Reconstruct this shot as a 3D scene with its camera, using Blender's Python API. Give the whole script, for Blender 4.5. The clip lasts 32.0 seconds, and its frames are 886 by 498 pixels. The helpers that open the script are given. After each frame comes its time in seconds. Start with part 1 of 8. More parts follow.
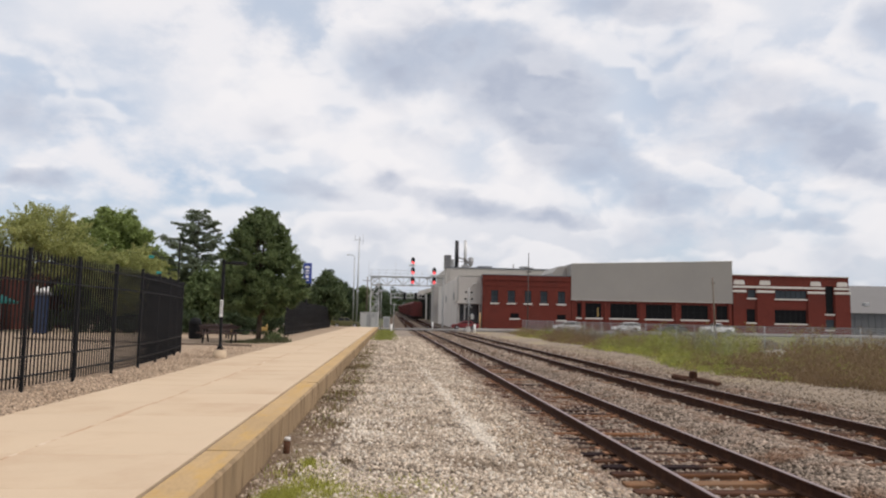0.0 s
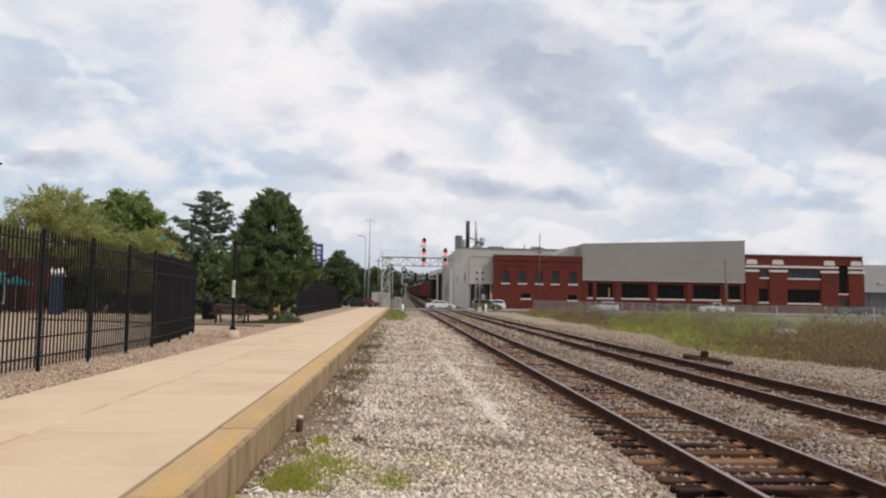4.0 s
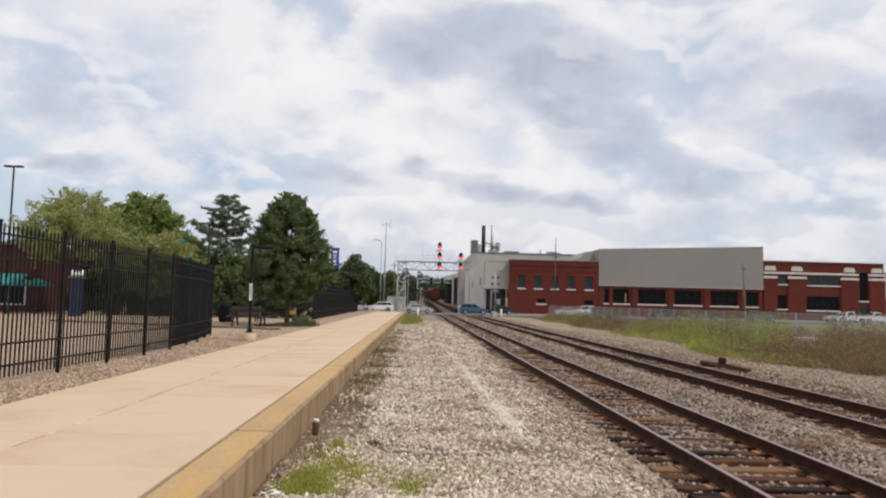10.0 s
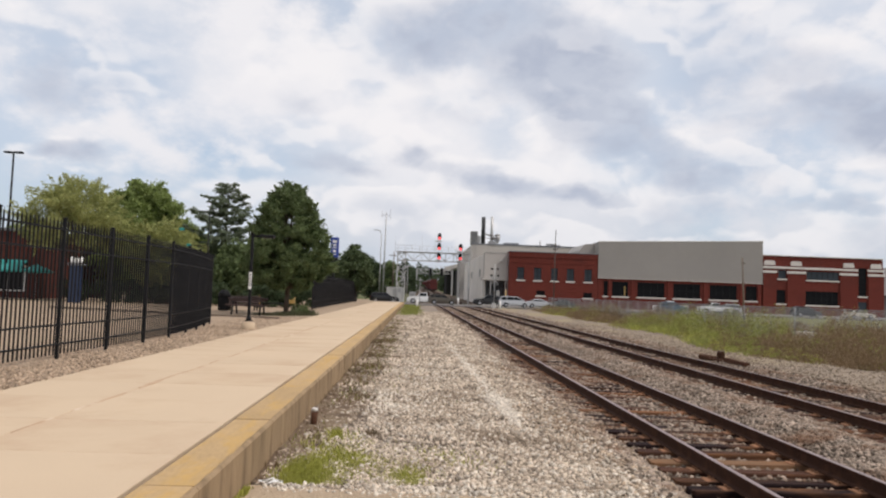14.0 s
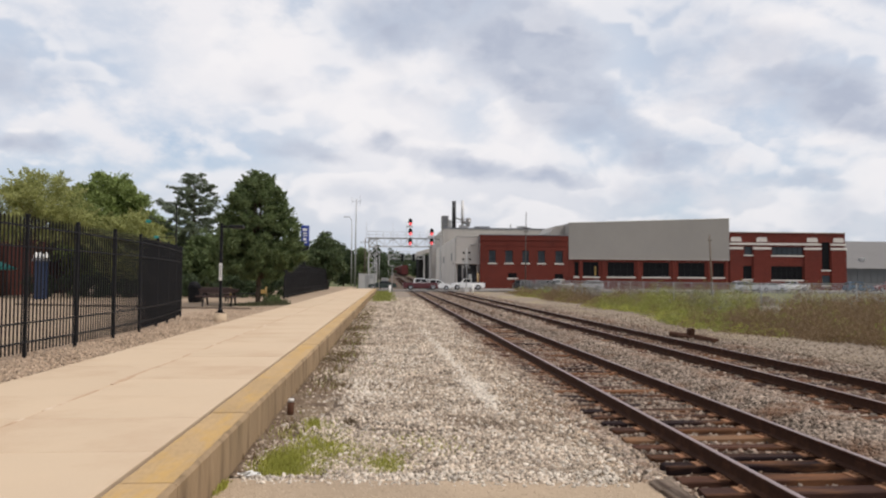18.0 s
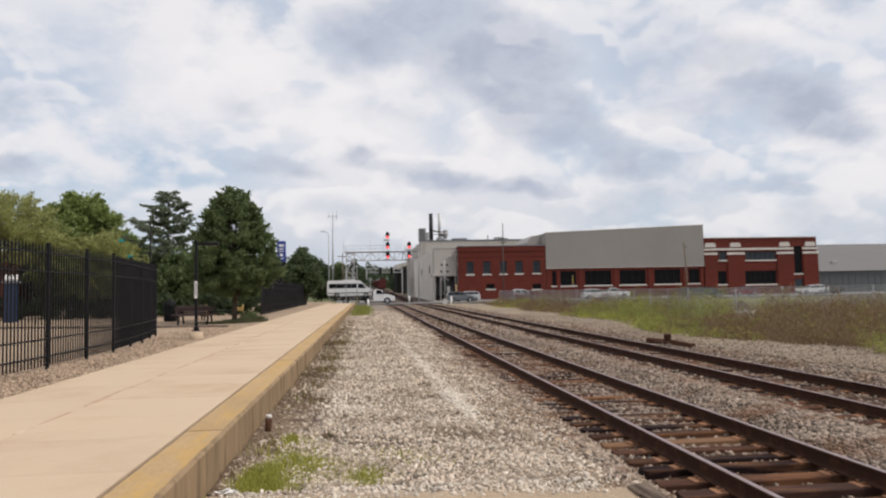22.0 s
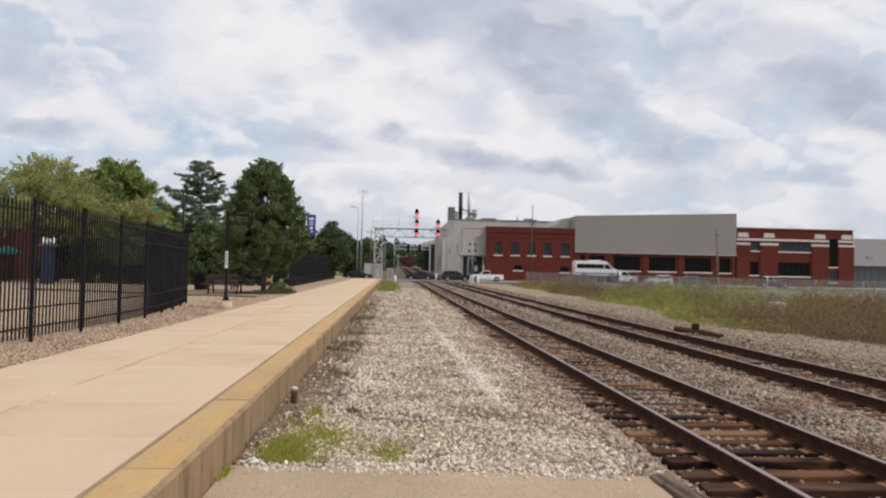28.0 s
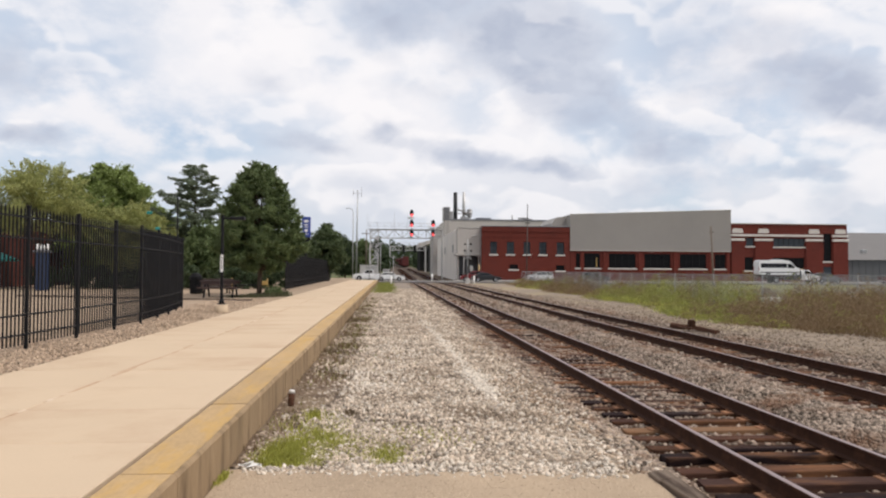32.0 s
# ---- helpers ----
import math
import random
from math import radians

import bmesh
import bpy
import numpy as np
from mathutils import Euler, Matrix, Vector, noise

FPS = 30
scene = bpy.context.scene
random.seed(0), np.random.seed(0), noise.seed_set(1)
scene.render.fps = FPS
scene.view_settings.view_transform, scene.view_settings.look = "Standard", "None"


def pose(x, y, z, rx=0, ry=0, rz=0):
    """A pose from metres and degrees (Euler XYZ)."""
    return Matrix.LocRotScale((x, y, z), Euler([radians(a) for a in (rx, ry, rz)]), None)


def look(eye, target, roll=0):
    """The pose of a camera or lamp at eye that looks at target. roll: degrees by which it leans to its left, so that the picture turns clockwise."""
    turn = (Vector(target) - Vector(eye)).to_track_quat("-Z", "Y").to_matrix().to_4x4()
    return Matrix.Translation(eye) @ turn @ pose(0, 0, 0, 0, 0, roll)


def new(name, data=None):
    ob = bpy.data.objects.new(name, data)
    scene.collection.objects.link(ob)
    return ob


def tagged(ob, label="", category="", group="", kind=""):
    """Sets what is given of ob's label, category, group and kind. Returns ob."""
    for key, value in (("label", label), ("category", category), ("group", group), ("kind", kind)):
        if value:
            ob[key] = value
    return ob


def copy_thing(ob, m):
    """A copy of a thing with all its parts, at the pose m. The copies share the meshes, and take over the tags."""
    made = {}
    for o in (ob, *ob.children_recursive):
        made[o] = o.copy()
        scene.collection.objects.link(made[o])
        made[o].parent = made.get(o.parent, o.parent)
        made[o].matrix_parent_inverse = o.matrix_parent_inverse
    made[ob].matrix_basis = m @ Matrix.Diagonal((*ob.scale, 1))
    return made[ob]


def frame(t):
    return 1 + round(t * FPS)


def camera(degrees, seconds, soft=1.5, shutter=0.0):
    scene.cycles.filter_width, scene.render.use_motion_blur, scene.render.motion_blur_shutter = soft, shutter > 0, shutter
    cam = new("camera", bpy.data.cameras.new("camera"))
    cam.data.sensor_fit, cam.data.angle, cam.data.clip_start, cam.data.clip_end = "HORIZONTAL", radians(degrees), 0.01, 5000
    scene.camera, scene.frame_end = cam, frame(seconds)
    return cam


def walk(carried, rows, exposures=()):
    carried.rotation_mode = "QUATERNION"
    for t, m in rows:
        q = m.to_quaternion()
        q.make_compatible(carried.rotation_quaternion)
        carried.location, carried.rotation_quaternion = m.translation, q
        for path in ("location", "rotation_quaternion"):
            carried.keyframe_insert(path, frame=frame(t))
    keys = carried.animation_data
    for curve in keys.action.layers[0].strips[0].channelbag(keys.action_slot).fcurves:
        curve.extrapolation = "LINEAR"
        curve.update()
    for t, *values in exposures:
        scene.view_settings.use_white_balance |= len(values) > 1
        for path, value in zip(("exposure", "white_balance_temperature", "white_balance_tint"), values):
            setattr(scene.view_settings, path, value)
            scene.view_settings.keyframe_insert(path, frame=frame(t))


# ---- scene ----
EXPOSURE = [(0.0, -0.06, 6500, 14), (9.0, -0.06, 6500, 14), (19.0, -0.06, 6500, 14), (23.0, -0.12, 6500, 14), (29.0, -0.09, 6500, 14), (30.0, 0.01, 6500, 14), (32.0, 0.03, 6500, 14)]
cam = camera(61.99, 32.0, soft=2.2)

# seconds, eye x y z, heading, pitch and lean in degrees: a hand-held camera that stays on one spot
PATH = [
    (0.0, 0.007, -0.008, 1.897, -4.007, 5.320, 1.077),
    (0.5, 0.007, -0.027, 1.899, -3.461, 5.389, 1.045),
    (1.0, 0.009, -0.023, 1.886, -3.167, 5.284, 0.297),
    (1.5, 0.014, -0.016, 1.897, -3.259, 4.942, 1.100),
    (2.0, 0.018, 0.003, 1.890, -3.609, 5.218, 1.361),
    (2.5, 0.008, -0.008, 1.892, -3.504, 5.331, 0.913),
    (3.0, -0.008, -0.012, 1.888, -3.468, 4.913, 0.908),
    (3.5, 0.006, -0.021, 1.883, -3.188, 4.143, 1.074),
    (5.5, 0.022, 0.002, 1.899, -3.326, 3.522, 0.425),
    (6.0, 0.013, -0.004, 1.894, -3.183, 3.942, 0.369),
    (6.5, 0.013, -0.015, 1.897, -3.051, 4.057, 0.230),
    (7.0, 0.011, -0.019, 1.891, -3.126, 4.108, 0.134),
    (7.5, 0.010, -0.021, 1.907, -2.964, 4.043, 0.280),
    (8.0, 0.024, -0.022, 1.903, -2.547, 4.275, 0.445),
    (8.5, 0.030, -0.026, 1.897, -2.514, 4.518, 0.322),
    (9.0, 0.011, -0.019, 1.897, -2.125, 4.703, 0.563),
    (9.5, 0.009, 0.003, 1.897, -1.807, 4.295, 0.775),
    (10.0, -0.001, -0.021, 1.886, -1.953, 4.112, 1.357),
    (10.5, -0.007, -0.018, 1.891, -2.200, 3.792, 1.536),
    (11.0, 0.008, -0.007, 1.892, -2.527, 3.322, 1.276),
    (11.5, 0.027, -0.010, 1.894, -2.835, 3.595, 0.896),
    (12.0, 0.027, -0.036, 1.889, -2.857, 4.048, 0.843),
    (12.5, 0.022, -0.030, 1.887, -2.177, 4.182, 0.854),
    (13.0, 0.002, 0.017, 1.888, -1.664, 3.131, 0.798),
    (13.5, -0.019, 0.017, 1.879, -1.881, 3.288, 1.842),
    (14.0, -0.012, 0.010, 1.880, -2.002, 3.411, 1.987),
    (14.5, -0.018, 0.014, 1.875, -2.618, 3.473, 2.040),
    (16.5, 0.004, -0.040, 1.903, -2.907, 2.637, 0.877),
    (17.0, -0.025, 0.009, 1.892, -3.232, 2.204, 1.543),
    (17.5, -0.023, 0.019, 1.896, -3.708, 2.112, 0.948),
    (18.0, -0.029, 0.000, 1.907, -4.258, 2.270, 0.348),
    (18.5, -0.009, -0.003, 1.904, -4.436, 2.312, 0.229),
    (19.0, 0.000, 0.003, 1.906, -3.263, 2.371, 0.147),
    (19.5, 0.010, -0.009, 1.899, -2.193, 2.327, 0.322),
    (20.0, 0.009, 0.005, 1.898, -2.174, 1.583, 0.115),
    (20.5, 0.003, 0.013, 1.891, -3.005, 1.395, -0.267),
    (21.0, 0.003, -0.007, 1.892, -4.121, 1.303, -0.583),
    (21.5, 0.007, -0.003, 1.887, -5.945, 2.549, -0.812),
    (22.0, 0.005, -0.019, 1.884, -5.993, 3.231, -1.090),
    (22.5, -0.003, 0.009, 1.891, -5.599, 1.298, -1.130),
    (23.0, 0.001, 0.006, 1.893, -5.011, 0.240, -1.081),
    (23.5, -0.002, -0.004, 1.901, -4.852, 0.351, -0.477),
    (24.0, 0.003, 0.010, 1.903, -4.433, 0.584, 0.282),
    (24.5, -0.004, 0.019, 1.904, -3.946, 1.266, 0.468),
    (25.0, -0.005, 0.008, 1.903, -3.746, 1.454, 0.532),
    (25.5, -0.011, 0.010, 1.904, -3.930, 1.691, 0.769),
    (27.5, -0.010, 0.011, 1.910, -3.784, 1.676, 1.065),
    (28.0, -0.015, 0.004, 1.907, -3.798, 1.574, 1.225),
    (28.5, -0.018, 0.020, 1.906, -3.706, 0.960, 1.282),
    (29.0, -0.021, 0.033, 1.905, -3.575, 0.449, 1.384),
    (29.5, -0.020, 0.028, 1.904, -3.649, 0.739, 1.340),
    (30.0, -0.015, 0.000, 1.904, -3.929, 1.553, 0.732),
    (30.5, -0.017, 0.002, 1.903, -3.973, 1.585, 0.697),
    (31.0, -0.017, 0.011, 1.907, -4.001, 1.322, 0.608),
    (31.5, -0.014, 0.013, 1.910, -4.073, 1.208, 0.466),
    (32.0, -0.013, 0.002, 1.911, -4.152, 1.601, 0.354),
]


def sight(x, y, z, yaw, pitch, lean):
    a, b = radians(yaw), radians(pitch)
    way = Vector((-math.sin(a) * math.cos(b), math.cos(a) * math.cos(b), math.sin(b)))
    return look((x, y, z), Vector((x, y, z)) + way * 10, lean)


walk(cam, [(row[0], sight(*row[1:])) for row in PATH], exposures=EXPOSURE)

# ---- light: a bright, broken cloud cover with a veiled sun high on the right ----
SUN_AZ, SUN_EL = radians(112), radians(56)
world = bpy.data.worlds.new("sky")
scene.world = world
world.use_nodes = True
wn, wl = world.node_tree.nodes, world.node_tree.links
wn.clear()


def sky_world():
    def math_node(op, a, b=None, c=None):
        n = wn.new("ShaderNodeMath")
        n.operation = op
        for i, v in enumerate((a, b, c)):
            if v is None:
                continue
            if isinstance(v, (int, float)):
                n.inputs[i].default_value = v
            else:
                wl.new(v, n.inputs[i])
        return n.outputs[0]

    def mix_rgb(f, a, b):
        n = wn.new("ShaderNodeMix")
        n.data_type = "RGBA"
        if isinstance(f, (int, float)):
            n.inputs["Factor"].default_value = f
        else:
            wl.new(f, n.inputs["Factor"])
        for sock, v in ((n.inputs[6], a), (n.inputs[7], b)):
            if isinstance(v, tuple):
                sock.default_value = (*v, 1)
            else:
                wl.new(v, sock)
        return n.outputs[2]

    def ramp(v, lo, hi):
        n = wn.new("ShaderNodeMapRange")
        n.interpolation_type = "SMOOTHSTEP"
        wl.new(v, n.inputs["Value"])
        n.inputs["From Min"].default_value, n.inputs["From Max"].default_value = lo, hi
        return n.outputs["Result"]

    def fbm(vec, scale, detail, rough, off):
        m = wn.new("ShaderNodeVectorMath")
        m.operation = "ADD"
        wl.new(vec, m.inputs[0])
        m.inputs[1].default_value = off
        n = wn.new("ShaderNodeTexNoise")
        n.inputs["Scale"].default_value, n.inputs["Detail"].default_value = scale, detail
        n.inputs["Roughness"].default_value = rough
        wl.new(m.outputs[0], n.inputs["Vector"])
        return n.outputs["Fac"]

    coord = wn.new("ShaderNodeTexCoord")
    sep = wn.new("ShaderNodeSeparateXYZ")
    wl.new(coord.outputs["Generated"], sep.inputs[0])
    up = math_node("MAXIMUM", sep.outputs["Z"], 0.0)
    squash = wn.new("ShaderNodeVectorMath")
    squash.operation = "MULTIPLY"
    wl.new(coord.outputs["Generated"], squash.inputs[0])
    squash.inputs[1].default_value = (1.0, 1.0, 1.55)
    flat = squash.outputs[0]
    big = fbm(flat, 2.6, 3.0, 0.5, (3.1, 1.7, 0.0))
    fine = fbm(flat, 6.5, 9.0, 0.58, (0.4, 5.2, 0.0))
    puff = fbm(flat, 17.0, 6.0, 0.55, (7.4, 2.2, 1.0))
    fine2 = fbm(flat, 7.5, 7.0, 0.55, (2.4, 9.2, 3.0))

    def billow(lift):
        """Rounded heaps at three sizes, between 0 and 1, taken a little higher by lift."""
        total = None
        for scale, share, bend in ((5.0, 0.62, 0.16), (12.0, 0.27, 0.09), (29.0, 0.11, 0.05)):
            m = wn.new("ShaderNodeVectorMath")
            m.operation = "MULTIPLY_ADD"
            wl.new(wobble, m.inputs[0])
            m.inputs[1].default_value = (bend, bend, bend)
            wl.new(flat, m.inputs[2])
            a = wn.new("ShaderNodeVectorMath")
            a.operation = "ADD"
            wl.new(m.outputs[0], a.inputs[0])
            a.inputs[1].default_value = (3.7, 1.9, 0.6 + lift)
            v = wn.new("ShaderNodeTexVoronoi")
            v.inputs["Scale"].default_value = scale
            wl.new(a.outputs[0], v.inputs["Vector"])
            d = math_node("MULTIPLY", v.outputs["Distance"], share)
            total = d if total is None else math_node("ADD", total, d)
        return math_node("SUBTRACT", 1.0, total)

    turb = wn.new("ShaderNodeTexNoise")
    turb.inputs["Scale"].default_value, turb.inputs["Detail"].default_value = 9.0, 6.0
    wl.new(flat, turb.inputs["Vector"])
    centred = wn.new("ShaderNodeVectorMath")
    centred.operation = "SUBTRACT"
    wl.new(turb.outputs["Color"], centred.inputs[0])
    centred.inputs[1].default_value = (0.5, 0.5, 0.5)
    wobble = centred.outputs[0]
    heap, heap_up = billow(0.0), billow(0.024)

    # large cloud bodies: heading (tangent, right of the track), height (tangent), half width, half height, slope, weight
    bodies = [(0.02, 0.365, 0.11, 0.060, 0.0, 0.95), (0.14, 0.342, 0.12, 0.066, -0.3, 1.1), (0.20, 0.272, 0.10, 0.050, -0.7, 1.05), (0.285, 0.235, 0.11, 0.042, -0.4, 0.95),
              (0.337, 0.445, 0.12, 0.025, 0.0, 0.85), (0.634, 0.255, 0.10, 0.045, -0.2, 0.95), (0.68, 0.226, 0.07, 0.020, 0.0, 1.0), (0.553, 0.34, 0.10, 0.035, 0.0, 0.5),
              (0.70, 0.44, 0.06, 0.05, 0.0, 0.75), (0.105, 0.164, 0.06, 0.020, -0.3, 0.9), (0.231, 0.138, 0.08, 0.012, 0.0, 0.8), (0.019, 0.185, 0.035, 0.012, 0.0, 0.55),
              (0.376, 0.172, 0.07, 0.024, 0.0, 0.7), (0.581, 0.139, 0.08, 0.014, 0.0, 0.65), (-0.495, 0.255, 0.06, 0.05, 0.0, 0.6), (-0.481, 0.166, 0.06, 0.014, 0.0, 0.9),
              (-0.119, 0.168, 0.08, 0.016, -0.1, 0.65), (-0.16, 0.239, 0.03, 0.02, 0.0, 0.35), (0.46, 0.25, 0.26, 0.14, -0.2, 0.38), (0.06, 0.25, 0.10, 0.02, 0.0, 0.3), (0.34, 0.12, 0.32, 0.05, 0.0, 0.40), (-0.05, 0.12, 0.25, 0.025, 0.0, 0.3)]
    depth = math_node("MAXIMUM", sep.outputs["Y"], 0.05)
    az = math_node("DIVIDE", sep.outputs["X"], depth)
    el = math_node("DIVIDE", up, depth)
    az = math_node("ADD", az, math_node("MULTIPLY", math_node("SUBTRACT", fine, 0.5), 0.13))
    el = math_node("ADD", el, math_node("MULTIPLY", math_node("SUBTRACT", fine2, 0.5), 0.08))

    def patch(ca, ce, wa, we, slope, k):
        da = math_node("DIVIDE", math_node("SUBTRACT", az, ca), wa)
        tilt = math_node("MULTIPLY", math_node("SUBTRACT", az, ca), slope)
        de = math_node("DIVIDE", math_node("SUBTRACT", math_node("SUBTRACT", el, ce), tilt), we)
        d = math_node("ADD", math_node("MULTIPLY", da, da), math_node("MULTIPLY", de, de))
        return math_node("MULTIPLY", math_node("POWER", 2.718, math_node("MULTIPLY", d, -0.62)), k)

    grey = None
    for b in bodies:
        g = patch(*b)
        grey = g if grey is None else math_node("MAXIMUM", grey, g)
    # elsewhere the cover goes on in the same way
    front = ramp(sep.outputs["Y"], 0.15, 0.55)
    rest = math_node("MULTIPLY", ramp(big, 0.44, 0.66), math_node("SUBTRACT", 1.0, front))
    grey = math_node("MAXIMUM", grey, rest)
    # heaped edges, dark beneath and bright above
    mass = math_node("ADD", grey, math_node("MULTIPLY", math_node("SUBTRACT", heap, 0.50), 0.85))
    mass = math_node("ADD", mass, math_node("MULTIPLY", math_node("SUBTRACT", fine, 0.5), 0.25))
    body = ramp(mass, 0.20, 0.88)
    lit = ramp(math_node("SUBTRACT", heap, heap_up), -0.05, 0.06)
    rim = math_node("MULTIPLY", ramp(mass, 0.06, 0.24), math_node("SUBTRACT", 1.0, ramp(mass, 0.30, 0.58)))
    grey = math_node("MULTIPLY", body, math_node("SUBTRACT", 1.0, math_node("MULTIPLY", lit, 0.38)))

    sky = wn.new("ShaderNodeTexSky")
    sky.sky_type, sky.sun_disc = "NISHITA", False
    sky.sun_elevation, sky.sun_rotation = SUN_EL, SUN_AZ
    blue = wn.new("ShaderNodeVectorMath")
    blue.operation = "SCALE"
    wl.new(sky.outputs[0], blue.inputs[0])
    blue.inputs["Scale"].default_value = 0.11
    haze = mix_rgb(ramp(up, 0.02, 0.22), (0.58, 0.645, 0.715), (0.79, 0.825, 0.862))
    veil = math_node("ADD", math_node("MULTIPLY", fine, 0.70), math_node("MULTIPLY", puff, 0.10))
    white = mix_rgb(ramp(veil, 0.26, 0.46), haze, (0.885, 0.892, 0.90))
    white = mix_rgb(ramp(up, -0.02, 0.25), haze, white)
    # thin blue gaps low on one side and here and there
    gap = math_node("MAXIMUM", patch(-0.31, 0.175, 0.13, 0.04, 0.0, 1.0), patch(-0.40, 0.12, 0.12, 0.03, 0.0, 0.7))
    gap = math_node("MAXIMUM", gap, math_node("MULTIPLY", ramp(big, 0.40, 0.62), 0.6))
    gap = math_node("MULTIPLY", gap, math_node("SUBTRACT", 1.0, ramp(fine, 0.42, 0.64)))
    cover = mix_rgb(math_node("MULTIPLY", gap, 0.95), white, mix_rgb(0.5, blue.outputs[0], (0.52, 0.70, 0.88)))
    dark = mix_rgb(ramp(puff, 0.35, 0.65), (0.475, 0.532, 0.632), (0.56, 0.615, 0.70))
    cover = mix_rgb(math_node("MINIMUM", grey, 1.0), cover, dark)
    cover = mix_rgb(math_node("MULTIPLY", math_node("MULTIPLY", rim, lit), 0.6), cover, (0.96, 0.955, 0.94))
    back = wn.new("ShaderNodeBackground")
    wl.new(cover, back.inputs["Color"])
    back.inputs["Strength"].default_value = 1.0
    out = wn.new("ShaderNodeOutputWorld")
    wl.new(back.outputs[0], out.inputs[0])


sky_world()
sun = new("sun", bpy.data.lights.new("sun", "SUN"))
sun.data.energy, sun.data.angle, sun.data.color = 2.6, radians(7), (1.0, 0.95, 0.87)
sun_from = Vector((math.sin(SUN_AZ) * math.cos(SUN_EL), math.cos(SUN_AZ) * math.cos(SUN_EL), math.sin(SUN_EL)))
sun.matrix_world = look(sun_from * 100, (0, 0, 0))

# ---- materials ----
def surface(name, colour, rough=0.7, metal=0.0, spread=0.12, fine=30.0, coarse=1.5, bump=0.0, bump_scale=60.0,
            stain=None, stain_amount=0.0, stain_scale=0.8, each=0.0, island=0.0, coat=0.0, stretch=(1, 1, 1)):
    """Base colour with grain at two scales, stains of a second colour, relief, and a shade of its own for each piece."""
    m = bpy.data.materials.new(name)
    m.use_nodes = True
    t = m.node_tree
    n, l = t.nodes, t.links
    b = n["Principled BSDF"]
    b.inputs["Metallic"].default_value = metal
    if rough >= 0.84:
        b.inputs["Specular IOR Level"].default_value = 0.12
    b.inputs["Coat Weight"].default_value = coat
    b.inputs["Coat Roughness"].default_value = 0.08
    co = n.new("ShaderNodeTexCoord")
    mp = n.new("ShaderNodeMapping")
    mp.inputs["Scale"].default_value = stretch
    l.new(co.outputs["Object"], mp.inputs[0])
    vec = mp.outputs[0]
    if each:
        inf = n.new("ShaderNodeObjectInfo")
        sh = n.new("ShaderNodeVectorMath")
        sh.operation = "SCALE"
        cx = n.new("ShaderNodeCombineXYZ")
        l.new(inf.outputs["Random"], cx.inputs[0])
        l.new(inf.outputs["Random"], cx.inputs[1])
        l.new(cx.outputs[0], sh.inputs[0])
        sh.inputs["Scale"].default_value = 57.0
        ad = n.new("ShaderNodeVectorMath")
        l.new(vec, ad.inputs[0])
        l.new(sh.outputs[0], ad.inputs[1])
        vec = ad.outputs[0]

    def tex(scale, detail=4.0, rg=0.6):
        x = n.new("ShaderNodeTexNoise")
        x.inputs["Scale"].default_value, x.inputs["Detail"].default_value = scale, detail
        x.inputs["Roughness"].default_value = rg
        l.new(vec, x.inputs["Vector"])
        return x.outputs["Fac"]

    def mth(op, a, c):
        x = n.new("ShaderNodeMath")
        x.operation = op
        for i, v in enumerate((a, c)):
            if isinstance(v, (int, float)):
                x.inputs[i].default_value = v
            else:
                l.new(v, x.inputs[i])
        return x.outputs[0]

    f1, f2 = tex(fine, 3.0), tex(coarse, 5.0)
    val = mth("ADD", mth("MULTIPLY", mth("SUBTRACT", f1, 0.5), 2.0 * spread), mth("MULTIPLY", mth("SUBTRACT", f2, 0.5), 2.4 * spread))
    if each:
        val = mth("ADD", val, mth("MULTIPLY", mth("SUBTRACT", inf.outputs["Random"], 0.5), 2 * each))
    if island:
        g = n.new("ShaderNodeNewGeometry")
        val = mth("ADD", val, mth("MULTIPLY", mth("SUBTRACT", g.outputs["Random Per Island"], 0.5), 2 * island))
    val = mth("ADD", val, 1.0)
    col = n.new("ShaderNodeVectorMath")
    col.operation = "SCALE"
    col.inputs[0].default_value = colour
    l.new(val, col.inputs["Scale"])
    out = col.outputs[0]
    if stain:
        mr = n.new("ShaderNodeMapRange")
        mr.interpolation_type = "SMOOTHSTEP"
        l.new(tex(stain_scale, 7.0, 0.65), mr.inputs["Value"])
        mr.inputs["From Min"].default_value, mr.inputs["From Max"].default_value = 0.46, 0.68
        mr.inputs["To Max"].default_value = stain_amount
        mx = n.new("ShaderNodeMix")
        mx.data_type = "RGBA"
        l.new(mr.outputs[0], mx.inputs["Factor"])
        l.new(out, mx.inputs[6])
        mx.inputs[7].default_value = (*stain, 1)
        out = mx.outputs[2]
    l.new(out, b.inputs["Base Color"])
    rr = mth("ADD", rough - 0.08, mth("MULTIPLY", f2, 0.16))
    l.new(rr, b.inputs["Roughness"])
    if bump:
        bp = n.new("ShaderNodeBump")
        bp.inputs["Strength"].default_value = 0.7
        bp.inputs["Distance"].default_value = bump
        l.new(tex(bump_scale, 5.0), bp.inputs["Height"])
        l.new(bp.outputs[0], b.inputs["Normal"])
    return m


def glowing(name, colour, strength):
    m = bpy.data.materials.new(name)
    m.use_nodes = True
    b = m.node_tree.nodes["Principled BSDF"]
    b.inputs["Base Color"].default_value = (*colour, 1)
    b.inputs["Emission Color"].default_value = (*colour, 1)
    b.inputs["Emission Strength"].default_value = strength
    return m


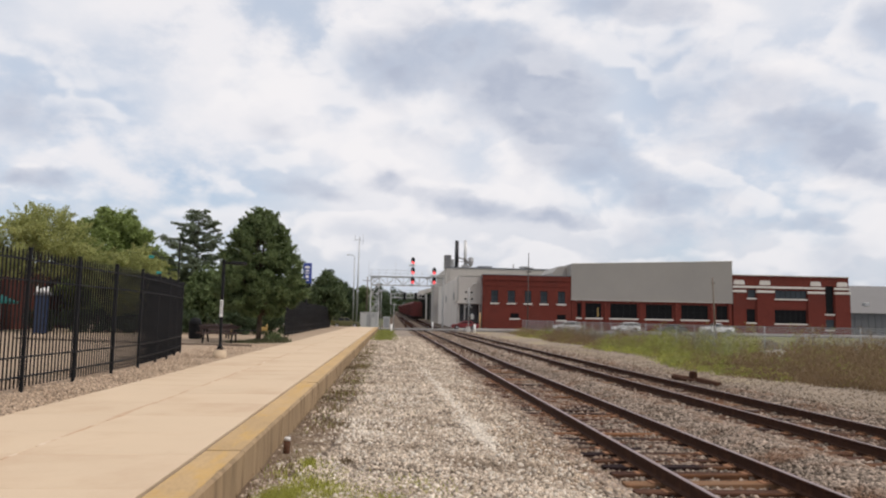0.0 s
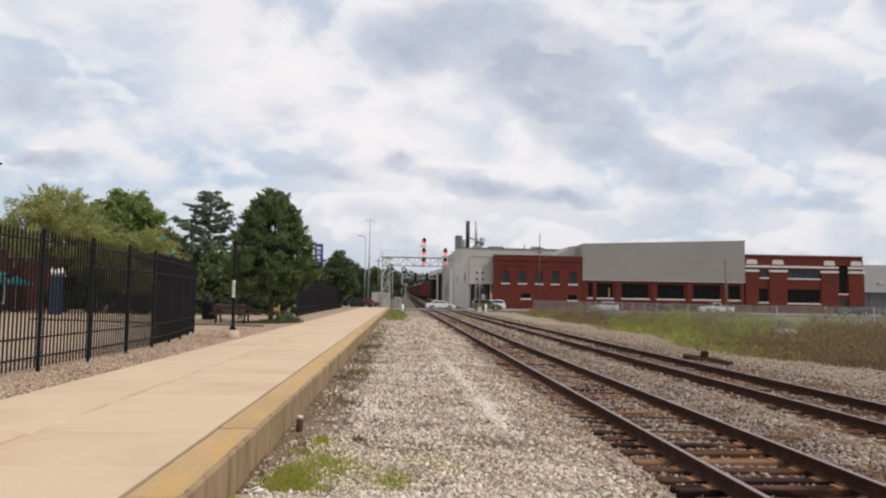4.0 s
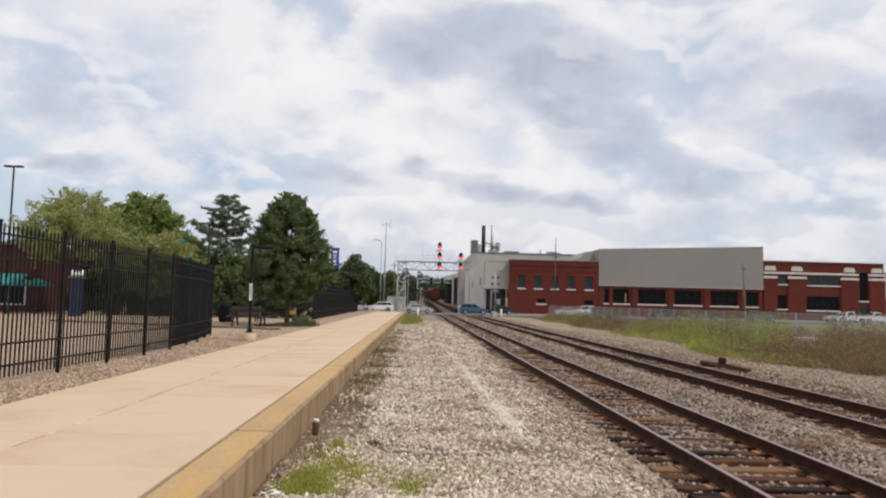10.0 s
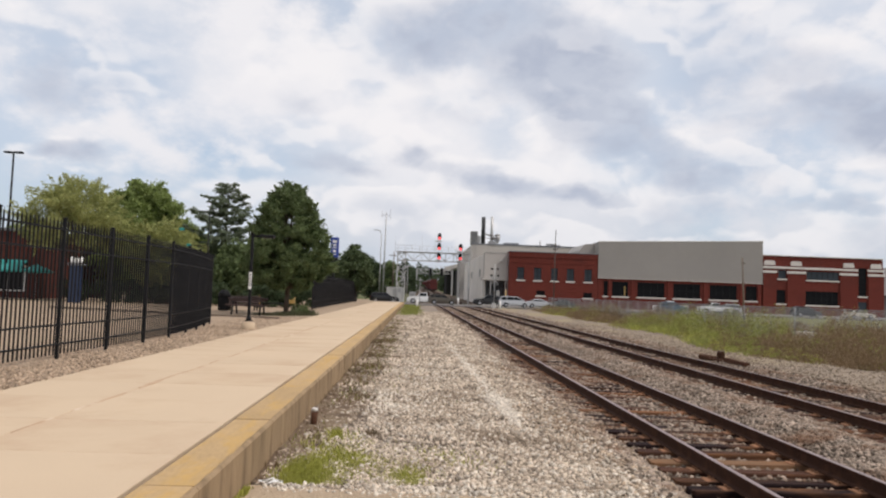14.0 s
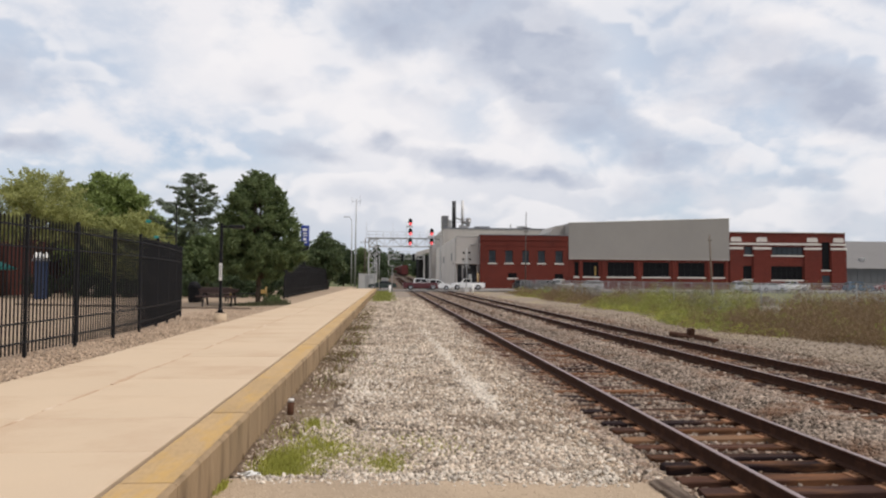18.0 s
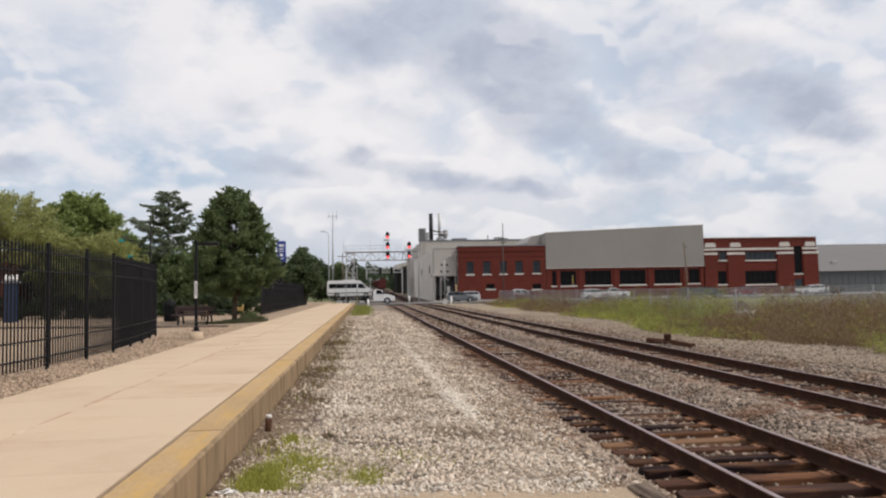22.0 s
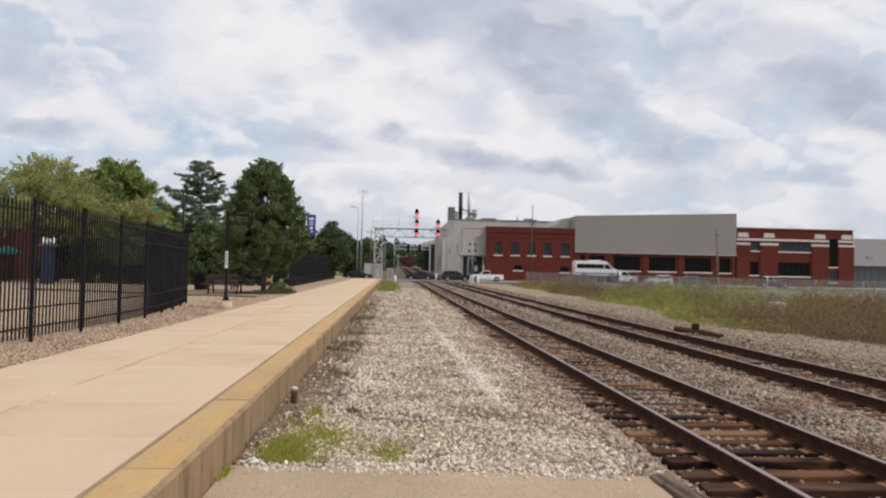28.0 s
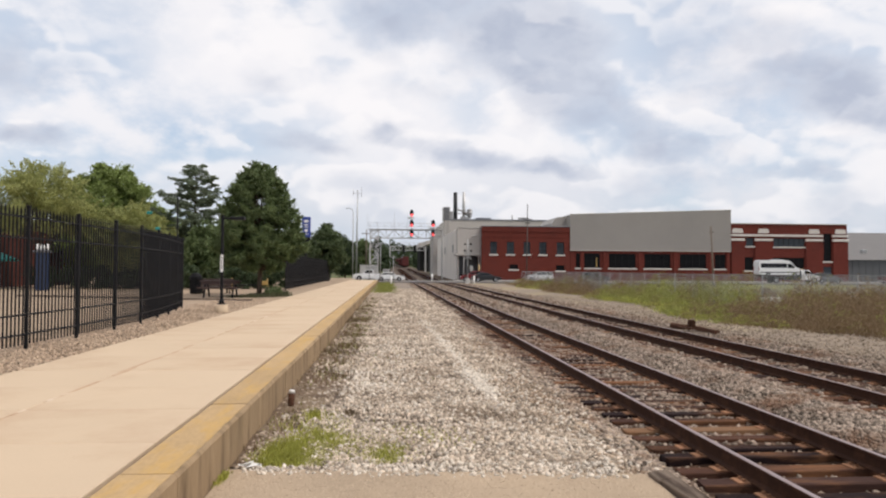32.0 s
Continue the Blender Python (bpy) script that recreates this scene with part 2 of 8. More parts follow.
def dark_glass(name, colour=(0.012, 0.014, 0.016), rough=0.06, gloss=0.5):
    m = surface(name, colour, rough, spread=0.2, fine=2.0, coarse=0.3)
    m.node_tree.nodes["Principled BSDF"].inputs["Specular IOR Level"].default_value = gloss
    return m


def brick_material():
    """Red brick courses, 0.2 by 0.068 m, on walls in any upright plane."""
    m = surface("brick_red", (0.124, 0.029, 0.021), 0.85, spread=0.16, fine=14, coarse=0.35, bump=0.002, bump_scale=90,
                stain=(0.095, 0.028, 0.022), stain_amount=0.6, stain_scale=0.25)
    t = m.node_tree
    n, l = t.nodes, t.links
    b = n["Principled BSDF"]
    old = b.inputs["Base Color"].links[0].from_socket
    co = n.new("ShaderNodeTexCoord")
    sp = n.new("ShaderNodeSeparateXYZ")
    l.new(co.outputs["Object"], sp.inputs[0])
    ad = n.new("ShaderNodeMath")
    l.new(sp.outputs["X"], ad.inputs[0])
    l.new(sp.outputs["Y"], ad.inputs[1])
    cx = n.new("ShaderNodeCombineXYZ")
    l.new(ad.outputs[0], cx.inputs[0])
    l.new(sp.outputs["Z"], cx.inputs[1])
    br = n.new("ShaderNodeTexBrick")
    l.new(cx.outputs[0], br.inputs["Vector"])
    br.inputs["Scale"].default_value = 1.0
    br.inputs["Brick Width"].default_value, br.inputs["Row Height"].default_value = 0.21, 0.075
    br.inputs["Mortar Size"].default_value = 0.009
    br.inputs["Color1"].default_value, br.inputs["Color2"].default_value = (1, 1, 1, 1), (0.72, 0.72, 0.72, 1)
    br.inputs["Mortar"].default_value = (1.5, 1.6, 1.6, 1)
    mx = n.new("ShaderNodeMix")
    mx.data_type, mx.blend_type = "RGBA", "MULTIPLY"
    mx.inputs["Factor"].default_value = 1.0
    l.new(old, mx.inputs[6])
    l.new(br.outputs["Color"], mx.inputs[7])
    l.new(mx.outputs[2], b.inputs["Base Color"])
    return m


def patchy(name, cols, scales, rough=0.95, bump=0.02, bump_scale=20.0):
    """Ground of three colours laid over one another in patches."""
    m = surface(name, cols[0], rough, spread=0.22, fine=scales[0], coarse=scales[1], bump=bump, bump_scale=bump_scale,
                stain=cols[1], stain_amount=0.9, stain_scale=scales[2])
    t = m.node_tree
    n, l = t.nodes, t.links
    b = n["Principled BSDF"]
    old = b.inputs["Base Color"].links[0].from_socket
    co = n.new("ShaderNodeTexCoord")
    x = n.new("ShaderNodeTexNoise")
    x.inputs["Scale"].default_value, x.inputs["Detail"].default_value = scales[3], 6.0
    l.new(co.outputs["Object"], x.inputs["Vector"])
    mr = n.new("ShaderNodeMapRange")
    mr.interpolation_type = "SMOOTHSTEP"
    l.new(x.outputs["Fac"], mr.inputs["Value"])
    mr.inputs["From Min"].default_value, mr.inputs["From Max"].default_value = 0.5, 0.62
    mx = n.new("ShaderNodeMix")
    mx.data_type = "RGBA"
    l.new(mr.outputs[0], mx.inputs["Factor"])
    l.new(old, mx.inputs[6])
    mx.inputs[7].default_value = (*cols[2], 1)
    l.new(mx.outputs[2], b.inputs["Base Color"])
    return m


def foliage(name, colour, spread=0.35, trans=0.25):
    m = surface(name, colour, 0.6, spread=0.10, fine=3.0, coarse=0.4, island=spread)
    b = m.node_tree.nodes["Principled BSDF"]
    b.inputs["Specular IOR Level"].default_value = 0.25
    n, l = m.node_tree.nodes, m.node_tree.links
    tr = n.new("ShaderNodeBsdfTranslucent")
    l.new(b.inputs["Base Color"].links[0].from_socket, tr.inputs["Color"])
    mx = n.new("ShaderNodeMixShader")
    mx.inputs[0].default_value = trans
    l.new(b.outputs[0], mx.inputs[1])
    l.new(tr.outputs[0], mx.inputs[2])
    l.new(mx.outputs[0], n["Material Output"].inputs[0])
    return m


CONCRETE = surface("platform_concrete", (0.530, 0.410, 0.288), 0.88, spread=0.06, fine=45, coarse=0.5, bump=0.002, bump_scale=120,
                   stain=(0.44, 0.31, 0.205), stain_amount=0.6, stain_scale=0.45, each=0.010)
COPING = surface("yellow_edge", (0.415, 0.285, 0.150), 0.88, spread=0.22, fine=34, coarse=2.2, bump=0.004, bump_scale=60,
                 stain=(0.50, 0.305, 0.085), stain_amount=0.6, stain_scale=3.6, each=0.05, stretch=(1, 0.3, 1))
KERB = surface("edge_concrete", (0.315, 0.222, 0.132), 0.92, spread=0.22, fine=24, coarse=1.6, bump=0.010, bump_scale=30,
               stain=(0.12, 0.082, 0.05), stain_amount=0.85, stain_scale=3.0, each=0.06, stretch=(1, 1, 0.22))
ASPHALT = surface("tan_asphalt", (0.305, 0.230, 0.156), 0.95, spread=0.35, fine=60, coarse=0.8, bump=0.004, bump_scale=110,
                  stain=(0.66, 0.52, 0.38), stain_amount=0.9, stain_scale=70)
ROAD = surface("road_asphalt", (0.17, 0.16, 0.15), 0.9, spread=0.18, fine=20, coarse=0.15, stain=(0.09, 0.085, 0.08), stain_amount=0.6, stain_scale=0.12)
# bed colour darkened to give the shade in gaps between the stones
BALLAST_GAPS = surface("ballast_bed", (0.115, 0.085, 0.063), 0.95, spread=0.45, fine=26, coarse=0.35, bump=0.03, bump_scale=24,
                  stain=(0.08, 0.06, 0.045), stain_amount=0.7, stain_scale=7.0)
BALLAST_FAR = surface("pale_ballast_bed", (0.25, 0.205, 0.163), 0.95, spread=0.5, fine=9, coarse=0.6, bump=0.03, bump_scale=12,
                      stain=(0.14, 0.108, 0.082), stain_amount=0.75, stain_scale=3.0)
RIVER_STONE = surface("tan_river_stone", (0.40, 0.30, 0.215), 0.9, spread=0.12, fine=30, coarse=0.5, island=0.4)
SEAM = surface("seam_filler", (0.46, 0.32, 0.21), 0.9, spread=0.2, fine=20, coarse=1.5, stain=(0.64, 0.54, 0.42), stain_amount=0.95, stain_scale=1.5)
STONE_PALE = surface("pale_limestone", (0.57, 0.50, 0.415), 0.92, spread=0.12, fine=30, coarse=0.5, island=0.3)
GRIT = surface("tan_grit", (0.46, 0.36, 0.26), 0.95, spread=0.2, fine=30, coarse=0.5, island=0.3)
SOIL = patchy("brown_soil", ((0.15, 0.105, 0.07), (0.09, 0.06, 0.042), (0.20, 0.15, 0.10)), (22, 1.0, 3.0, 1.2), bump=0.03, bump_scale=30)
STONE = surface("ballast_stone", (0.44, 0.362, 0.282), 0.92, spread=0.16, fine=30, coarse=0.3, island=0.6, stain=(0.20, 0.145, 0.10), stain_amount=0.75, stain_scale=0.55)
FOULED = surface("fouled_ballast", (0.058, 0.036, 0.025), 0.97, spread=0.4, fine=26, coarse=1.2, bump=0.03, bump_scale=26, stain=(0.15, 0.068, 0.033), stain_amount=0.7, stain_scale=2.2)
STONE_GREY = surface("grey_ballast_stone", (0.252, 0.200, 0.158), 0.9, spread=0.14, fine=30, coarse=0.5, island=0.7, stain=(0.18, 0.095, 0.055), stain_amount=0.8, stain_scale=1.1)
STONE_BROWN = surface("rust_stained_stone", (0.34, 0.262, 0.19), 0.92, spread=0.16, fine=30, coarse=0.4, island=0.65, stain=(0.17, 0.10, 0.06), stain_amount=0.8, stain_scale=1.0)
STONE_WHITE = surface("white_limestone", (0.62, 0.555, 0.47), 0.92, spread=0.12, fine=30, coarse=0.5, island=0.25)
STONE_DUSTY = surface("dusty_shoulder_stone", (0.27, 0.216, 0.166), 0.92, spread=0.14, fine=30, coarse=0.5, island=0.5, stain=(0.26, 0.20, 0.14), stain_amount=0.6, stain_scale=0.7)
PEBBLE = surface("pea_gravel", (0.33, 0.248, 0.175), 0.95, spread=0.2, fine=38, coarse=0.5, bump=0.008, bump_scale=45,
                 stain=(0.24, 0.18, 0.125), stain_amount=0.5, stain_scale=6.0)
DIRT = patchy("shoulder_dirt", ((0.262, 0.21, 0.16), (0.185, 0.147, 0.11), (0.285, 0.23, 0.145)), (14, 0.4, 2.5, 0.18), bump=0.03, bump_scale=16)
LOT = patchy("lot_grass", ((0.15, 0.145, 0.055), (0.20, 0.155, 0.09), (0.17, 0.175, 0.06)), (9, 0.3, 0.6, 0.07), bump=0.05, bump_scale=6)
FAR_GROUND = patchy("far_ground", ((0.12, 0.13, 0.06), (0.18, 0.15, 0.10), (0.09, 0.12, 0.04)), (2, 0.05, 0.1, 0.02))
EDGE_WOOD = surface("cracked_timber", (0.17, 0.13, 0.10), 0.92, spread=0.35, fine=24, coarse=2, bump=0.02, bump_scale=16,
                    stain=(0.055, 0.038, 0.028), stain_amount=0.95, stain_scale=9, stretch=(1, 0.06, 1))
TIE = surface("weathered_tie", (0.048, 0.026, 0.017), 0.9, spread=0.35, fine=22, coarse=3.0, bump=0.010, bump_scale=30,
              stain=(0.25, 0.115, 0.05), stain_amount=0.6, stain_scale=3.4, each=0.3, stretch=(0.2, 1, 1))


def tie_shades(m):
    """Each tie keeps a shade of its own: tarred black, rust brown or bleached tan."""
    n, l = m.node_tree.nodes, m.node_tree.links
    inf, ramp = n.new("ShaderNodeObjectInfo"), n.new("ShaderNodeValToRGB")
    c = ramp.color_ramp
    c.interpolation = "CONSTANT"
    shades = ((0.0, (0.020, 0.011, 0.011)), (0.24, (0.036, 0.018, 0.014)), (0.48, (0.062, 0.029, 0.019)), (0.68, (0.095, 0.044, 0.023)), (0.88, (0.145, 0.082, 0.046)), (0.93, (0.042, 0.022, 0.017)))
    for i, (p, col) in enumerate(shades):
        e = c.elements[i] if i < 2 else c.elements.new(p)
        e.position, e.color = p, (*col, 1)
    l.new(inf.outputs["Random"], ramp.inputs[0])
    for q in n:
        if q.type == "VECT_MATH" and q.operation == "SCALE" and not q.inputs[0].is_linked:
            l.new(ramp.outputs[0], q.inputs[0])


tie_shades(TIE)
OLD_WOOD = surface("grey_timber", (0.19, 0.15, 0.12), 0.9, spread=0.25, fine=20, coarse=2, bump=0.006, bump_scale=22,
                   stain=(0.09, 0.07, 0.055), stain_amount=0.8, stain_scale=3, stretch=(1, 0.12, 1))
RAIL = surface("rail_rust", (0.052, 0.025, 0.0165), 0.86, metal=0.2, spread=0.2, fine=25, coarse=1.5, stain=(0.11, 0.05, 0.028), stain_amount=0.5, stain_scale=5)
RAIL_TOP = surface("rail_head_steel", (0.30, 0.24, 0.235), 0.6, metal=0.5, spread=0.1, fine=25, coarse=1.0)
RUST = surface("rusty_iron", (0.075, 0.036, 0.022), 0.85, metal=0.1, spread=0.3, fine=30, coarse=3, each=0.2, bump=0.003, bump_scale=60)
PLATE = surface("tie_plate_rust", (0.25, 0.128, 0.072), 0.85, spread=0.3, fine=30, coarse=3, each=0.25)
BLACK = surface("black_paint", (0.0105, 0.0105, 0.012), 0.55, spread=0.15, fine=20, coarse=1.0, each=0.1)
BLACK_MATT = surface("matt_black", (0.018, 0.018, 0.019), 0.7, spread=0.2, fine=15, coarse=1.0)
BRICK = brick_material()
WHITE_STONE = surface("pale_stone", (0.60, 0.56, 0.51), 0.8, spread=0.08, fine=10, coarse=0.6, stain=(0.5, 0.45, 0.4), stain_amount=0.5)
GREY_METAL = surface("ribbed_cladding", (0.328, 0.303, 0.276), 0.6, spread=0.05, fine=4, coarse=0.15, stain=(0.28, 0.26, 0.24), stain_amount=0.4, stain_scale=0.1)
SIDE_PALE = surface("pale_side_wall", (0.74, 0.69, 0.635), 0.85, spread=0.07, fine=5, coarse=0.3, stain=(0.6, 0.56, 0.52), stain_amount=0.6, stain_scale=0.25, stretch=(1, 1, 0.3))
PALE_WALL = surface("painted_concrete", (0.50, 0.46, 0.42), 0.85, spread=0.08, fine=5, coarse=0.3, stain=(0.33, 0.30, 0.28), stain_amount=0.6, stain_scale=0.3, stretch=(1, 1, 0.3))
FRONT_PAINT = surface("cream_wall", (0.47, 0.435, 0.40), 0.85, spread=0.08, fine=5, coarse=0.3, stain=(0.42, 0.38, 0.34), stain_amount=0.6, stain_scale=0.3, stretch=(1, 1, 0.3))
GREY_WALL = surface("grey_wall", (0.41, 0.385, 0.36), 0.85, spread=0.08, fine=5, coarse=0.3, stain=(0.27, 0.25, 0.24), stain_amount=0.5, stain_scale=0.3, stretch=(1, 1, 0.3))
BLUE_GREY = surface("blue_grey_metal", (0.16, 0.165, 0.18), 0.6, spread=0.08, fine=4, coarse=0.2)
SHED_WALL = surface("slate_grey_cladding", (0.105, 0.108, 0.118), 0.65, spread=0.08, fine=4, coarse=0.2)
SHED_ROOF = surface("dull_metal_roof", (0.165, 0.158, 0.152), 0.85, spread=0.1, fine=3, coarse=0.15)
ROOF = surface("flat_roof", (0.22, 0.21, 0.20), 0.9, spread=0.15, fine=4, coarse=0.2)
# near-black colour that stands in for indoor shade
SHADOW_IN = surface("shade_dark_interior", (0.02, 0.019, 0.018), 0.9, spread=0.2, fine=1, coarse=0.2)
GLASS = dark_glass("window_glass", (0.006, 0.006, 0.007), 0.3, 0.12)
GREY_GLASS = dark_glass("sky_grey_glass", (0.045, 0.055, 0.065), 0.35, 0.2)
# restaurant brick, browned to carry the shade of the trees around it
SHADED_BRICK = surface("tree_shaded_brick", (0.105, 0.034, 0.026), 0.88, spread=0.2, fine=12, coarse=0.5, stain=(0.05, 0.025, 0.02), stain_amount=0.6)
CHAIN = surface("weathered_chain_link", (0.29, 0.30, 0.305), 0.7, metal=0.2, spread=0.12, fine=12, coarse=0.8)
POLE_GREY = surface("weathered_pole", (0.10, 0.09, 0.085), 0.85, spread=0.2, fine=14, coarse=1.0)
GALV = surface("galvanised_steel", (0.36, 0.36, 0.355), 0.55, metal=0.4, spread=0.12, fine=12, coarse=0.8)
SILVER = surface("aluminium_paint", (0.50, 0.49, 0.475), 0.5, metal=0.25, spread=0.1, fine=12, coarse=0.8)
WHITE = surface("white_paint", (0.78, 0.77, 0.74), 0.5, spread=0.06, fine=8, coarse=0.8)
STACK_BLACK = surface("stack_black", (0.02, 0.02, 0.022), 0.7, spread=0.15, fine=4, coarse=0.4)
BARK = surface("bark", (0.10, 0.075, 0.055), 0.95, spread=0.3, fine=18, coarse=2.0, bump=0.02, bump_scale=18, stretch=(1, 1, 0.25))
LEAF_DARK = foliage("leaf_dark", (0.145, 0.190, 0.080), 0.3, 0.42)
LEAF_STREET = foliage("leaf_street", (0.085, 0.115, 0.050), 0.3)
LEAF_MID = foliage("leaf_mid", (0.240, 0.300, 0.095), 0.3, 0.42)
LEAF_LIGHT = foliage("leaf_light", (0.345, 0.360, 0.135), 0.3, 0.45)
LEAF_FAR = foliage("leaf_far", (0.062, 0.088, 0.042), 0.3)
NEEDLE = foliage("needles", (0.165, 0.198, 0.125), 0.3, 0.35)
GRASS = foliage("grass_blades", (0.39, 0.39, 0.085), 0.38, 0.35)
WEED = foliage("green_weed", (0.275, 0.290, 0.078), 0.22, 0.35)
DRY = foliage("dry_weed", (0.218, 0.150, 0.084), 0.25, 0.35)
DEAD = foliage("dead_plant", (0.19, 0.14, 0.088), 0.3, 0.3)
TREE_GRASS = foliage("tree_grass_blades", (0.135, 0.138, 0.075), 0.25, 0.3)
RED_GLOW = glowing("signal_red", (1.0, 0.10, 0.10), 1.6)
TYRE = surface("tyre", (0.02, 0.02, 0.02), 0.85, spread=0.1)
RIM = surface("wheel_rim", (0.45, 0.45, 0.46), 0.35, metal=0.8, spread=0.1)
CAR_GLASS = dark_glass("car_glass", (0.010, 0.011, 0.013), 0.06, 0.22)
LAMP_CLEAR = surface("headlamp", (0.75, 0.76, 0.78), 0.15, spread=0.03)
LAMP_RED = surface("tail_lamp", (0.35, 0.015, 0.012), 0.2, spread=0.05)
CHROME = surface("trim", (0.5, 0.5, 0.5), 0.3, metal=0.8, spread=0.05)
BLUE_SIGN = surface("blue_sign", (0.03, 0.06, 0.30), 0.4, spread=0.05)
BLUE_BOX = surface("blue_box", (0.011, 0.025, 0.068), 0.5, spread=0.1)
TEAL = surface("teal_awning", (0.02, 0.24, 0.225), 0.7, spread=0.1)
TABLE_WOOD = surface("dark_slat_wood", (0.055, 0.032, 0.027), 0.75, spread=0.25, fine=18, coarse=2, each=0.2, stretch=(0.15, 1, 1))
ORANGE = surface("orange_panel", (0.55, 0.22, 0.07), 0.6, spread=0.1)
YELLOW = surface("yellow_plastic", (0.33, 0.215, 0.06), 0.6, spread=0.15)
TRAIN_RED = surface("railcar_red", (0.12, 0.022, 0.019), 0.75, spread=0.15, fine=3, coarse=0.25, stain=(0.09, 0.03, 0.025), stain_amount=0.7, stain_scale=0.5, each=0.15)


def paint(name, colour, metal=0.0):
    return surface(name, colour, 0.35, metal=metal, spread=0.04, fine=3, coarse=0.5, coat=0.25)


for _m in (BLACK, BLACK_MATT):
    _m.node_tree.nodes["Principled BSDF"].inputs["Specular IOR Level"].default_value = 0.15

# ---- mesh building ----
class G:
    """Collects vertices and faces, and links them as one mesh object."""

    def __init__(self):
        self.v, self.f, self.s = [], [], []

    def face(self, pts, smooth=False):
        i = len(self.v)
        self.v += [tuple(p) for p in pts]
        self.f.append(tuple(range(i, i + len(pts))))
        self.s.append(smooth)
        return self

    def box(self, x0, x1, y0, y1, z0, z1, bev=0.0):
        i = len(self.v)
        if bev <= 0:
            self.v += [(x, y, z) for z in (z0, z1) for y in (y0, y1) for x in (x0, x1)]
            for q in ((0, 2, 3, 1), (4, 5, 7, 6), (0, 1, 5, 4), (1, 3, 7, 5), (3, 2, 6, 7), (2, 0, 4, 6)):
                self.f.append(tuple(i + k for k in q))
                self.s.append(False)
            return self
        b = min(bev, 0.45 * (x1 - x0), 0.45 * (y1 - y0), 0.45 * (z1 - z0))
        idx = {}
        for sx in (0, 1):
            for sy in (0, 1):
                for sz in (0, 1):
                    c = [(x0, x1)[sx], (y0, y1)[sy], (z0, z1)[sz]]
                    d = [1 - 2 * sx, 1 - 2 * sy, 1 - 2 * sz]
                    for a in range(3):
                        p = [c[k] + (0 if k == a else b * d[k]) for k in range(3)]
                        idx[sx, sy, sz, a] = len(self.v)
                        self.v.append(tuple(p))

        def add(keys, flip):
            q = [idx[k] for k in keys]
            self.f.append(tuple(reversed(q)) if flip else tuple(q))
            self.s.append(False)

        for a in range(3):
            u, w = (a + 1) % 3, (a + 2) % 3
            for sa in (0, 1):
                ks = []
                for su, sw in ((0, 0), (1, 0), (1, 1), (0, 1)):
                    s = [0, 0, 0]
                    s[a], s[u], s[w] = sa, su, sw
                    ks.append((*s, a))
                add(ks, sa == 0)
            for su in (0, 1):
                for sw in (0, 1):
                    s0, s1 = [0, 0, 0], [0, 0, 0]
                    s0[u] = s1[u] = su
                    s0[w] = s1[w] = sw
                    s1[a] = 1
                    add([(*s0, u), (*s1, u), (*s1, w), (*s0, w)], su == sw)
        for sx in (0, 1):
            for sy in (0, 1):
                for sz in (0, 1):
                    add([(sx, sy, sz, 0), (sx, sy, sz, 1), (sx, sy, sz, 2)], (sx + sy + sz) % 2 == 0)
        return self

    def tube(self, p0, p1, r0, r1=None, n=8, caps=True):
        p0, p1 = Vector(p0), Vector(p1)
        r1 = r0 if r1 is None else r1
        q = (p1 - p0).to_track_quat("Z", "Y")
        i = len(self.v)
        for p, r in ((p0, r0), (p1, r1)):
            for k in range(n):
                a = 2 * math.pi * k / n
                self.v.append(tuple(p + q @ Vector((r * math.cos(a), r * math.sin(a), 0))))
        for k in range(n):
            self.f.append((i + k, i + (k + 1) % n, i + n + (k + 1) % n, i + n + k))
            self.s.append(n > 5)
        if caps:
            self.f += [tuple(i + k for k in reversed(range(n))), tuple(i + n + k for k in range(n))]
            self.s += [False, False]
        return self

    def bar(self, p0, p1, w, h):
        """A square bar from point to point."""
        p0, p1 = Vector(p0), Vector(p1)
        q = (p1 - p0).to_track_quat("Z", "Y")
        i = len(self.v)
        for p in (p0, p1):
            for a, b in ((-1, -1), (1, -1), (1, 1), (-1, 1)):
                self.v.append(tuple(p + q @ Vector((a * w / 2, b * h / 2, 0))))
        for k in range(4):
            self.f.append((i + k, i + (k + 1) % 4, i + 4 + (k + 1) % 4, i + 4 + k))
        self.f += [(i + 3, i + 2, i + 1, i), (i + 4, i + 5, i + 6, i + 7)]
        self.s += [False] * 6
        return self

    def prism(self, poly, axis, a0, a1):
        """A polygon of (u, v) pushed along an axis: 'y' takes (x, z), 'x' takes (y, z), 'z' takes (x, y)."""
        def at(p, a):
            return {"y": (p[0], a, p[1]), "x": (a, p[0], p[1]), "z": (p[0], p[1], a)}[axis]
        i, n = len(self.v), len(poly)
        self.v += [at(p, a0) for p in poly] + [at(p, a1) for p in poly]
        for k in range(n):
            self.f.append((i + k, i + (k + 1) % n, i + n + (k + 1) % n, i + n + k))
            self.s.append(False)
        self.f += [tuple(i + k for k in reversed(range(n))), tuple(i + n + k for k in range(n))]
        self.s += [False, False]
        return self

    def mesh(self, name, mat):
        m = bpy.data.meshes.new(name)
        m.from_pydata(self.v, [], self.f)
        for mm in (mat if isinstance(mat, (list, tuple)) else [mat]):
            m.materials.append(mm)
        if any(self.s):
            m.polygons.foreach_set("use_smooth", self.s)
        bm = bmesh.new()
        bm.from_mesh(m)
        bmesh.ops.recalc_face_normals(bm, faces=bm.faces)
        bm.to_mesh(m)
        bm.free()
        return m


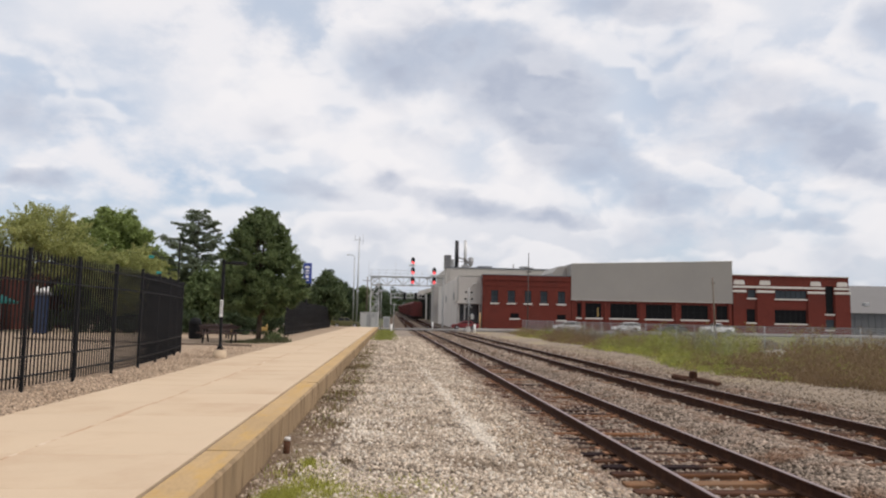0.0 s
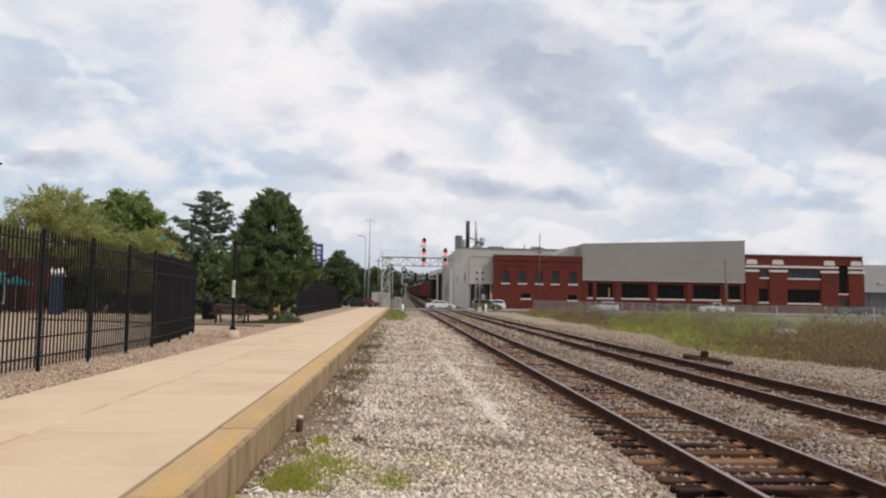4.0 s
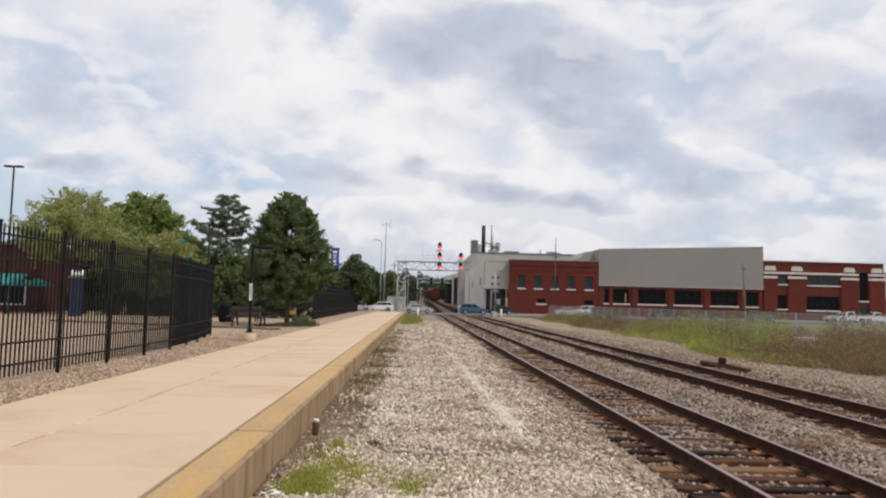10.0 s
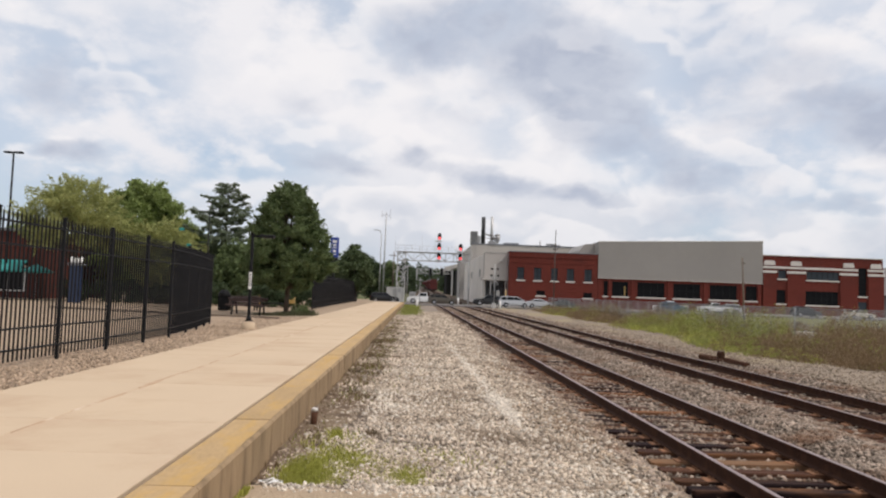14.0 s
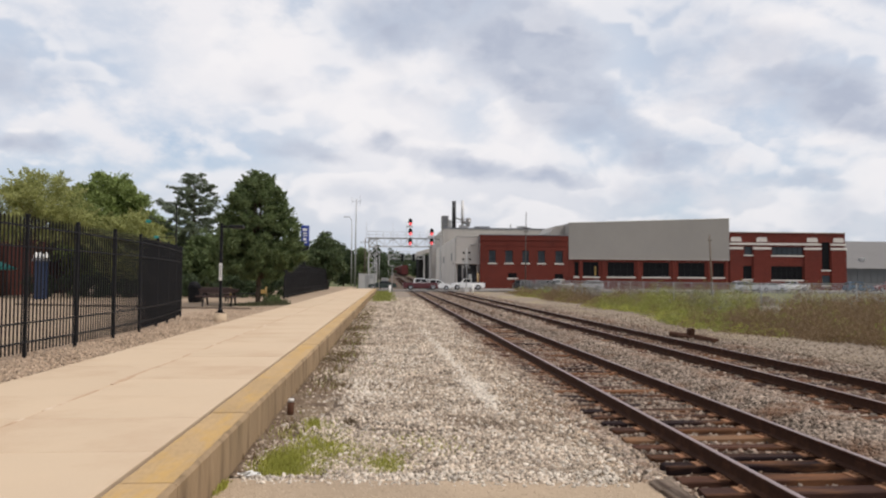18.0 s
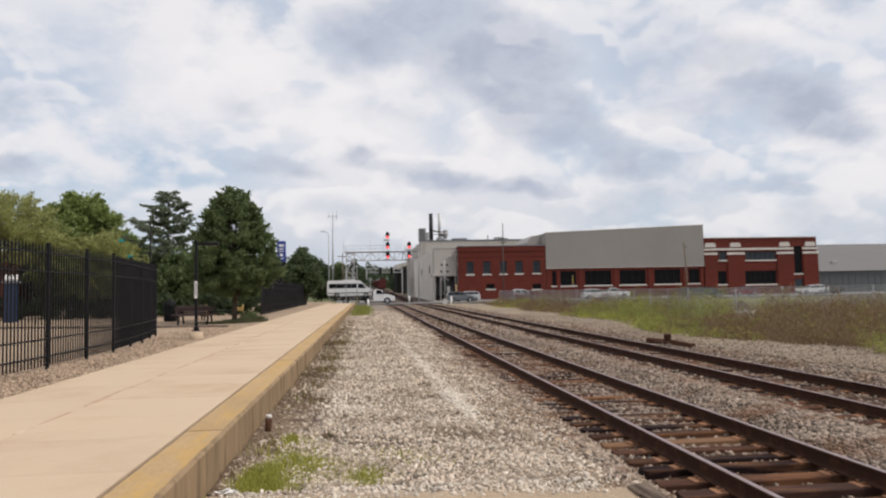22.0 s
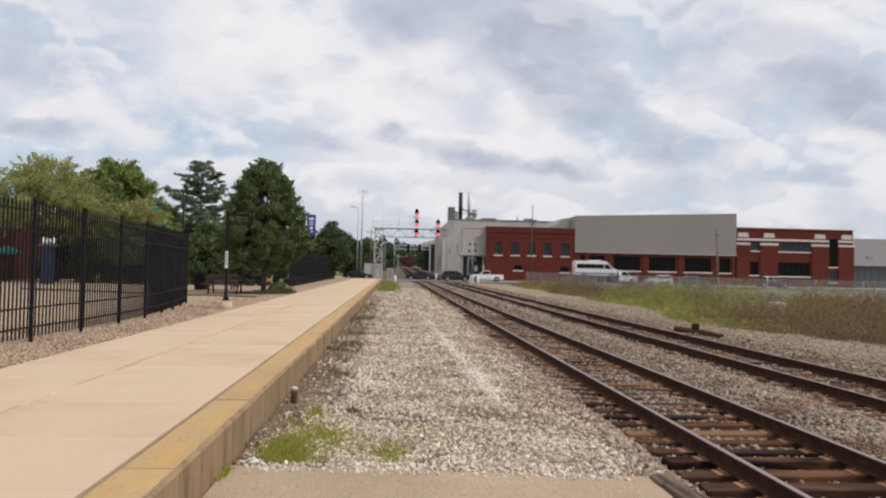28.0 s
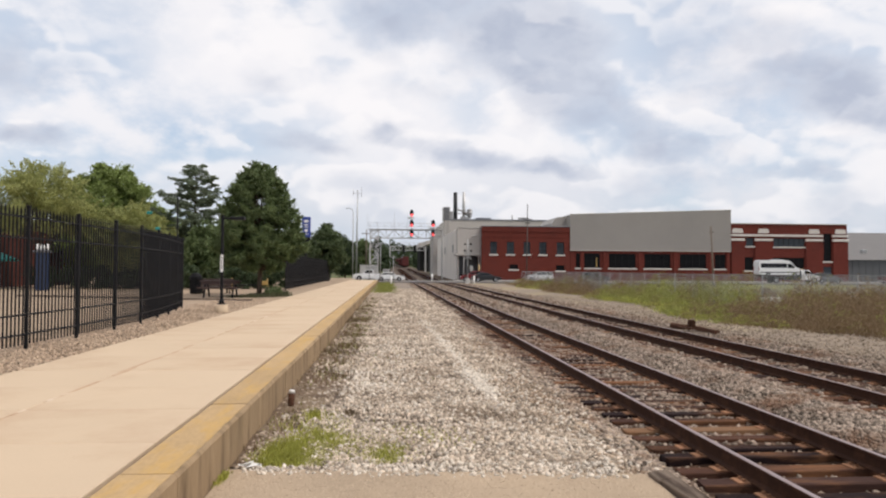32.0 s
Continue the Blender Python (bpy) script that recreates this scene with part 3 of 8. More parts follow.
def part(name, g, mat, parent=None, label="", at=None):
    """Links g (a G or a mesh) as one object, under a thing or a part."""
    ob = new(name, g.mesh(name, mat) if isinstance(g, G) else g)
    if parent is not None:
        ob.parent = parent
    if at is not None:
        ob.matrix_basis = at if isinstance(at, Matrix) else Matrix.Translation(at)
    return tagged(ob, label)


def thing(name, loc=(0, 0, 0), label="", category="", group="", kind="", turn=0.0):
    ob = new(name)
    ob.empty_display_size = 0.3
    ob.matrix_basis = pose(*loc, 0, 0, turn)
    return tagged(ob, label, category, group, kind)


def soup(name, verts, faces_n, mat, parent=None, label="", category="", kind="stuff"):
    """Many small loose polygons of faces_n corners each, from an array of vertices."""
    k = len(verts) // faces_n
    m = bpy.data.meshes.new(name)
    m.vertices.add(len(verts))
    m.vertices.foreach_set("co", np.asarray(verts, np.float32).ravel())
    m.loops.add(len(verts))
    m.loops.foreach_set("vertex_index", np.arange(len(verts), dtype=np.int32))
    m.polygons.add(k)
    m.polygons.foreach_set("loop_start", np.arange(0, k * faces_n, faces_n, dtype=np.int32))
    m.materials.append(mat)
    m.update(calc_edges=True)
    ob = new(name, m)
    if parent is not None:
        ob.parent = parent
    return tagged(ob, label, category, "", kind)


def indexed(name, verts, faces, mat, label="", category="", kind="stuff", parent=None):
    """A mesh of triangles or quads from arrays."""
    m = bpy.data.meshes.new(name)
    faces = np.asarray(faces, np.int32)
    m.vertices.add(len(verts))
    m.vertices.foreach_set("co", np.asarray(verts, np.float32).ravel())
    m.loops.add(faces.size)
    m.loops.foreach_set("vertex_index", faces.ravel())
    m.polygons.add(len(faces))
    m.polygons.foreach_set("loop_start", np.arange(0, faces.size, faces.shape[1], dtype=np.int32))
    m.materials.append(mat)
    m.update(calc_edges=True)
    ob = new(name, m)
    if parent is not None:
        ob.parent = parent
    return tagged(ob, label, category, "", kind)


RNG = np.random.default_rng(7)

# ---- plan, in metres: the rail heads lie at height 0, the tracks run along y ----
TRACKS = (4.37, 8.485)
GAUGE = 1.505
TIE_TOP = -0.185
PLAT_EDGE, PLAT_TOP, PLAT_END = -1.617, 0.334, 109.0
ROAD_Y0, ROAD_Y1, ROAD_Z = 112.5, 131.0, -0.012
PARK_Z = 0.22


def grade(y):
    """The line climbs gently beyond the road."""
    return 0.0115 * np.clip(np.asarray(y, float) - 140.0, 0, None)


def bed_height(x, y):
    """Height of the ballast bed across the tracks."""
    z = np.full_like(x, -0.115)
    for i, c in enumerate(TRACKS):
        d = np.abs(x - c)
        low = -0.28 if i == 0 else -0.235
        low = low + (0.065, 0.028)[i] * np.clip((y - 6.5) / 5, 0, 1)
        z = np.where(d < 1.9, np.minimum(z, low + (-0.115 - low) * np.clip((d - 1.28) / 0.62, 0, 1)), z)
    z = np.where(x > 10.6, -0.115 - 0.13 * np.clip((x - 10.6) / 1.6, 0, 1), z)
    z = z + 0.016 * np.sin(x * 2.1 + y * 0.7) * np.sin(y * 1.3 - x) + 0.012 * np.sin(y * 3.7 + x * 4.1)
    return z + grade(y)


def grid(name, xs, ys, height, mat, label, category="ground"):
    X, Y = np.meshgrid(xs, ys)
    Z = height(X, Y)
    n, k = len(ys), len(xs)
    idx = np.arange(n * k).reshape(n, k)
    q = np.stack([idx[:-1, :-1], idx[:-1, 1:], idx[1:, 1:], idx[1:, :-1]], -1).reshape(-1, 4)
    ob = indexed(name, np.stack([X, Y, Z], -1).reshape(-1, 3), q, mat, label, category, "structure")
    ob.data.polygons.foreach_set("use_smooth", np.ones(len(q), bool))
    return ob


def ground():
    g = G()
    g.face([(-2500, -300, -0.45), (2500, -300, -0.45), (2500, 140, -0.45), (-2500, 140, -0.45)])
    g.v += [(2500, 1000, 8.8), (-2500, 1000, 8.8), (2500, 4500, 8.8), (-2500, 4500, 8.8)]
    g.f += [(3, 2, 4, 5), (5, 4, 6, 7)]
    g.s += [False, False]
    tagged(part("ground", g, FAR_GROUND), "open ground reaching to the horizon", "ground", "", "structure")
    ys = np.concatenate([np.arange(-4, 30, 0.2), np.arange(30, ROAD_Y0 + 0.1, 0.75)])
    grid("ballast_bed", np.arange(-1.64, 13.4, 0.16), ys[ys < 34.6], bed_height, BALLAST_GAPS, "limestone ballast bed around two railway tracks, darkened like shaded gaps")
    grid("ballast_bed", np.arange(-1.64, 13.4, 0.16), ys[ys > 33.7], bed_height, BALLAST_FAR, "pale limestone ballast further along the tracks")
    grid("soil_strip", np.arange(-1.62, -0.2, 0.1), np.arange(7.7, 40, 0.2), lambda x, y: bed_height(x, y) + 0.011 + 0.008 * np.clip((15 - y) / 3, 0, 1) - 0.055 * np.clip((x + 1.15 - 0.25 * np.sin(y * 1.1) - 0.15 * np.sin(y * 2.9)) / 0.4, 0, 1),
         SOIL, "bare brown soil along the platform foot")
    for c in TRACKS:
        grid("fouled_bed", np.arange(c - 1.32, c + 1.33, 0.12), ys, lambda x, y: bed_height(x, y) + 0.006, FOULED, "dark oil-stained ballast between the rails")
    grid("far_ballast_bed", np.arange(-1.6, 13.4, 0.5), np.arange(ROAD_Y1, 960, 6.0), bed_height, BALLAST_GAPS, "ballast bed beyond the road crossing, in the same shaded-gap tone")

    def shoulder(x, y):
        return -0.15 + 0.03 * np.sin(x * 1.1 + y * 0.5) + 0.02 * np.sin(x * 3.1 - y * 1.7)
    grid("dirt_shoulder", np.arange(11.0, 20.1, 0.3), np.arange(-4, ROAD_Y0 - 0.2, 0.6), lambda x, y: shoulder(x, y) - 0.13 * np.clip(11.7 - x, 0, 1),
         DIRT, "bare gravelly dirt beside the outer track")
    grid("lot_ground", np.arange(19.0, 140, 1.5), np.arange(-4, ROAD_Y0 - 0.2, 1.5), lambda x, y: shoulder(x, y) + 0.02, LOT, "mown grass lot behind a chain-link fence")
    grid("park_ground", np.concatenate([np.arange(-70, -14, 2.0), np.arange(-14, -5.55, 0.3)]), np.concatenate([np.arange(-4, 40, 0.5), np.arange(40, 141, 2.0)]),
         lambda x, y: PARK_Z + 0.02 * np.sin(x * 1.7 + y) * np.sin(y * 0.9) + 0.0 * x, PEBBLE, "tan pea gravel beside the platform")
    grid("verge", np.arange(-5.6, -1.5, 0.8), np.arange(PLAT_END - 0.3, ROAD_Y0 + 0.3, 0.8), lambda x, y: -0.03 + 0 * x, PEBBLE, "gravel verge between platform and road")
    g = G()
    g.box(-400, 400, ROAD_Y0, ROAD_Y1, -0.4, ROAD_Z)
    tagged(part("road", g, ROAD), "grey asphalt road across the tracks", "road", "", "structure")
    g = G()
    for y in (122.9, 123.2):
        g.box(-400, 400, y - 0.06, y + 0.06, ROAD_Z, ROAD_Z + 0.004)
    ob = part("road_line", g, COPING)
    tagged(ob, "faded yellow double centre line on the road", "road marking", "", "structure")
    g = G()
    g.box(12.0, 120, 131.0, 135.6, -0.4, 0.05, 0.03)
    tagged(part("pavement", g, GREY_WALL), "concrete pavement in front of the brick building", "pavement", "", "structure")
    # tan asphalt path across the foreground, held by a timber
    g = G()
    xs, top = (-1.60, 2.53), -0.085
    edge = [(xs[0] + (xs[1] - xs[0]) * i / 24, 7.52 - 0.36 * i / 24 + 0.03 * math.sin(i * 2.3) + 0.02 * math.sin(i * 5.1)) for i in range(25)]
    g.prism([(xs[0], -4.0), (xs[1], -4.0)] + edge[::-1], "z", -0.4, top)
    tagged(part("crossing_path", g, ASPHALT), "worn tan asphalt crossing path with a ragged edge", "path", "", "structure")


ground()


def timber():
    g = G()
    for k in range(24):
        g.box(-0.095 + 0.01 * math.sin(k * 2.1), 0.095 + 0.012 * math.sin(k * 3.7), -3.6 + 0.3 * k, -3.297 + 0.3 * k, -0.12, 0.10 + 0.008 * math.sin(k * 1.3), 0.012)
    for v in range(len(g.v)):
        x, y, z = g.v[v]
        g.v[v] = (x + 0.012 * math.sin(y * 3 + z * 9), y, z + 0.012 * math.sin(y * 1.7 + x * 20))
    ob = part("edge_timber", g, EDGE_WOOD, None, "", pose(2.64, 3.50, -0.13))
    tagged(ob, "weathered dark cracked timber edging the asphalt path", "timber")


timber()


def worn_bar(profile, y0, y1, n, wear, rng):
    """A bar along y whose named profile corners are chipped by up to (x, z)."""
    g, k = G(), len(profile)
    for a in range(n + 1):
        for c, (x, z) in enumerate(profile):
            wx, wz = wear.get(c, (0.0, 0.0))
            bite = rng.random() ** 2
            g.v.append((x - wx * bite * (1 if c in (1, 2, 3) and x > profile[0][0] + 0.1 else -1), y0 + (y1 - y0) * a / n, z - wz * bite))
    for a in range(n):
        for c in range(k):
            d = (c + 1) % k
            g.f.append((a * k + c, a * k + d, (a + 1) * k + d, (a + 1) * k + c))
    g.f += [tuple(range(k)), tuple(n * k + c for c in reversed(range(k)))]
    g.s = [False] * len(g.f)
    return g


def platform():
    p = thing("platform", (0, 0, 0), "long low concrete railway platform with a faded yellow edge", "platform", "", "structure")
    g = G().box(-5.66, PLAT_EDGE - 0.06, -3.0, PLAT_END - 0.02, -0.4, PLAT_TOP - 0.16)
    part("platform_core", g, KERB, p)
    made = {}
    inner, mid, outer = -2.095, -4.02, -5.66
    y, i = -3.0 + 0.23, 0
    while y < PLAT_END - 0.2:
        ln = min(1.61, PLAT_END - y)
        for a, b in ((outer, mid), (mid, inner - 0.012)):
            key = (round(a, 2), round(ln, 2))
            if key not in made:
                s = G().box(a + 0.005, b - 0.005, 0.004, ln - 0.004, PLAT_TOP - 0.155, PLAT_TOP, 0.008)
                made[key] = s.mesh("slab", CONCRETE)
            part("slab", made[key], None, p, "", (0, y, 0.002 * math.sin(i * 2.7 + a)))
        y += 1.61
        i += 1
    g, rng = G(), random.Random(9)
    y = -2.9
    while y < PLAT_END - 1.0:
        ln = rng.uniform(0.3, 1.3)
        a, b = mid - rng.uniform(0.006, 0.05), mid + rng.uniform(0.006, 0.05)
        g.box(a, b, y, y + ln, PLAT_TOP - 0.05, PLAT_TOP + 0.0035)
        y += ln + 0.004 + max(0.0, rng.uniform(-1.0, 0.6))
    tagged(part("seam_filler", g, SEAM, p), "worn reddish filler along the middle joint", "", "", "stuff")
    rng = random.Random(21)
    copings = [worn_bar([(inner + 0.024, PLAT_TOP - 0.62), (PLAT_EDGE, PLAT_TOP - 0.62), (PLAT_EDGE, PLAT_TOP - 0.03), (PLAT_EDGE - 0.022, PLAT_TOP - 0.006), (inner + 0.032, PLAT_TOP - 0.006), (inner + 0.024, PLAT_TOP - 0.014)],
                        0.004, 2.946, 26, {2: (0.010, 0.010), 3: (0.012, 0.003)}, rng).mesh("coping", KERB) for _ in range(5)]
    strips = [worn_bar([(inner + 0.038, PLAT_TOP - 0.02), (PLAT_EDGE - 0.045, PLAT_TOP - 0.02), (PLAT_EDGE - 0.045, PLAT_TOP - 0.003), (inner + 0.038, PLAT_TOP - 0.003)],
                       0.010, 2.94, 30, {1: (0.014, 0.0), 2: (0.014, 0.0), 0: (0.012, 0.0), 3: (0.012, 0.0)}, rng).mesh("yellow_strip", COPING) for _ in range(5)]
    y, i = -3.0, 0
    while y < PLAT_END - 0.1:
        c = part("coping", copings[i % 5], None, p, "", (0.006 * math.sin(i * 3.1), y, 0.003 * math.sin(i * 1.9)))
        part("yellow_strip", strips[(i * 3) % 5], None, c, "faded yellow paint on the platform edge" if i == 0 else "")
        y += 2.95
        i += 1


def rail_mesh(y0, y1):
    g = G()
    prof = [(-0.07, -0.172), (0.07, -0.172), (0.07, -0.16), (0.012, -0.143), (0.009, -0.045), (0.036, -0.032), (0.0365, -0.006), (0.028, -0.001),
            (-0.028, -0.001), (-0.0365, -0.006), (-0.036, -0.032), (-0.009, -0.045), (-0.012, -0.143), (-0.07, -0.16)]
    g.prism(prof, "y", y0, y1)
    return g


def tracks():
    rng = random.Random(3)
    tie_meshes = []
    for k in range(6):
        g = G().box(-1.29, 1.29, -0.112, 0.112, -0.17, 0.0, 0.012)
        for v in range(len(g.v)):
            x, y, z = g.v[v]
            g.v[v] = (x + rng.uniform(-0.03, 0.03), y + rng.uniform(-0.012, 0.012), z + rng.uniform(-0.008, 0.004))
        tie_meshes.append(g.mesh("tie", TIE))
    plate = G().box(-0.19, 0.19, -0.095, 0.095, 0.0, 0.02, 0.006)
    for sx, sy in ((-0.11, -0.05), (0.11, 0.05), (-0.11, 0.05), (0.11, -0.05)):
        plate.box(sx - 0.016, sx + 0.016, sy - 0.012, sy + 0.012, 0.018, 0.045)
    plate = plate.mesh("tie_plate", PLATE)
    for ti, c in enumerate(TRACKS):
        t = thing("railway_track", (0, 0, 0), "rusty railway track on weathered wooden ties in ballast", "railway track", "tracks", "structure")
        for s in (-1, 1):
            x = c + s * GAUGE / 2
            r = part("rail", rail_mesh(-6, 140), RAIL, t, "rusty steel rail with a bright running surface", (x, 0, 0))
            part("rail_head", G().box(-0.029, 0.029, -6, 140, -0.0012, 0.0015), RAIL_TOP, r)
            far = pose(x, 140, 0, math.degrees(math.atan(0.0115)))
            r = part("rail", rail_mesh(0, 800), RAIL, t, "", far)
            part("rail_head", G().box(-0.029, 0.029, 0, 800, -0.0012, 0.0015), RAIL_TOP, r)
        n, y = 0, 2.2 + 0.2 * ti - 12 * 0.497
        while y < ROAD_Y0 - 0.3:
            z = TIE_TOP + rng.uniform(-0.012, 0.012)
            tie = part("tie", tie_meshes[rng.randrange(6)], None, t, "", pose(c + rng.uniform(-0.05, 0.05), y + rng.uniform(-0.03, 0.03), z, 0, 0, rng.uniform(-1.2, 1.2)))
            if y < (26 if ti == 0 else 14):
                for s in (-1, 1):
                    part("tie_plate", plate, None, tie, "", (s * GAUGE / 2 + c - tie.location.x, 0, -0.006))
            y += 0.497
            n += 1
        g = G()
        y = ROAD_Y1 + 0.3
        while y < 330:
            z = TIE_TOP + float(grade(y))
            g.box(c - 1.29, c + 1.29, y - 0.11, y + 0.11, z - 0.15, z)
            y += 0.5
        tagged(part("far_ties", g, TIE, t), "", "", "", "stuff")
        # concrete panels in the road between the rails
    for c in TRACKS:
        for a, b in ((c - 0.64, c + 0.64), (c - 1.35, c - 0.85), (c + 0.85, c + 1.35)):
            y = ROAD_Y0 + 0.4
            g = G()
            while y < ROAD_Y1 - 2.4:
                g.box(a, b, y, y + 2.4, -0.3, 0.0, 0.01)
                y += 2.45
            tagged(part("crossing_panel", g, ROAD), "concrete crossing panels between the rails", "crossing panel", "crossing panels", "structure")


def stones(name, count, x0, x1, y0, y1, size, mat, label, density=None, height=bed_height, sink=0.35):
    """Angular crushed stones lying on the bed, thicker towards the camera's end of the stretch."""
    u = RNG.random(count)
    y = y0 * (y1 / y0) ** u if y0 > 0 else y0 + (y1 - y0) * u
    x = x0 + (x1 - x0) * RNG.random(count)
    if density is not None:
        keep = RNG.random(count) < density(x, y)
        x, y = x[keep], y[keep]
    k = len(x)
    s = size * (0.55 + 0.9 * RNG.random(k) ** 1.6)
    base = np.array([(-1, -1, -1), (1, -1, -1), (1, 1, -1), (-1, 1, -1), (-1, -1, 1), (1, -1, 1), (1, 1, 1), (-1, 1, 1)], float) * 0.5
    pts = base[None] * (1 + 0.75 * (RNG.random((k, 8, 3)) - 0.5))
    pts = pts * s[:, None, None] * (np.array([1.0, 0.8, 0.62])[None, None] * (0.8 + 0.4 * RNG.random((k, 1, 3))))
    q = RNG.normal(size=(k, 4))
    q /= np.linalg.norm(q, axis=1)[:, None]
    w, a, b, c = q.T
    R = np.stack([np.stack([1 - 2 * (b * b + c * c), 2 * (a * b - c * w), 2 * (a * c + b * w)], -1),
                  np.stack([2 * (a * b + c * w), 1 - 2 * (a * a + c * c), 2 * (b * c - a * w)], -1),
                  np.stack([2 * (a * c - b * w), 2 * (b * c + a * w), 1 - 2 * (a * a + b * b)], -1)], 1)
    pts = np.einsum("kij,knj->kni", R, pts)
    pts += np.stack([x, y, height(x, y) + s * (0.5 - sink) * 0.6], -1)[:, None]
    f = np.array([(0, 3, 2, 1), (4, 5, 6, 7), (0, 1, 5, 4), (1, 2, 6, 5), (2, 3, 7, 6), (3, 0, 4, 7)])
    faces = (f[None] + 8 * np.arange(k)[:, None, None]).reshape(-1, 4)
    return indexed(name, pts.reshape(-1, 3), faces, mat, label, "ballast", "stuff")


def near_density(x, y):
    d = np.ones_like(x)
    for i, c in enumerate(TRACKS):
        inside = np.abs(x - c) < 1.32
        on_tie = np.abs(((y - 2.2 - 0.2 * i) / 0.497 + 0.5) % 1.0 - 0.5) < 0.25
        thin = (0.04 + 0.8 * np.clip((y - 7.0) / 7, 0, 1)) if i == 0 else 0.3 + 0.3 * np.clip((y - 6.5) / 6, 0, 1)
        d = np.where(inside, np.where(on_tie, 0.05 + 0.22 * np.clip((y - 9) / 20, 0, 1), thin), d)
        d = np.where(np.abs(np.abs(x - c) - GAUGE / 2) < 0.10, 0.0, d)
    d = np.where((x < 2.55) & (y < 7.46 - 0.09 * (x + 1.6)), 0.0, d)
    d = np.where((x > 2.4) & (x < 2.78) & (y < 7.14), 0.0, d)
    d = np.where((x >= 2.76) & (x < 3.08) & (y < 7.0), 0.12, d)
    d = np.where((x < -0.85 + 0.25 * np.sin(y * 1.1) + 0.15 * np.sin(y * 2.9)) & (y > 9.4) & (y < 40), d * 0.30, d)
    d = np.where((x > -0.5) & (x < 1.5) & (y > 9), d * (1 - 0.5 * np.clip(np.sin(y * 3.3 + 0.5 * np.sin(x * 3)) * 2.5 - 1.2, 0, 1)), d)
    return d


def grass(name, count, spots, blade, mat, label, z0=-0.13, wide=0.012, parent=None, category="grass", start=7.62):
    """Grass blades: spots are (x, y, spread x, spread y, share, height factor)."""
    out = []
    total = sum(s[4] for s in spots)
    for x, y, sx, sy, share, hf in spots:
        k = int(count * share / total)
        px, py = x + sx * RNG.normal(size=k) * 0.5, y + sy * RNG.normal(size=k) * 0.5
        h = blade * hf * (0.35 + 0.75 * RNG.random(k))
        a = RNG.random(k) * 2 * math.pi
        lean = 0.55 * h * RNG.random(k)
        b = RNG.random(k) * 2 * math.pi
        w = wide * (0.6 + 0.8 * RNG.random(k))
        dx, dy = np.cos(a) * w, np.sin(a) * w
        z = np.full(k, z0)
        keep = py > start
        px, py, h, b, lean, dx, dy, z = (q[keep] for q in (px, py, h, b, lean, dx, dy, z))
        p0 = np.stack([px - dx, py - dy, z], -1)
        p1 = np.stack([px + dx, py + dy, z], -1)
        mx, my = px + np.cos(b) * lean * 0.4, py + np.sin(b) * lean * 0.4
        p2 = np.stack([mx + dx * 0.7, my + dy * 0.7, z + h * 0.6], -1)
        p3 = np.stack([px + np.cos(b) * lean, py + np.sin(b) * lean, z + h], -1)
        p4 = np.stack([mx - dx * 0.7, my - dy * 0.7, z + h * 0.6], -1)
        out.append(np.stack([p0, p1, p2, p3, p4], 1).reshape(-1, 3))
    return soup(name, np.concatenate(out), 5, mat, parent, label, category)


def weeds(name, clumps, area, tall, mat, label, keep, per=46, leaf=0.06, z0=-0.15):
    """Rank weeds in soft clumps: many small upright leaves about each clump's middle."""
    x0, x1, y0, y1 = area
    y = y0 * (y1 / y0) ** RNG.random(clumps)
    x = x0 + (x1 - x0) * RNG.random(clumps) ** 1.25
    k = RNG.random(clumps) < keep(x, y)
    x, y = x[k], y[k]
    n = len(x)
    big = 1 + 0.9 * (y - y0) / (y1 - y0)
    h = tall(x, y) * (0.4 + 0.75 * RNG.random(n))
    r = (0.16 + 0.22 * RNG.random(n)) * big
    f = RNG.random((n, per)) ** 0.8
    a = RNG.random((n, per)) * 2 * math.pi
    rr = r[:, None] * np.sqrt(RNG.random((n, per))) * (0.5 + 0.9 * np.sin(math.pi * np.clip(f, 0, 0.93)))
    p = np.stack([x[:, None] + rr * np.cos(a), y[:, None] + rr * np.sin(a), z0 + h[:, None] * f], -1).reshape(-1, 3)
    m = len(p)
    s = (leaf * np.repeat(big, per) * (0.5 + RNG.random(m)))[:, None]
    up = RNG.normal(size=(m, 3)) * 0.55 + np.array([0, 0, 0.8])
    up /= np.linalg.norm(up, axis=1)[:, None]
    side = np.cross(up, RNG.normal(size=(m, 3)))
    side /= np.linalg.norm(side, axis=1)[:, None]
    q = np.stack([p - up * s, p + side * s * 0.17, p + up * s * 1.3, p - side * s * 0.17], 1).reshape(-1, 3)
    return soup(name, q, 4, mat, None, label, "weeds")


def leaves(centres, radius, per, size, squash=0.8):
    """Leaf quads in loose clumps about the centres."""
    k = len(centres)
    rad = np.broadcast_to(np.asarray(radius, float), (k,))
    d = RNG.normal(size=(k, per, 3))
    d /= np.linalg.norm(d, axis=2)[..., None]
    r = (0.35 + 0.65 * RNG.random((k, per))) * rad[:, None]
    p = (centres[:, None] + d * r[..., None] * np.array([1, 1, squash])).reshape(-1, 3)
    n = len(p)
    a = RNG.normal(size=(n, 3))
    a /= np.linalg.norm(a, axis=1)[:, None]
    b = np.cross(a, RNG.normal(size=(n, 3)))
    b /= np.linalg.norm(b, axis=1)[:, None]
    s = (size * (0.6 + 0.8 * RNG.random(n)))[:, None]
    c = np.cross(a, b) * s * 0.25
    return np.stack([p - a * s, p - b * s * 0.55 + c, p + a * s, p + b * s * 0.55 + c], 1).reshape(-1, 3)


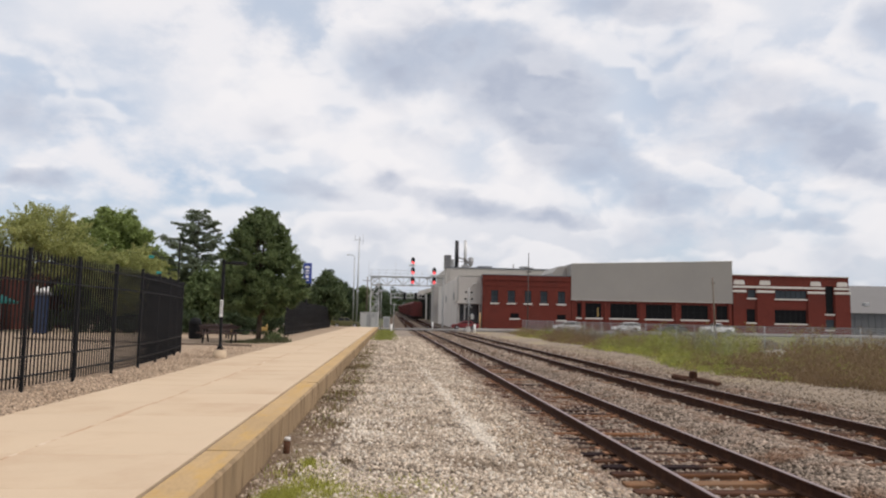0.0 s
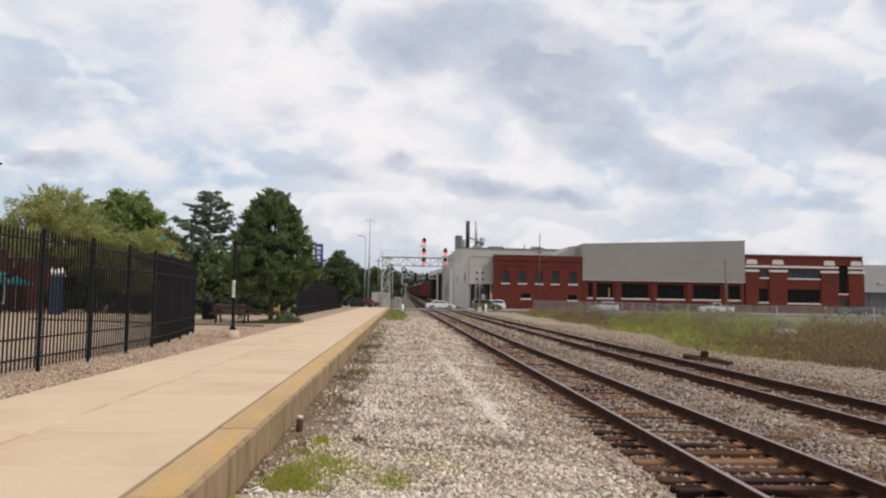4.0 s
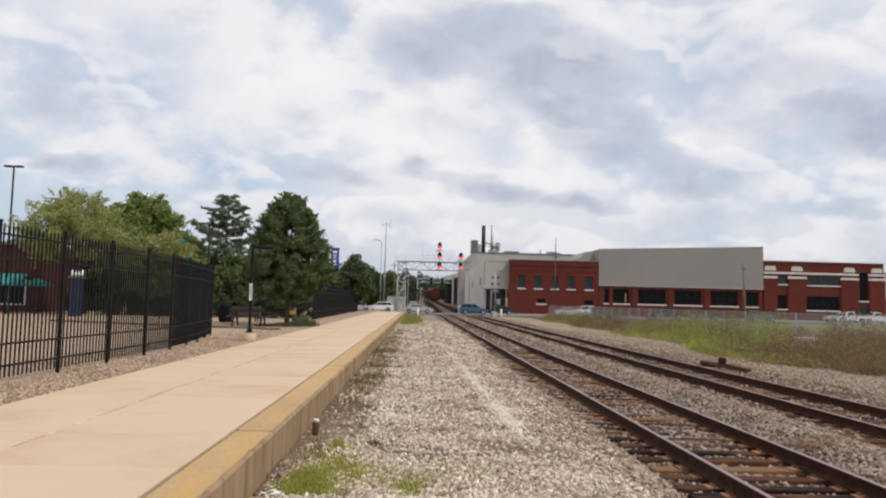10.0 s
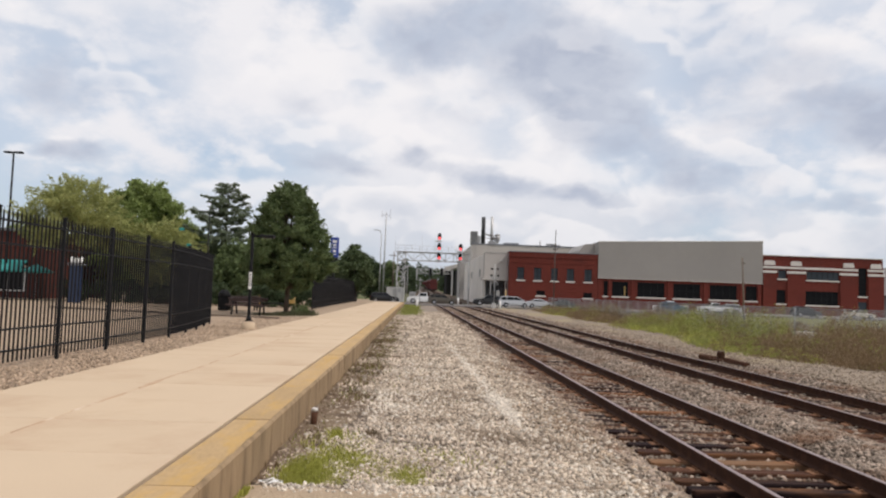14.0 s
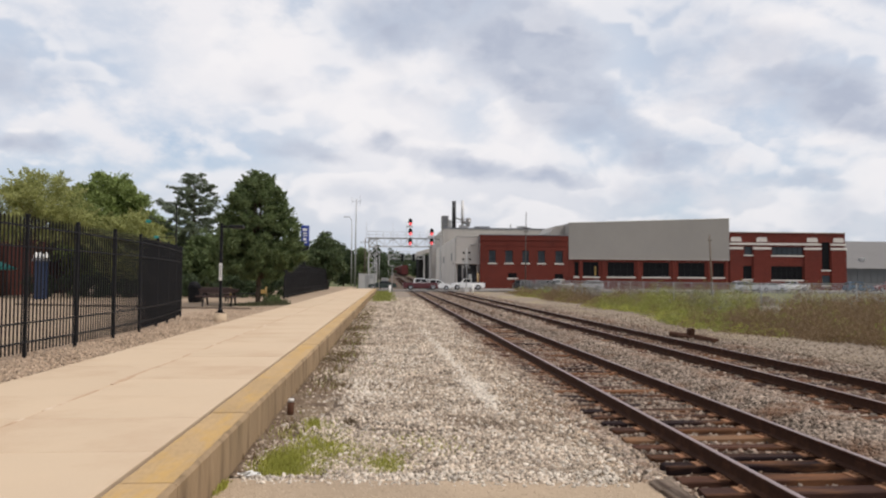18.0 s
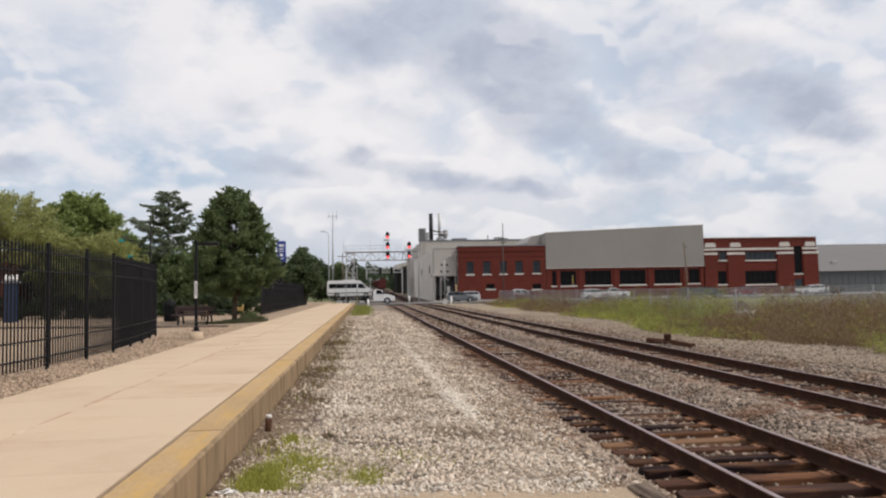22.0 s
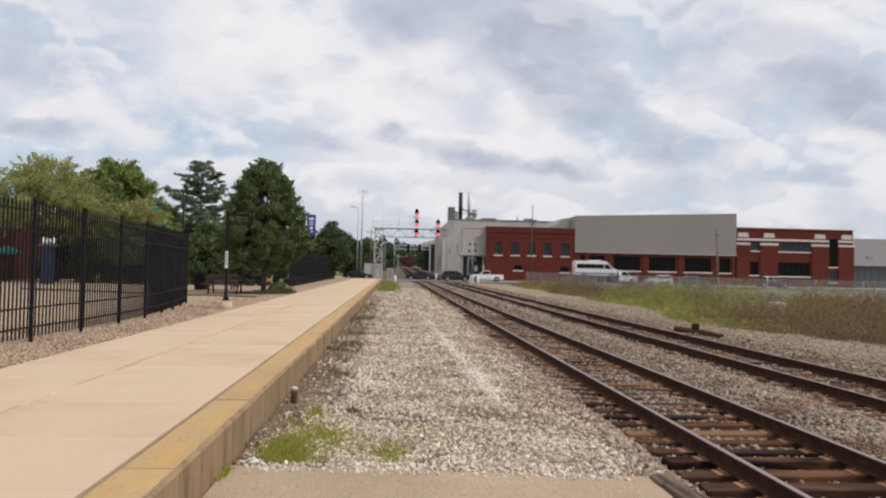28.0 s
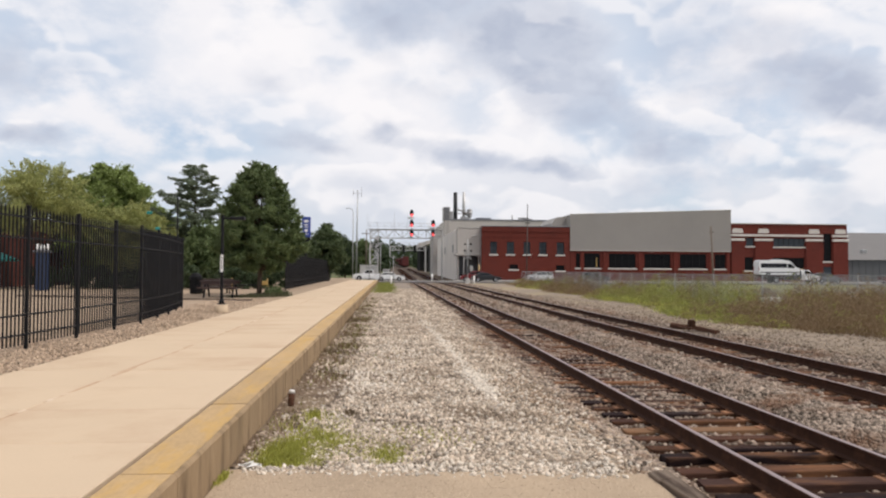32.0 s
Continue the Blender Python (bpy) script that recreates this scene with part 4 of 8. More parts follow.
def sprays(centres, ways, length, girth, per, size):
    """Leaf quads along short twigs that start at the centres and thin out towards their tips."""
    k = len(centres)
    t = RNG.random((k, per))
    off = RNG.normal(size=(k, per, 3)) * girth * (1.0 - 0.75 * t)[..., None]
    p = (centres[:, None] + ways[:, None] * (length[:, None] * t)[..., None] + off).reshape(-1, 3)
    n = len(p)
    a = np.repeat(ways, per, axis=0) * 0.6 + RNG.normal(size=(n, 3)) * 0.6
    a /= np.linalg.norm(a, axis=1)[:, None]
    b = np.cross(a, RNG.normal(size=(n, 3)))
    b /= np.linalg.norm(b, axis=1)[:, None]
    s = (size * (0.6 + 0.8 * RNG.random(n)))[:, None]
    c = np.cross(a, b) * s * 0.25
    return np.stack([p - a * s, p - b * s * 0.5 + c, p + a * s, p + b * s * 0.5 + c], 1).reshape(-1, 3)


def limbs(g, base, height, r, tips, rng):
    """A tapered, slightly bent trunk and limbs to the given tips."""
    p, k = Vector(base), 5
    prev = p.copy()
    for i in range(1, k + 1):
        q = p + Vector((rng.uniform(-1, 1) * 0.02 * height, rng.uniform(-1, 1) * 0.02 * height, height * i / k))
        g.tube(prev, q, r * (1 - 0.8 * (i - 1) / k), r * (1 - 0.8 * i / k), 9, caps=(i == 1))
        prev = q
    for t in tips:
        t = Vector(t)
        f = min(0.85, max(0.25, (t.z - p.z) / height * 0.65))
        s = p + Vector((0, 0, height * f))
        m = s.lerp(t, 0.5) + Vector((0, 0, 0.06 * (t - s).length))
        rr = r * 0.35 * (1 - 0.5 * f)
        g.tube(s, m, rr, rr * 0.6, 6, caps=False)
        g.tube(m, t, rr * 0.6, rr * 0.15, 5, caps=False)


def broadleaf(loc, height, bottom, envelope, mat, label, clumps=150, per=60, leaf=0.13, trunk_r=0.16, seed=1, clump_r=0.55, name="tree", twig=0.0, rise=0.8):
    """A broadleaf tree: envelope(f) gives the crown's radius at the height fraction f of the crown."""
    rng = random.Random(seed)
    t = thing(name, loc, label, "tree", "")
    cs = []
    while len(cs) < clumps:
        f = rng.random()
        R = envelope(f)
        if rng.random() > (R / 1.0) ** 1.2 / max(envelope(k / 20) for k in range(21)) ** 1.2:
            continue
        a = rng.random() * 2 * math.pi
        rr = R * math.sqrt(rng.uniform(0.12, 1.0)) * rng.uniform(0.90, 1.06)
        cs.append((rr * math.cos(a), rr * math.sin(a), bottom + f * (height - bottom)))
    cs = np.array(cs)
    g = G()
    limbs(g, (0, 0, -0.15), height * 0.86, trunk_r, [tuple(c) for c in cs[::6]], rng)
    part("trunk", g, BARK, t)
    rad = clump_r * (0.6 + 0.7 * RNG.random(len(cs)))
    quads = leaves(cs, rad, per, leaf)
    if twig:
        out = cs * np.array([1, 1, 0]) / (1e-3 + np.linalg.norm(cs[:, :2], axis=1))[:, None]
        ways = out * 0.7 + np.array([0, 0, rise]) + RNG.normal(size=cs.shape) * 0.35
        ways /= np.linalg.norm(ways, axis=1)[:, None]
        quads = np.concatenate([quads, sprays(cs, ways, twig * (0.6 + 0.8 * RNG.random(len(cs))), 0.16 * twig, int(per * 0.7), leaf)])
    crown = soup("crown", quads, 4, mat, t, "", "", "")
    return t, crown


def pine(loc, height, label, seed=2, spread=2.9):
    """A white pine: tiers of long, upswept, open boughs."""
    rng = random.Random(seed)
    t = thing("pine_tree", loc, label, "tree")
    g = G()
    g.tube((0, 0, -0.15), (0.1, 0, height * 0.5), 0.24, 0.14, 9)
    g.tube((0.1, 0, height * 0.5), (0.15, 0, height * 0.99), 0.14, 0.02, 7)
    cs, rs = [], []
    n = 84
    for i in range(n):
        f = ((i + rng.random()) / n) ** 0.95
        z = height * (0.16 + 0.81 * f)
        L = spread * (1.04 - f) ** 0.52 * rng.uniform(0.5, 1.15)
        a = i * 2.4 + rng.uniform(-0.5, 0.5)
        lift = rng.uniform(-0.02, 0.42)
        s0 = Vector((0.1 * f, 0, z))
        tip = Vector((math.cos(a) * L, math.sin(a) * L, z + L * lift))
        mid = s0.lerp(tip, 0.5) - Vector((0, 0, 0.07 * L))
        r = 0.05 * (1 - 0.6 * f)
        g.tube(s0, mid, r, r * 0.6, 5, caps=False)
        g.tube(mid, tip, r * 0.6, 0.01, 5, caps=False)
        m = max(3, int(L / 0.30))
        for j in range(1, m + 1):
            h = j / m
            if h < 0.25:
                continue
            q = s0.lerp(mid, h * 2) if h < 0.5 else mid.lerp(tip, h * 2 - 1)
            side = 0.22 * L * (1.1 - 0.7 * h)
            for s in (-1, 0, 1):
                if rng.random() < 0.2:
                    continue
                cs.append((q.x - math.sin(a) * s * side + rng.uniform(-0.15, 0.15), q.y + math.cos(a) * s * side + rng.uniform(-0.15, 0.15), q.z + rng.uniform(-0.05, 0.2)))
                rs.append(0.2 + 0.2 * rng.random())
    part("trunk", g, BARK, t)
    soup("crown", leaves(np.array(cs), np.array(rs), 30, 0.09, 0.4), 4, NEEDLE, t, "", "", "")
    return t

# ---- the park side ----
def picket_fence(posts, height, label, joined=False, z=PARK_Z, pitch=0.15):
    """Black steel picket fence through the given posts, with two rails above and two below."""
    f = thing("picket_fence", (0, 0, 0), label, "fence", "picket fences")
    pm = G().box(-0.034, 0.034, -0.034, 0.034, -0.1, height - 0.05, 0.006)
    pm.box(-0.042, 0.042, -0.042, 0.042, height - 0.05, height, 0.012)
    pm = pm.mesh("post", BLACK)
    km = G()
    km.box(-0.0132, 0.0132, -0.0132, 0.0132, 0.10, height - 0.12)
    km.face([(-0.0132, -0.0132, height - 0.12), (0.0132, -0.0132, height - 0.12), (0, 0, height - 0.02)])
    km.face([(0.0132, -0.0132, height - 0.12), (0.0132, 0.0132, height - 0.12), (0, 0, height - 0.02)])
    km.face([(0.0132, 0.0132, height - 0.12), (-0.0132, 0.0132, height - 0.12), (0, 0, height - 0.02)])
    km.face([(-0.0132, 0.0132, height - 0.12), (-0.0132, -0.0132, height - 0.12), (0, 0, height - 0.02)])
    pk = km.mesh("picket", BLACK)
    many = G()
    for i, (x, y) in enumerate(posts):
        part("post", pm, None, f, "", (x, y, z))
        if i + 1 == len(posts):
            break
        x2, y2 = posts[i + 1]
        d = math.hypot(x2 - x, y2 - y)
        for k, h in enumerate((0.105, 0.24, 0.77, 0.915)):
            g = G().bar((x, y, z + h * height), (x2, y2, z + h * height), 0.042, 0.036)
            part("rail", g, BLACK, f)
        n = int(round(d / pitch))
        for k in range(1, n):
            a, b = x + (x2 - x) * k / n, y + (y2 - y) * k / n
            if joined:
                many.box(a - 0.018, a + 0.018, b - 0.018, b + 0.018, z + 0.1, z + height - 0.04)
            else:
                part("picket", pk, None, f, "", pose(a, b, z, 0, 0, math.degrees(math.atan2(y2 - y, x2 - x))))
    if joined:
        tagged(part("picket_rest", many, BLACK, f), "", "", "", "stuff")
    return f


FENCE_Y = [8.8, 11.1, 13.45, 15.85, 18.15, 20.6, 22.85, 25.3, 27.5, 29.7, 31.7]
FENCE_X = [-7.62, -7.57, -7.52, -7.48, -7.41, -7.42, -7.47, -7.72, -8.00, -8.35, -8.68]
picket_fence(list(zip(FENCE_X, FENCE_Y)), 2.97, "tall black steel picket fence curving away along pea gravel")
picket_fence([(-8.0 - 0.012 * k * 2.4, 57.6 + 2.42 * k) for k in range(22)], 2.9, "black steel picket fence further along the platform", True)


def lamp_post():
    t = thing("platform_lamp", (-6.36, 28.6, PARK_Z), "black platform lamp post on a concrete footing", "lamp post")
    part("footing", G().tube((0, 0, -0.2), (0, 0, 0.30), 0.25, 0.24, 20), CONCRETE, t, "round concrete footing")
    g = G().box(-0.15, 0.15, -0.15, 0.15, 0.33, 0.36, 0.01).box(-0.05, 0.05, -0.05, 0.05, 0.34, 3.72, 0.01)
    g.tube((0, 0, 0.36), (0, 0, 0.52), 0.11, 0.075, 10)
    part("pole", g, BLACK, t)
    g = G().box(0.05, 0.52, -0.025, 0.025, 3.56, 3.63, 0.008)
    part("arm", g, BLACK, t)
    g = G().box(0.30, 0.84, -0.17, 0.17, 3.54, 3.66, 0.03)
    h = part("lamp_head", g, BLACK, t)
    part("lens", G().box(0.36, 0.78, -0.12, 0.12, 3.532, 3.542), GREY_GLASS, h)
    part("notice", G().box(-0.055, 0.055, -0.075, -0.062, 1.55, 2.2, 0.004), WHITE, t, "narrow white notice strapped to the pole")
    for i in range(6):
        part("notice_bar", G().box(-0.03, 0.03, -0.078, -0.075, 1.68 + 0.08 * i, 1.72 + 0.08 * i), BLUE_GREY, t)


def litter_bin():
    t = thing("litter_bin", (-12.65, 49.4, PARK_Z), "black steel litter bin with a domed lid", "litter bin")
    g = G()
    for k in range(24):
        a = 2 * math.pi * k / 24
        g.bar((0.36 * math.cos(a), 0.36 * math.sin(a), 0.05), (0.38 * math.cos(a), 0.38 * math.sin(a), 0.98), 0.05, 0.02)
    part("slats", g, BLACK, t)
    part("liner", G().tube((0, 0, 0.02), (0, 0, 0.95), 0.33, 0.34, 20), BLACK_MATT, t)
    g = G().tube((0, 0, 0.95), (0, 0, 1.05), 0.42, 0.42, 20)
    for a, b, r0, r1 in ((1.05, 1.22, 0.40, 0.34), (1.22, 1.34, 0.34, 0.2), (1.34, 1.38, 0.2, 0.05)):
        g.tube((0, 0, a), (0, 0, b), r0, r1, 20)
    part("lid", g, BLACK, t)


def picnic_table():
    t = thing("picnic_table", (-9.75, 43.6, PARK_Z), "dark brown slatted picnic table with two benches on gravel", "picnic table", "picnic tables")
    for k in range(5):
        part("table_slat", G().box(-1.1, 1.1, -0.46 + 0.185 * k, -0.29 + 0.185 * k, 0.92, 0.98, 0.012), TABLE_WOOD, t)
    for s in (-1, 1):
        part("bench", G().box(-1.1, 1.1, s * 0.86 - 0.16, s * 0.86 + 0.16, 0.54, 0.61, 0.012), TABLE_WOOD, t)
        part("apron", G().box(-1.02, 1.02, s * 0.40 - 0.02, s * 0.40 + 0.02, 0.78, 0.915), TABLE_WOOD, t)
    for x in (-0.8, 0.8):
        for s in (-1, 1):
            part("leg", G().bar((x, s * 0.2, 0.92), (x, s * 0.68, 0.0), 0.09, 0.07), BLACK, t)
        part("cross_bar", G().bar((x, -0.95, 0.5), (x, 0.95, 0.5), 0.08, 0.06), BLACK, t)
    return t


lamp_post()
litter_bin()
_t = picnic_table()
_u = copy_thing(_t, pose(-11.6, 50.5, PARK_Z, 0, 0, 20))


def blue_sign():
    t = thing("pylon_sign", (-9.45, 85, PARK_Z), "blue pylon sign on a dark pole above the trees", "sign")
    part("pole", G().tube((-0.1, 0.1, -0.2), (-0.1, 0.1, 5.4), 0.14, 0.12, 10), BLACK, t)
    b = part("cabinet", G().box(-0.52, 0.42, -0.12, 0.2, 5.3, 7.62, 0.03), BLUE_SIGN, t)
    g = G()
    for x, z, w, h in ((-0.05, 7.12, 0.5, 0.28), (-0.05, 6.72, 0.42, 0.16), (-0.05, 6.45, 0.5, 0.1), (-0.05, 6.05, 0.34, 0.3), (-0.05, 5.65, 0.46, 0.1)):
        g.box(x - w / 2, x + w / 2, -0.126, -0.118, z - h / 2, z + h / 2)
    part("lettering_bar", g, WHITE, b)
    part("lower_box", G().box(-0.55, 0.4, -0.1, 0.18, 4.3, 5.25, 0.03), BLACK_MATT, t)


def park_lamp():
    t = thing("car_park_lamp", (-32.7, 60, PARK_Z), "tall dark car park lamp with two flat heads", "street lamp")
    part("pole", G().tube((0, 0, -0.2), (0, 0, 11.75), 0.10, 0.07, 10), BLACK, t)
    for s in (-1, 1):
        h = part("lamp_head", G().box(min(s * 0.1, s * 0.72), max(s * 0.1, s * 0.72), -0.2, 0.2, 11.68, 11.82, 0.02), BLACK, t)
        part("lens", G().box(min(s * 0.2, s * 0.66), max(s * 0.2, s * 0.66), -0.15, 0.15, 11.672, 11.682), GREY_GLASS, h)


def kiosk():
    t = thing("blue_kiosk", (-25.0, 55.2, PARK_Z), "blue park kiosk with a pale domed top", "kiosk")
    b = part("body", G().box(-0.36, 0.36, -0.4, 0.4, 0.0, 2.75, 0.04), BLUE_BOX, t)
    part("panel", G().box(-0.3, 0.3, -0.412, -0.398, 0.5, 2.2, 0.01), BLUE_BOX, b)
    part("roof", G().box(-0.48, 0.48, -0.46, 0.46, 2.75, 2.9, 0.05), BLUE_GREY, t)
    g = G()
    for x in (-0.35, 0.0, 0.35):
        g.tube((x, 0, 2.95), (x, 0, 3.2), 0.19, 0.16, 10).tube((x, 0, 3.2), (x, 0, 3.38), 0.16, 0.05, 10)
    part("finial", g, WHITE, t)


def diner():
    """Low brick restaurant behind the fence, with teal awnings."""
    t = thing("brick_restaurant", (-36.6, 64, 0), "low brick restaurant with teal awnings behind the park", "building")
    part("wall", G().box(-24, 4.4, 0, 14, -0.3, 5.9, 0.02), SHADED_BRICK, t)
    part("roof", G().box(-24.2, 4.6, -0.2, 14.2, 5.9, 6.15, 0.03), BLUE_GREY, t)
    for i in range(6):
        x = -20 + 4.4 * i
        w = part("window", G().box(x - 1.3, x + 1.3, -0.05, 0.03, 0.9, 2.9, 0.01), GLASS, t)
        part("frame", G().box(x - 1.4, x + 1.4, -0.03, 0.02, 0.78, 3.02), WHITE, w)
        g = G().prism([(-1.2, 2.85), (-0.02, 3.45), (-0.02, 3.4), (-1.2, 2.78)], "x", x - 1.6, x + 1.6)
        part("awning", g, TEAL, t, "teal canvas awning")


def umbrella(x, y, k):
    t = thing("patio_umbrella", (x, y, PARK_Z), "teal canvas patio umbrella by the restaurant", "umbrella", "patio umbrellas")
    part("pole", G().tube((0, 0, 0), (0, 0, 2.75), 0.03, 0.025, 8), GALV, t)
    part("base_plate", G().tube((0, 0, 0), (0, 0, 0.06), 0.3, 0.28, 14), BLACK_MATT, t)
    g = G()
    for i in range(8):
        a, b = 2 * math.pi * i / 8, 2 * math.pi * (i + 1) / 8
        g.face([(0, 0, 2.85), (1.3 * math.cos(a), 1.3 * math.sin(a), 2.3), (1.3 * math.cos(b), 1.3 * math.sin(b), 2.3)])
        g.face([(1.3 * math.cos(a), 1.3 * math.sin(a), 2.3), (1.3 * math.cos(b), 1.3 * math.sin(b), 2.3), (1.28 * math.cos(b), 1.28 * math.sin(b), 2.15), (1.28 * math.cos(a), 1.28 * math.sin(a), 2.15)])
    part("canopy", g, TEAL, t)


def sign_pole():
    """Slim dark pole behind the fence with small teal and orange plates."""
    t = thing("sign_pole", (-16.3, 58.0, PARK_Z), "dark slim pole carrying small teal and orange plates", "sign pole")
    part("pole", G().tube((0, 0, -0.2), (0, 0, 7.3), 0.07, 0.05, 8), BLACK, t)
    part("arm", G().bar((-2.1, 0, 5.9), (0, 0, 5.9), 0.05, 0.05).bar((-1.5, 0, 4.7), (0, 0, 4.7), 0.05, 0.05), BLACK, t)
    part("plate", G().box(-2.3, -1.9, -0.05, 0.05, 5.8, 6.02, 0.02), TEAL, t, "small teal plate")
    part("plate", G().box(-1.65, -1.3, -0.05, 0.05, 4.62, 4.80, 0.02), TEAL, t, "small teal plate")
    part("plate", G().box(-1.6, -1.15, -0.05, 0.05, 4.15, 4.38, 0.02), ORANGE, t, "small orange plate")
    part("lamp_globe", G().tube((0.1, -0.12, 2.55), (0.1, -0.12, 2.85), 0.14, 0.14, 10), WHITE, t, "small white globe lamp")


def play_frame():
    """Low yellow play equipment seen beneath the trees."""
    t = thing("play_frame", (-10.6, 56.0, PARK_Z), "low yellow play equipment behind the trees", "play equipment")
    for x in (-1.9, -1.1, 0.9, 1.5):
        part("post", G().tube((x, 0, -0.1), (x, 0, 0.95), 0.05, 0.05, 8), YELLOW, t)
    for a, b in ((-1.9, -1.1), (0.9, 1.5)):
        part("panel", G().box(a + 0.05, b - 0.05, -0.04, 0.04, 0.45, 0.75, 0.03), YELLOW, t)
    part("rail", G().tube((-1.1, 0, 0.45), (0.9, 0, 0.45), 0.04, 0.04, 8), BLACK, t)


sign_pole()
play_frame()
blue_sign()
park_lamp()
kiosk()
diner()
for _x, _y in ((-31.4, 58.0), (-33.4, 59.5), (-30.6, 60.6)):
    umbrella(_x, _y, 0)


def bump_env(*pts):
    """A crown outline through (height fraction, radius) points."""
    def env(f):
        for (a, ra), (b, rb) in zip(pts, pts[1:]):
            if f <= b:
                return ra + (rb - ra) * (f - a) / (b - a)
        return pts[-1][1]
    return env


def left_trees():
    broadleaf((-7.85, 45.2, PARK_Z), 7.95, 1.6, bump_env((0, 1.4), (0.10, 2.35), (0.25, 2.75), (0.45, 2.4), (0.65, 2.0), (0.82, 1.45), (0.93, 0.85), (1, 0.25)), LEAF_DARK,
              "full dark green pear tree with an egg-shaped crown", 560, 120, 0.066, 0.17, 8, 0.38, "pear_tree", 0.42, 0.6)
    pine((-18.2, 70, PARK_Z), 11.3, "open white pine with long upswept boughs", 4, 4.9)
    broadleaf((-27.6, 75, PARK_Z), 11.9, 1.6, bump_env((0, 3.0), (0.2, 4.8), (0.5, 4.8), (0.75, 3.6), (0.92, 1.9), (1, 0.7)), LEAF_MID,
              "bright green maple behind the fence", 420, 110, 0.14, 0.28, 11, 0.95, "maple_tree", 0.8, 0.5)
    broadleaf((-22.9, 73, PARK_Z), 7.6, 1.5, bump_env((0, 1.8), (0.3, 3.2), (0.6, 2.6), (0.85, 1.3), (1, 0.3)), LEAF_MID,
              "rounded green tree behind the fence", 210, 100, 0.14, 0.2, 12, 0.9, "maple_tree", 0.8, 0.5)
    broadleaf((-27.4, 60, PARK_Z), 9.6, 4.4, bump_env((0, 3.2), (0.3, 4.2), (0.6, 3.6), (0.85, 2.2), (1, 0.5)), LEAF_LIGHT,
              "thin yellow-green locust tree behind the fence", 260, 80, 0.095, 0.17, 21, 0.8, "locust_tree", 1.2, 0.4)
    broadleaf((-21.0, 62, PARK_Z), 6.6, 1.6, bump_env((0, 1.8), (0.3, 2.9), (0.6, 2.6), (0.85, 1.5), (1, 0.4)), LEAF_LIGHT,
              "low yellow-green locust tree in the park", 240, 100, 0.10, 0.14, 22, 0.75, "locust_tree", 1.2, 0.4)
    broadleaf((-44, 84, PARK_Z), 7.8, 1.8, bump_env((0, 2.2), (0.3, 3.4), (0.6, 3.0), (0.85, 1.6), (1, 0.4)), LEAF_MID,
              "green tree at the back of the park", 130, 50, 0.17, 0.18, 23, 0.9, "locust_tree")
    broadleaf((-12.5, 74, PARK_Z), 6.4, 0.9, bump_env((0, 2.4), (0.3, 3.0), (0.6, 2.6), (0.85, 1.5), (1, 0.4)), LEAF_DARK,
              "dark green tree behind the pear tree", 130, 55, 0.17, 0.16, 25, 0.85, "park_tree")
    broadleaf((-16.0, 66, PARK_Z), 5.4, 0.8, bump_env((0, 2.0), (0.3, 2.6), (0.6, 2.3), (0.85, 1.4), (1, 0.4)), LEAF_DARK,
              "low dark green tree under the pine", 110, 55, 0.17, 0.14, 26, 0.8, "park_tree")
    broadleaf((-8.7, 105, PARK_Z), 7.9, 1.6, bump_env((0, 1.4), (0.3, 2.8), (0.6, 2.4), (0.85, 1.2), (1, 0.3)), LEAF_STREET,
              "dark green tree past the far fence", 170, 50, 0.2, 0.17, 31, 0.8, "street_tree")
    broadleaf((-12.2, 112, PARK_Z), 7.0, 0.8, bump_env((0, 2.4), (0.3, 3.4), (0.6, 2.8), (0.85, 1.5), (1, 0.3)), LEAF_STREET,
              "dark green tree past the far fence", 150, 50, 0.22, 0.17, 32, 0.9, "street_tree")
    broadleaf((-2.7, 176, 0.2), 9.3, 4.6, bump_env((0, 0.8), (0.3, 1.5), (0.6, 1.3), (0.85, 0.8), (1, 0.3)), LEAF_FAR,
              "small dark tree behind the signal gantry", 60, 42, 0.22, 0.16, 52, 0.55, "roadside_tree")
    for i, (x, y, h, r) in enumerate(((-9.5, 160, 9.4, 3.2), (-6.0, 168, 9.0, 2.6), (-13.5, 150, 9.0, 3.4), (-19, 155, 10, 3.6), (-4.8, 185, 8.6, 2.2), (-26, 150, 9.5, 4.0), (-34, 140, 9.0, 4.0))):
        broadleaf((x, y, -0.1), h, 0.8, bump_env((0, r * 0.6), (0.3, r), (0.6, r * 0.85), (0.85, r * 0.5), (1, 0.3)), (LEAF_FAR, LEAF_DARK)[i % 2],
                  "green tree beyond the road", 110, 42, 0.26, 0.18, 40 + i, 0.95, "roadside_tree")
    for i, (x, y, h, r) in enumerate(((-36, 96, 7.5, 4.0), (-30, 88, 7.0, 3.6), (-24.5, 90, 7.0, 3.6), (-19.5, 86, 6.0, 3.2), (-28.5, 80, 5.5, 3.0), (-14.5, 84, 6.0, 3.0))):
        broadleaf((x, y, PARK_Z), h, 0.4, bump_env((0, r * 0.8), (0.3, r), (0.6, r * 0.85), (0.85, r * 0.5), (1, 0.3)), LEAF_DARK,
                  "dark green tree at the back of the park", 130, 60, 0.2, 0.16, 80 + i, 0.9, "park_tree")
    broadleaf((-13.4, 67, PARK_Z), 6.6, 0.5, bump_env((0, 2.4), (0.3, 2.8), (0.6, 2.3), (0.85, 1.3), (1, 0.3)), LEAF_DARK,
              "dark green tree behind the picnic tables", 150, 60, 0.16, 0.16, 91, 0.8, "park_tree")
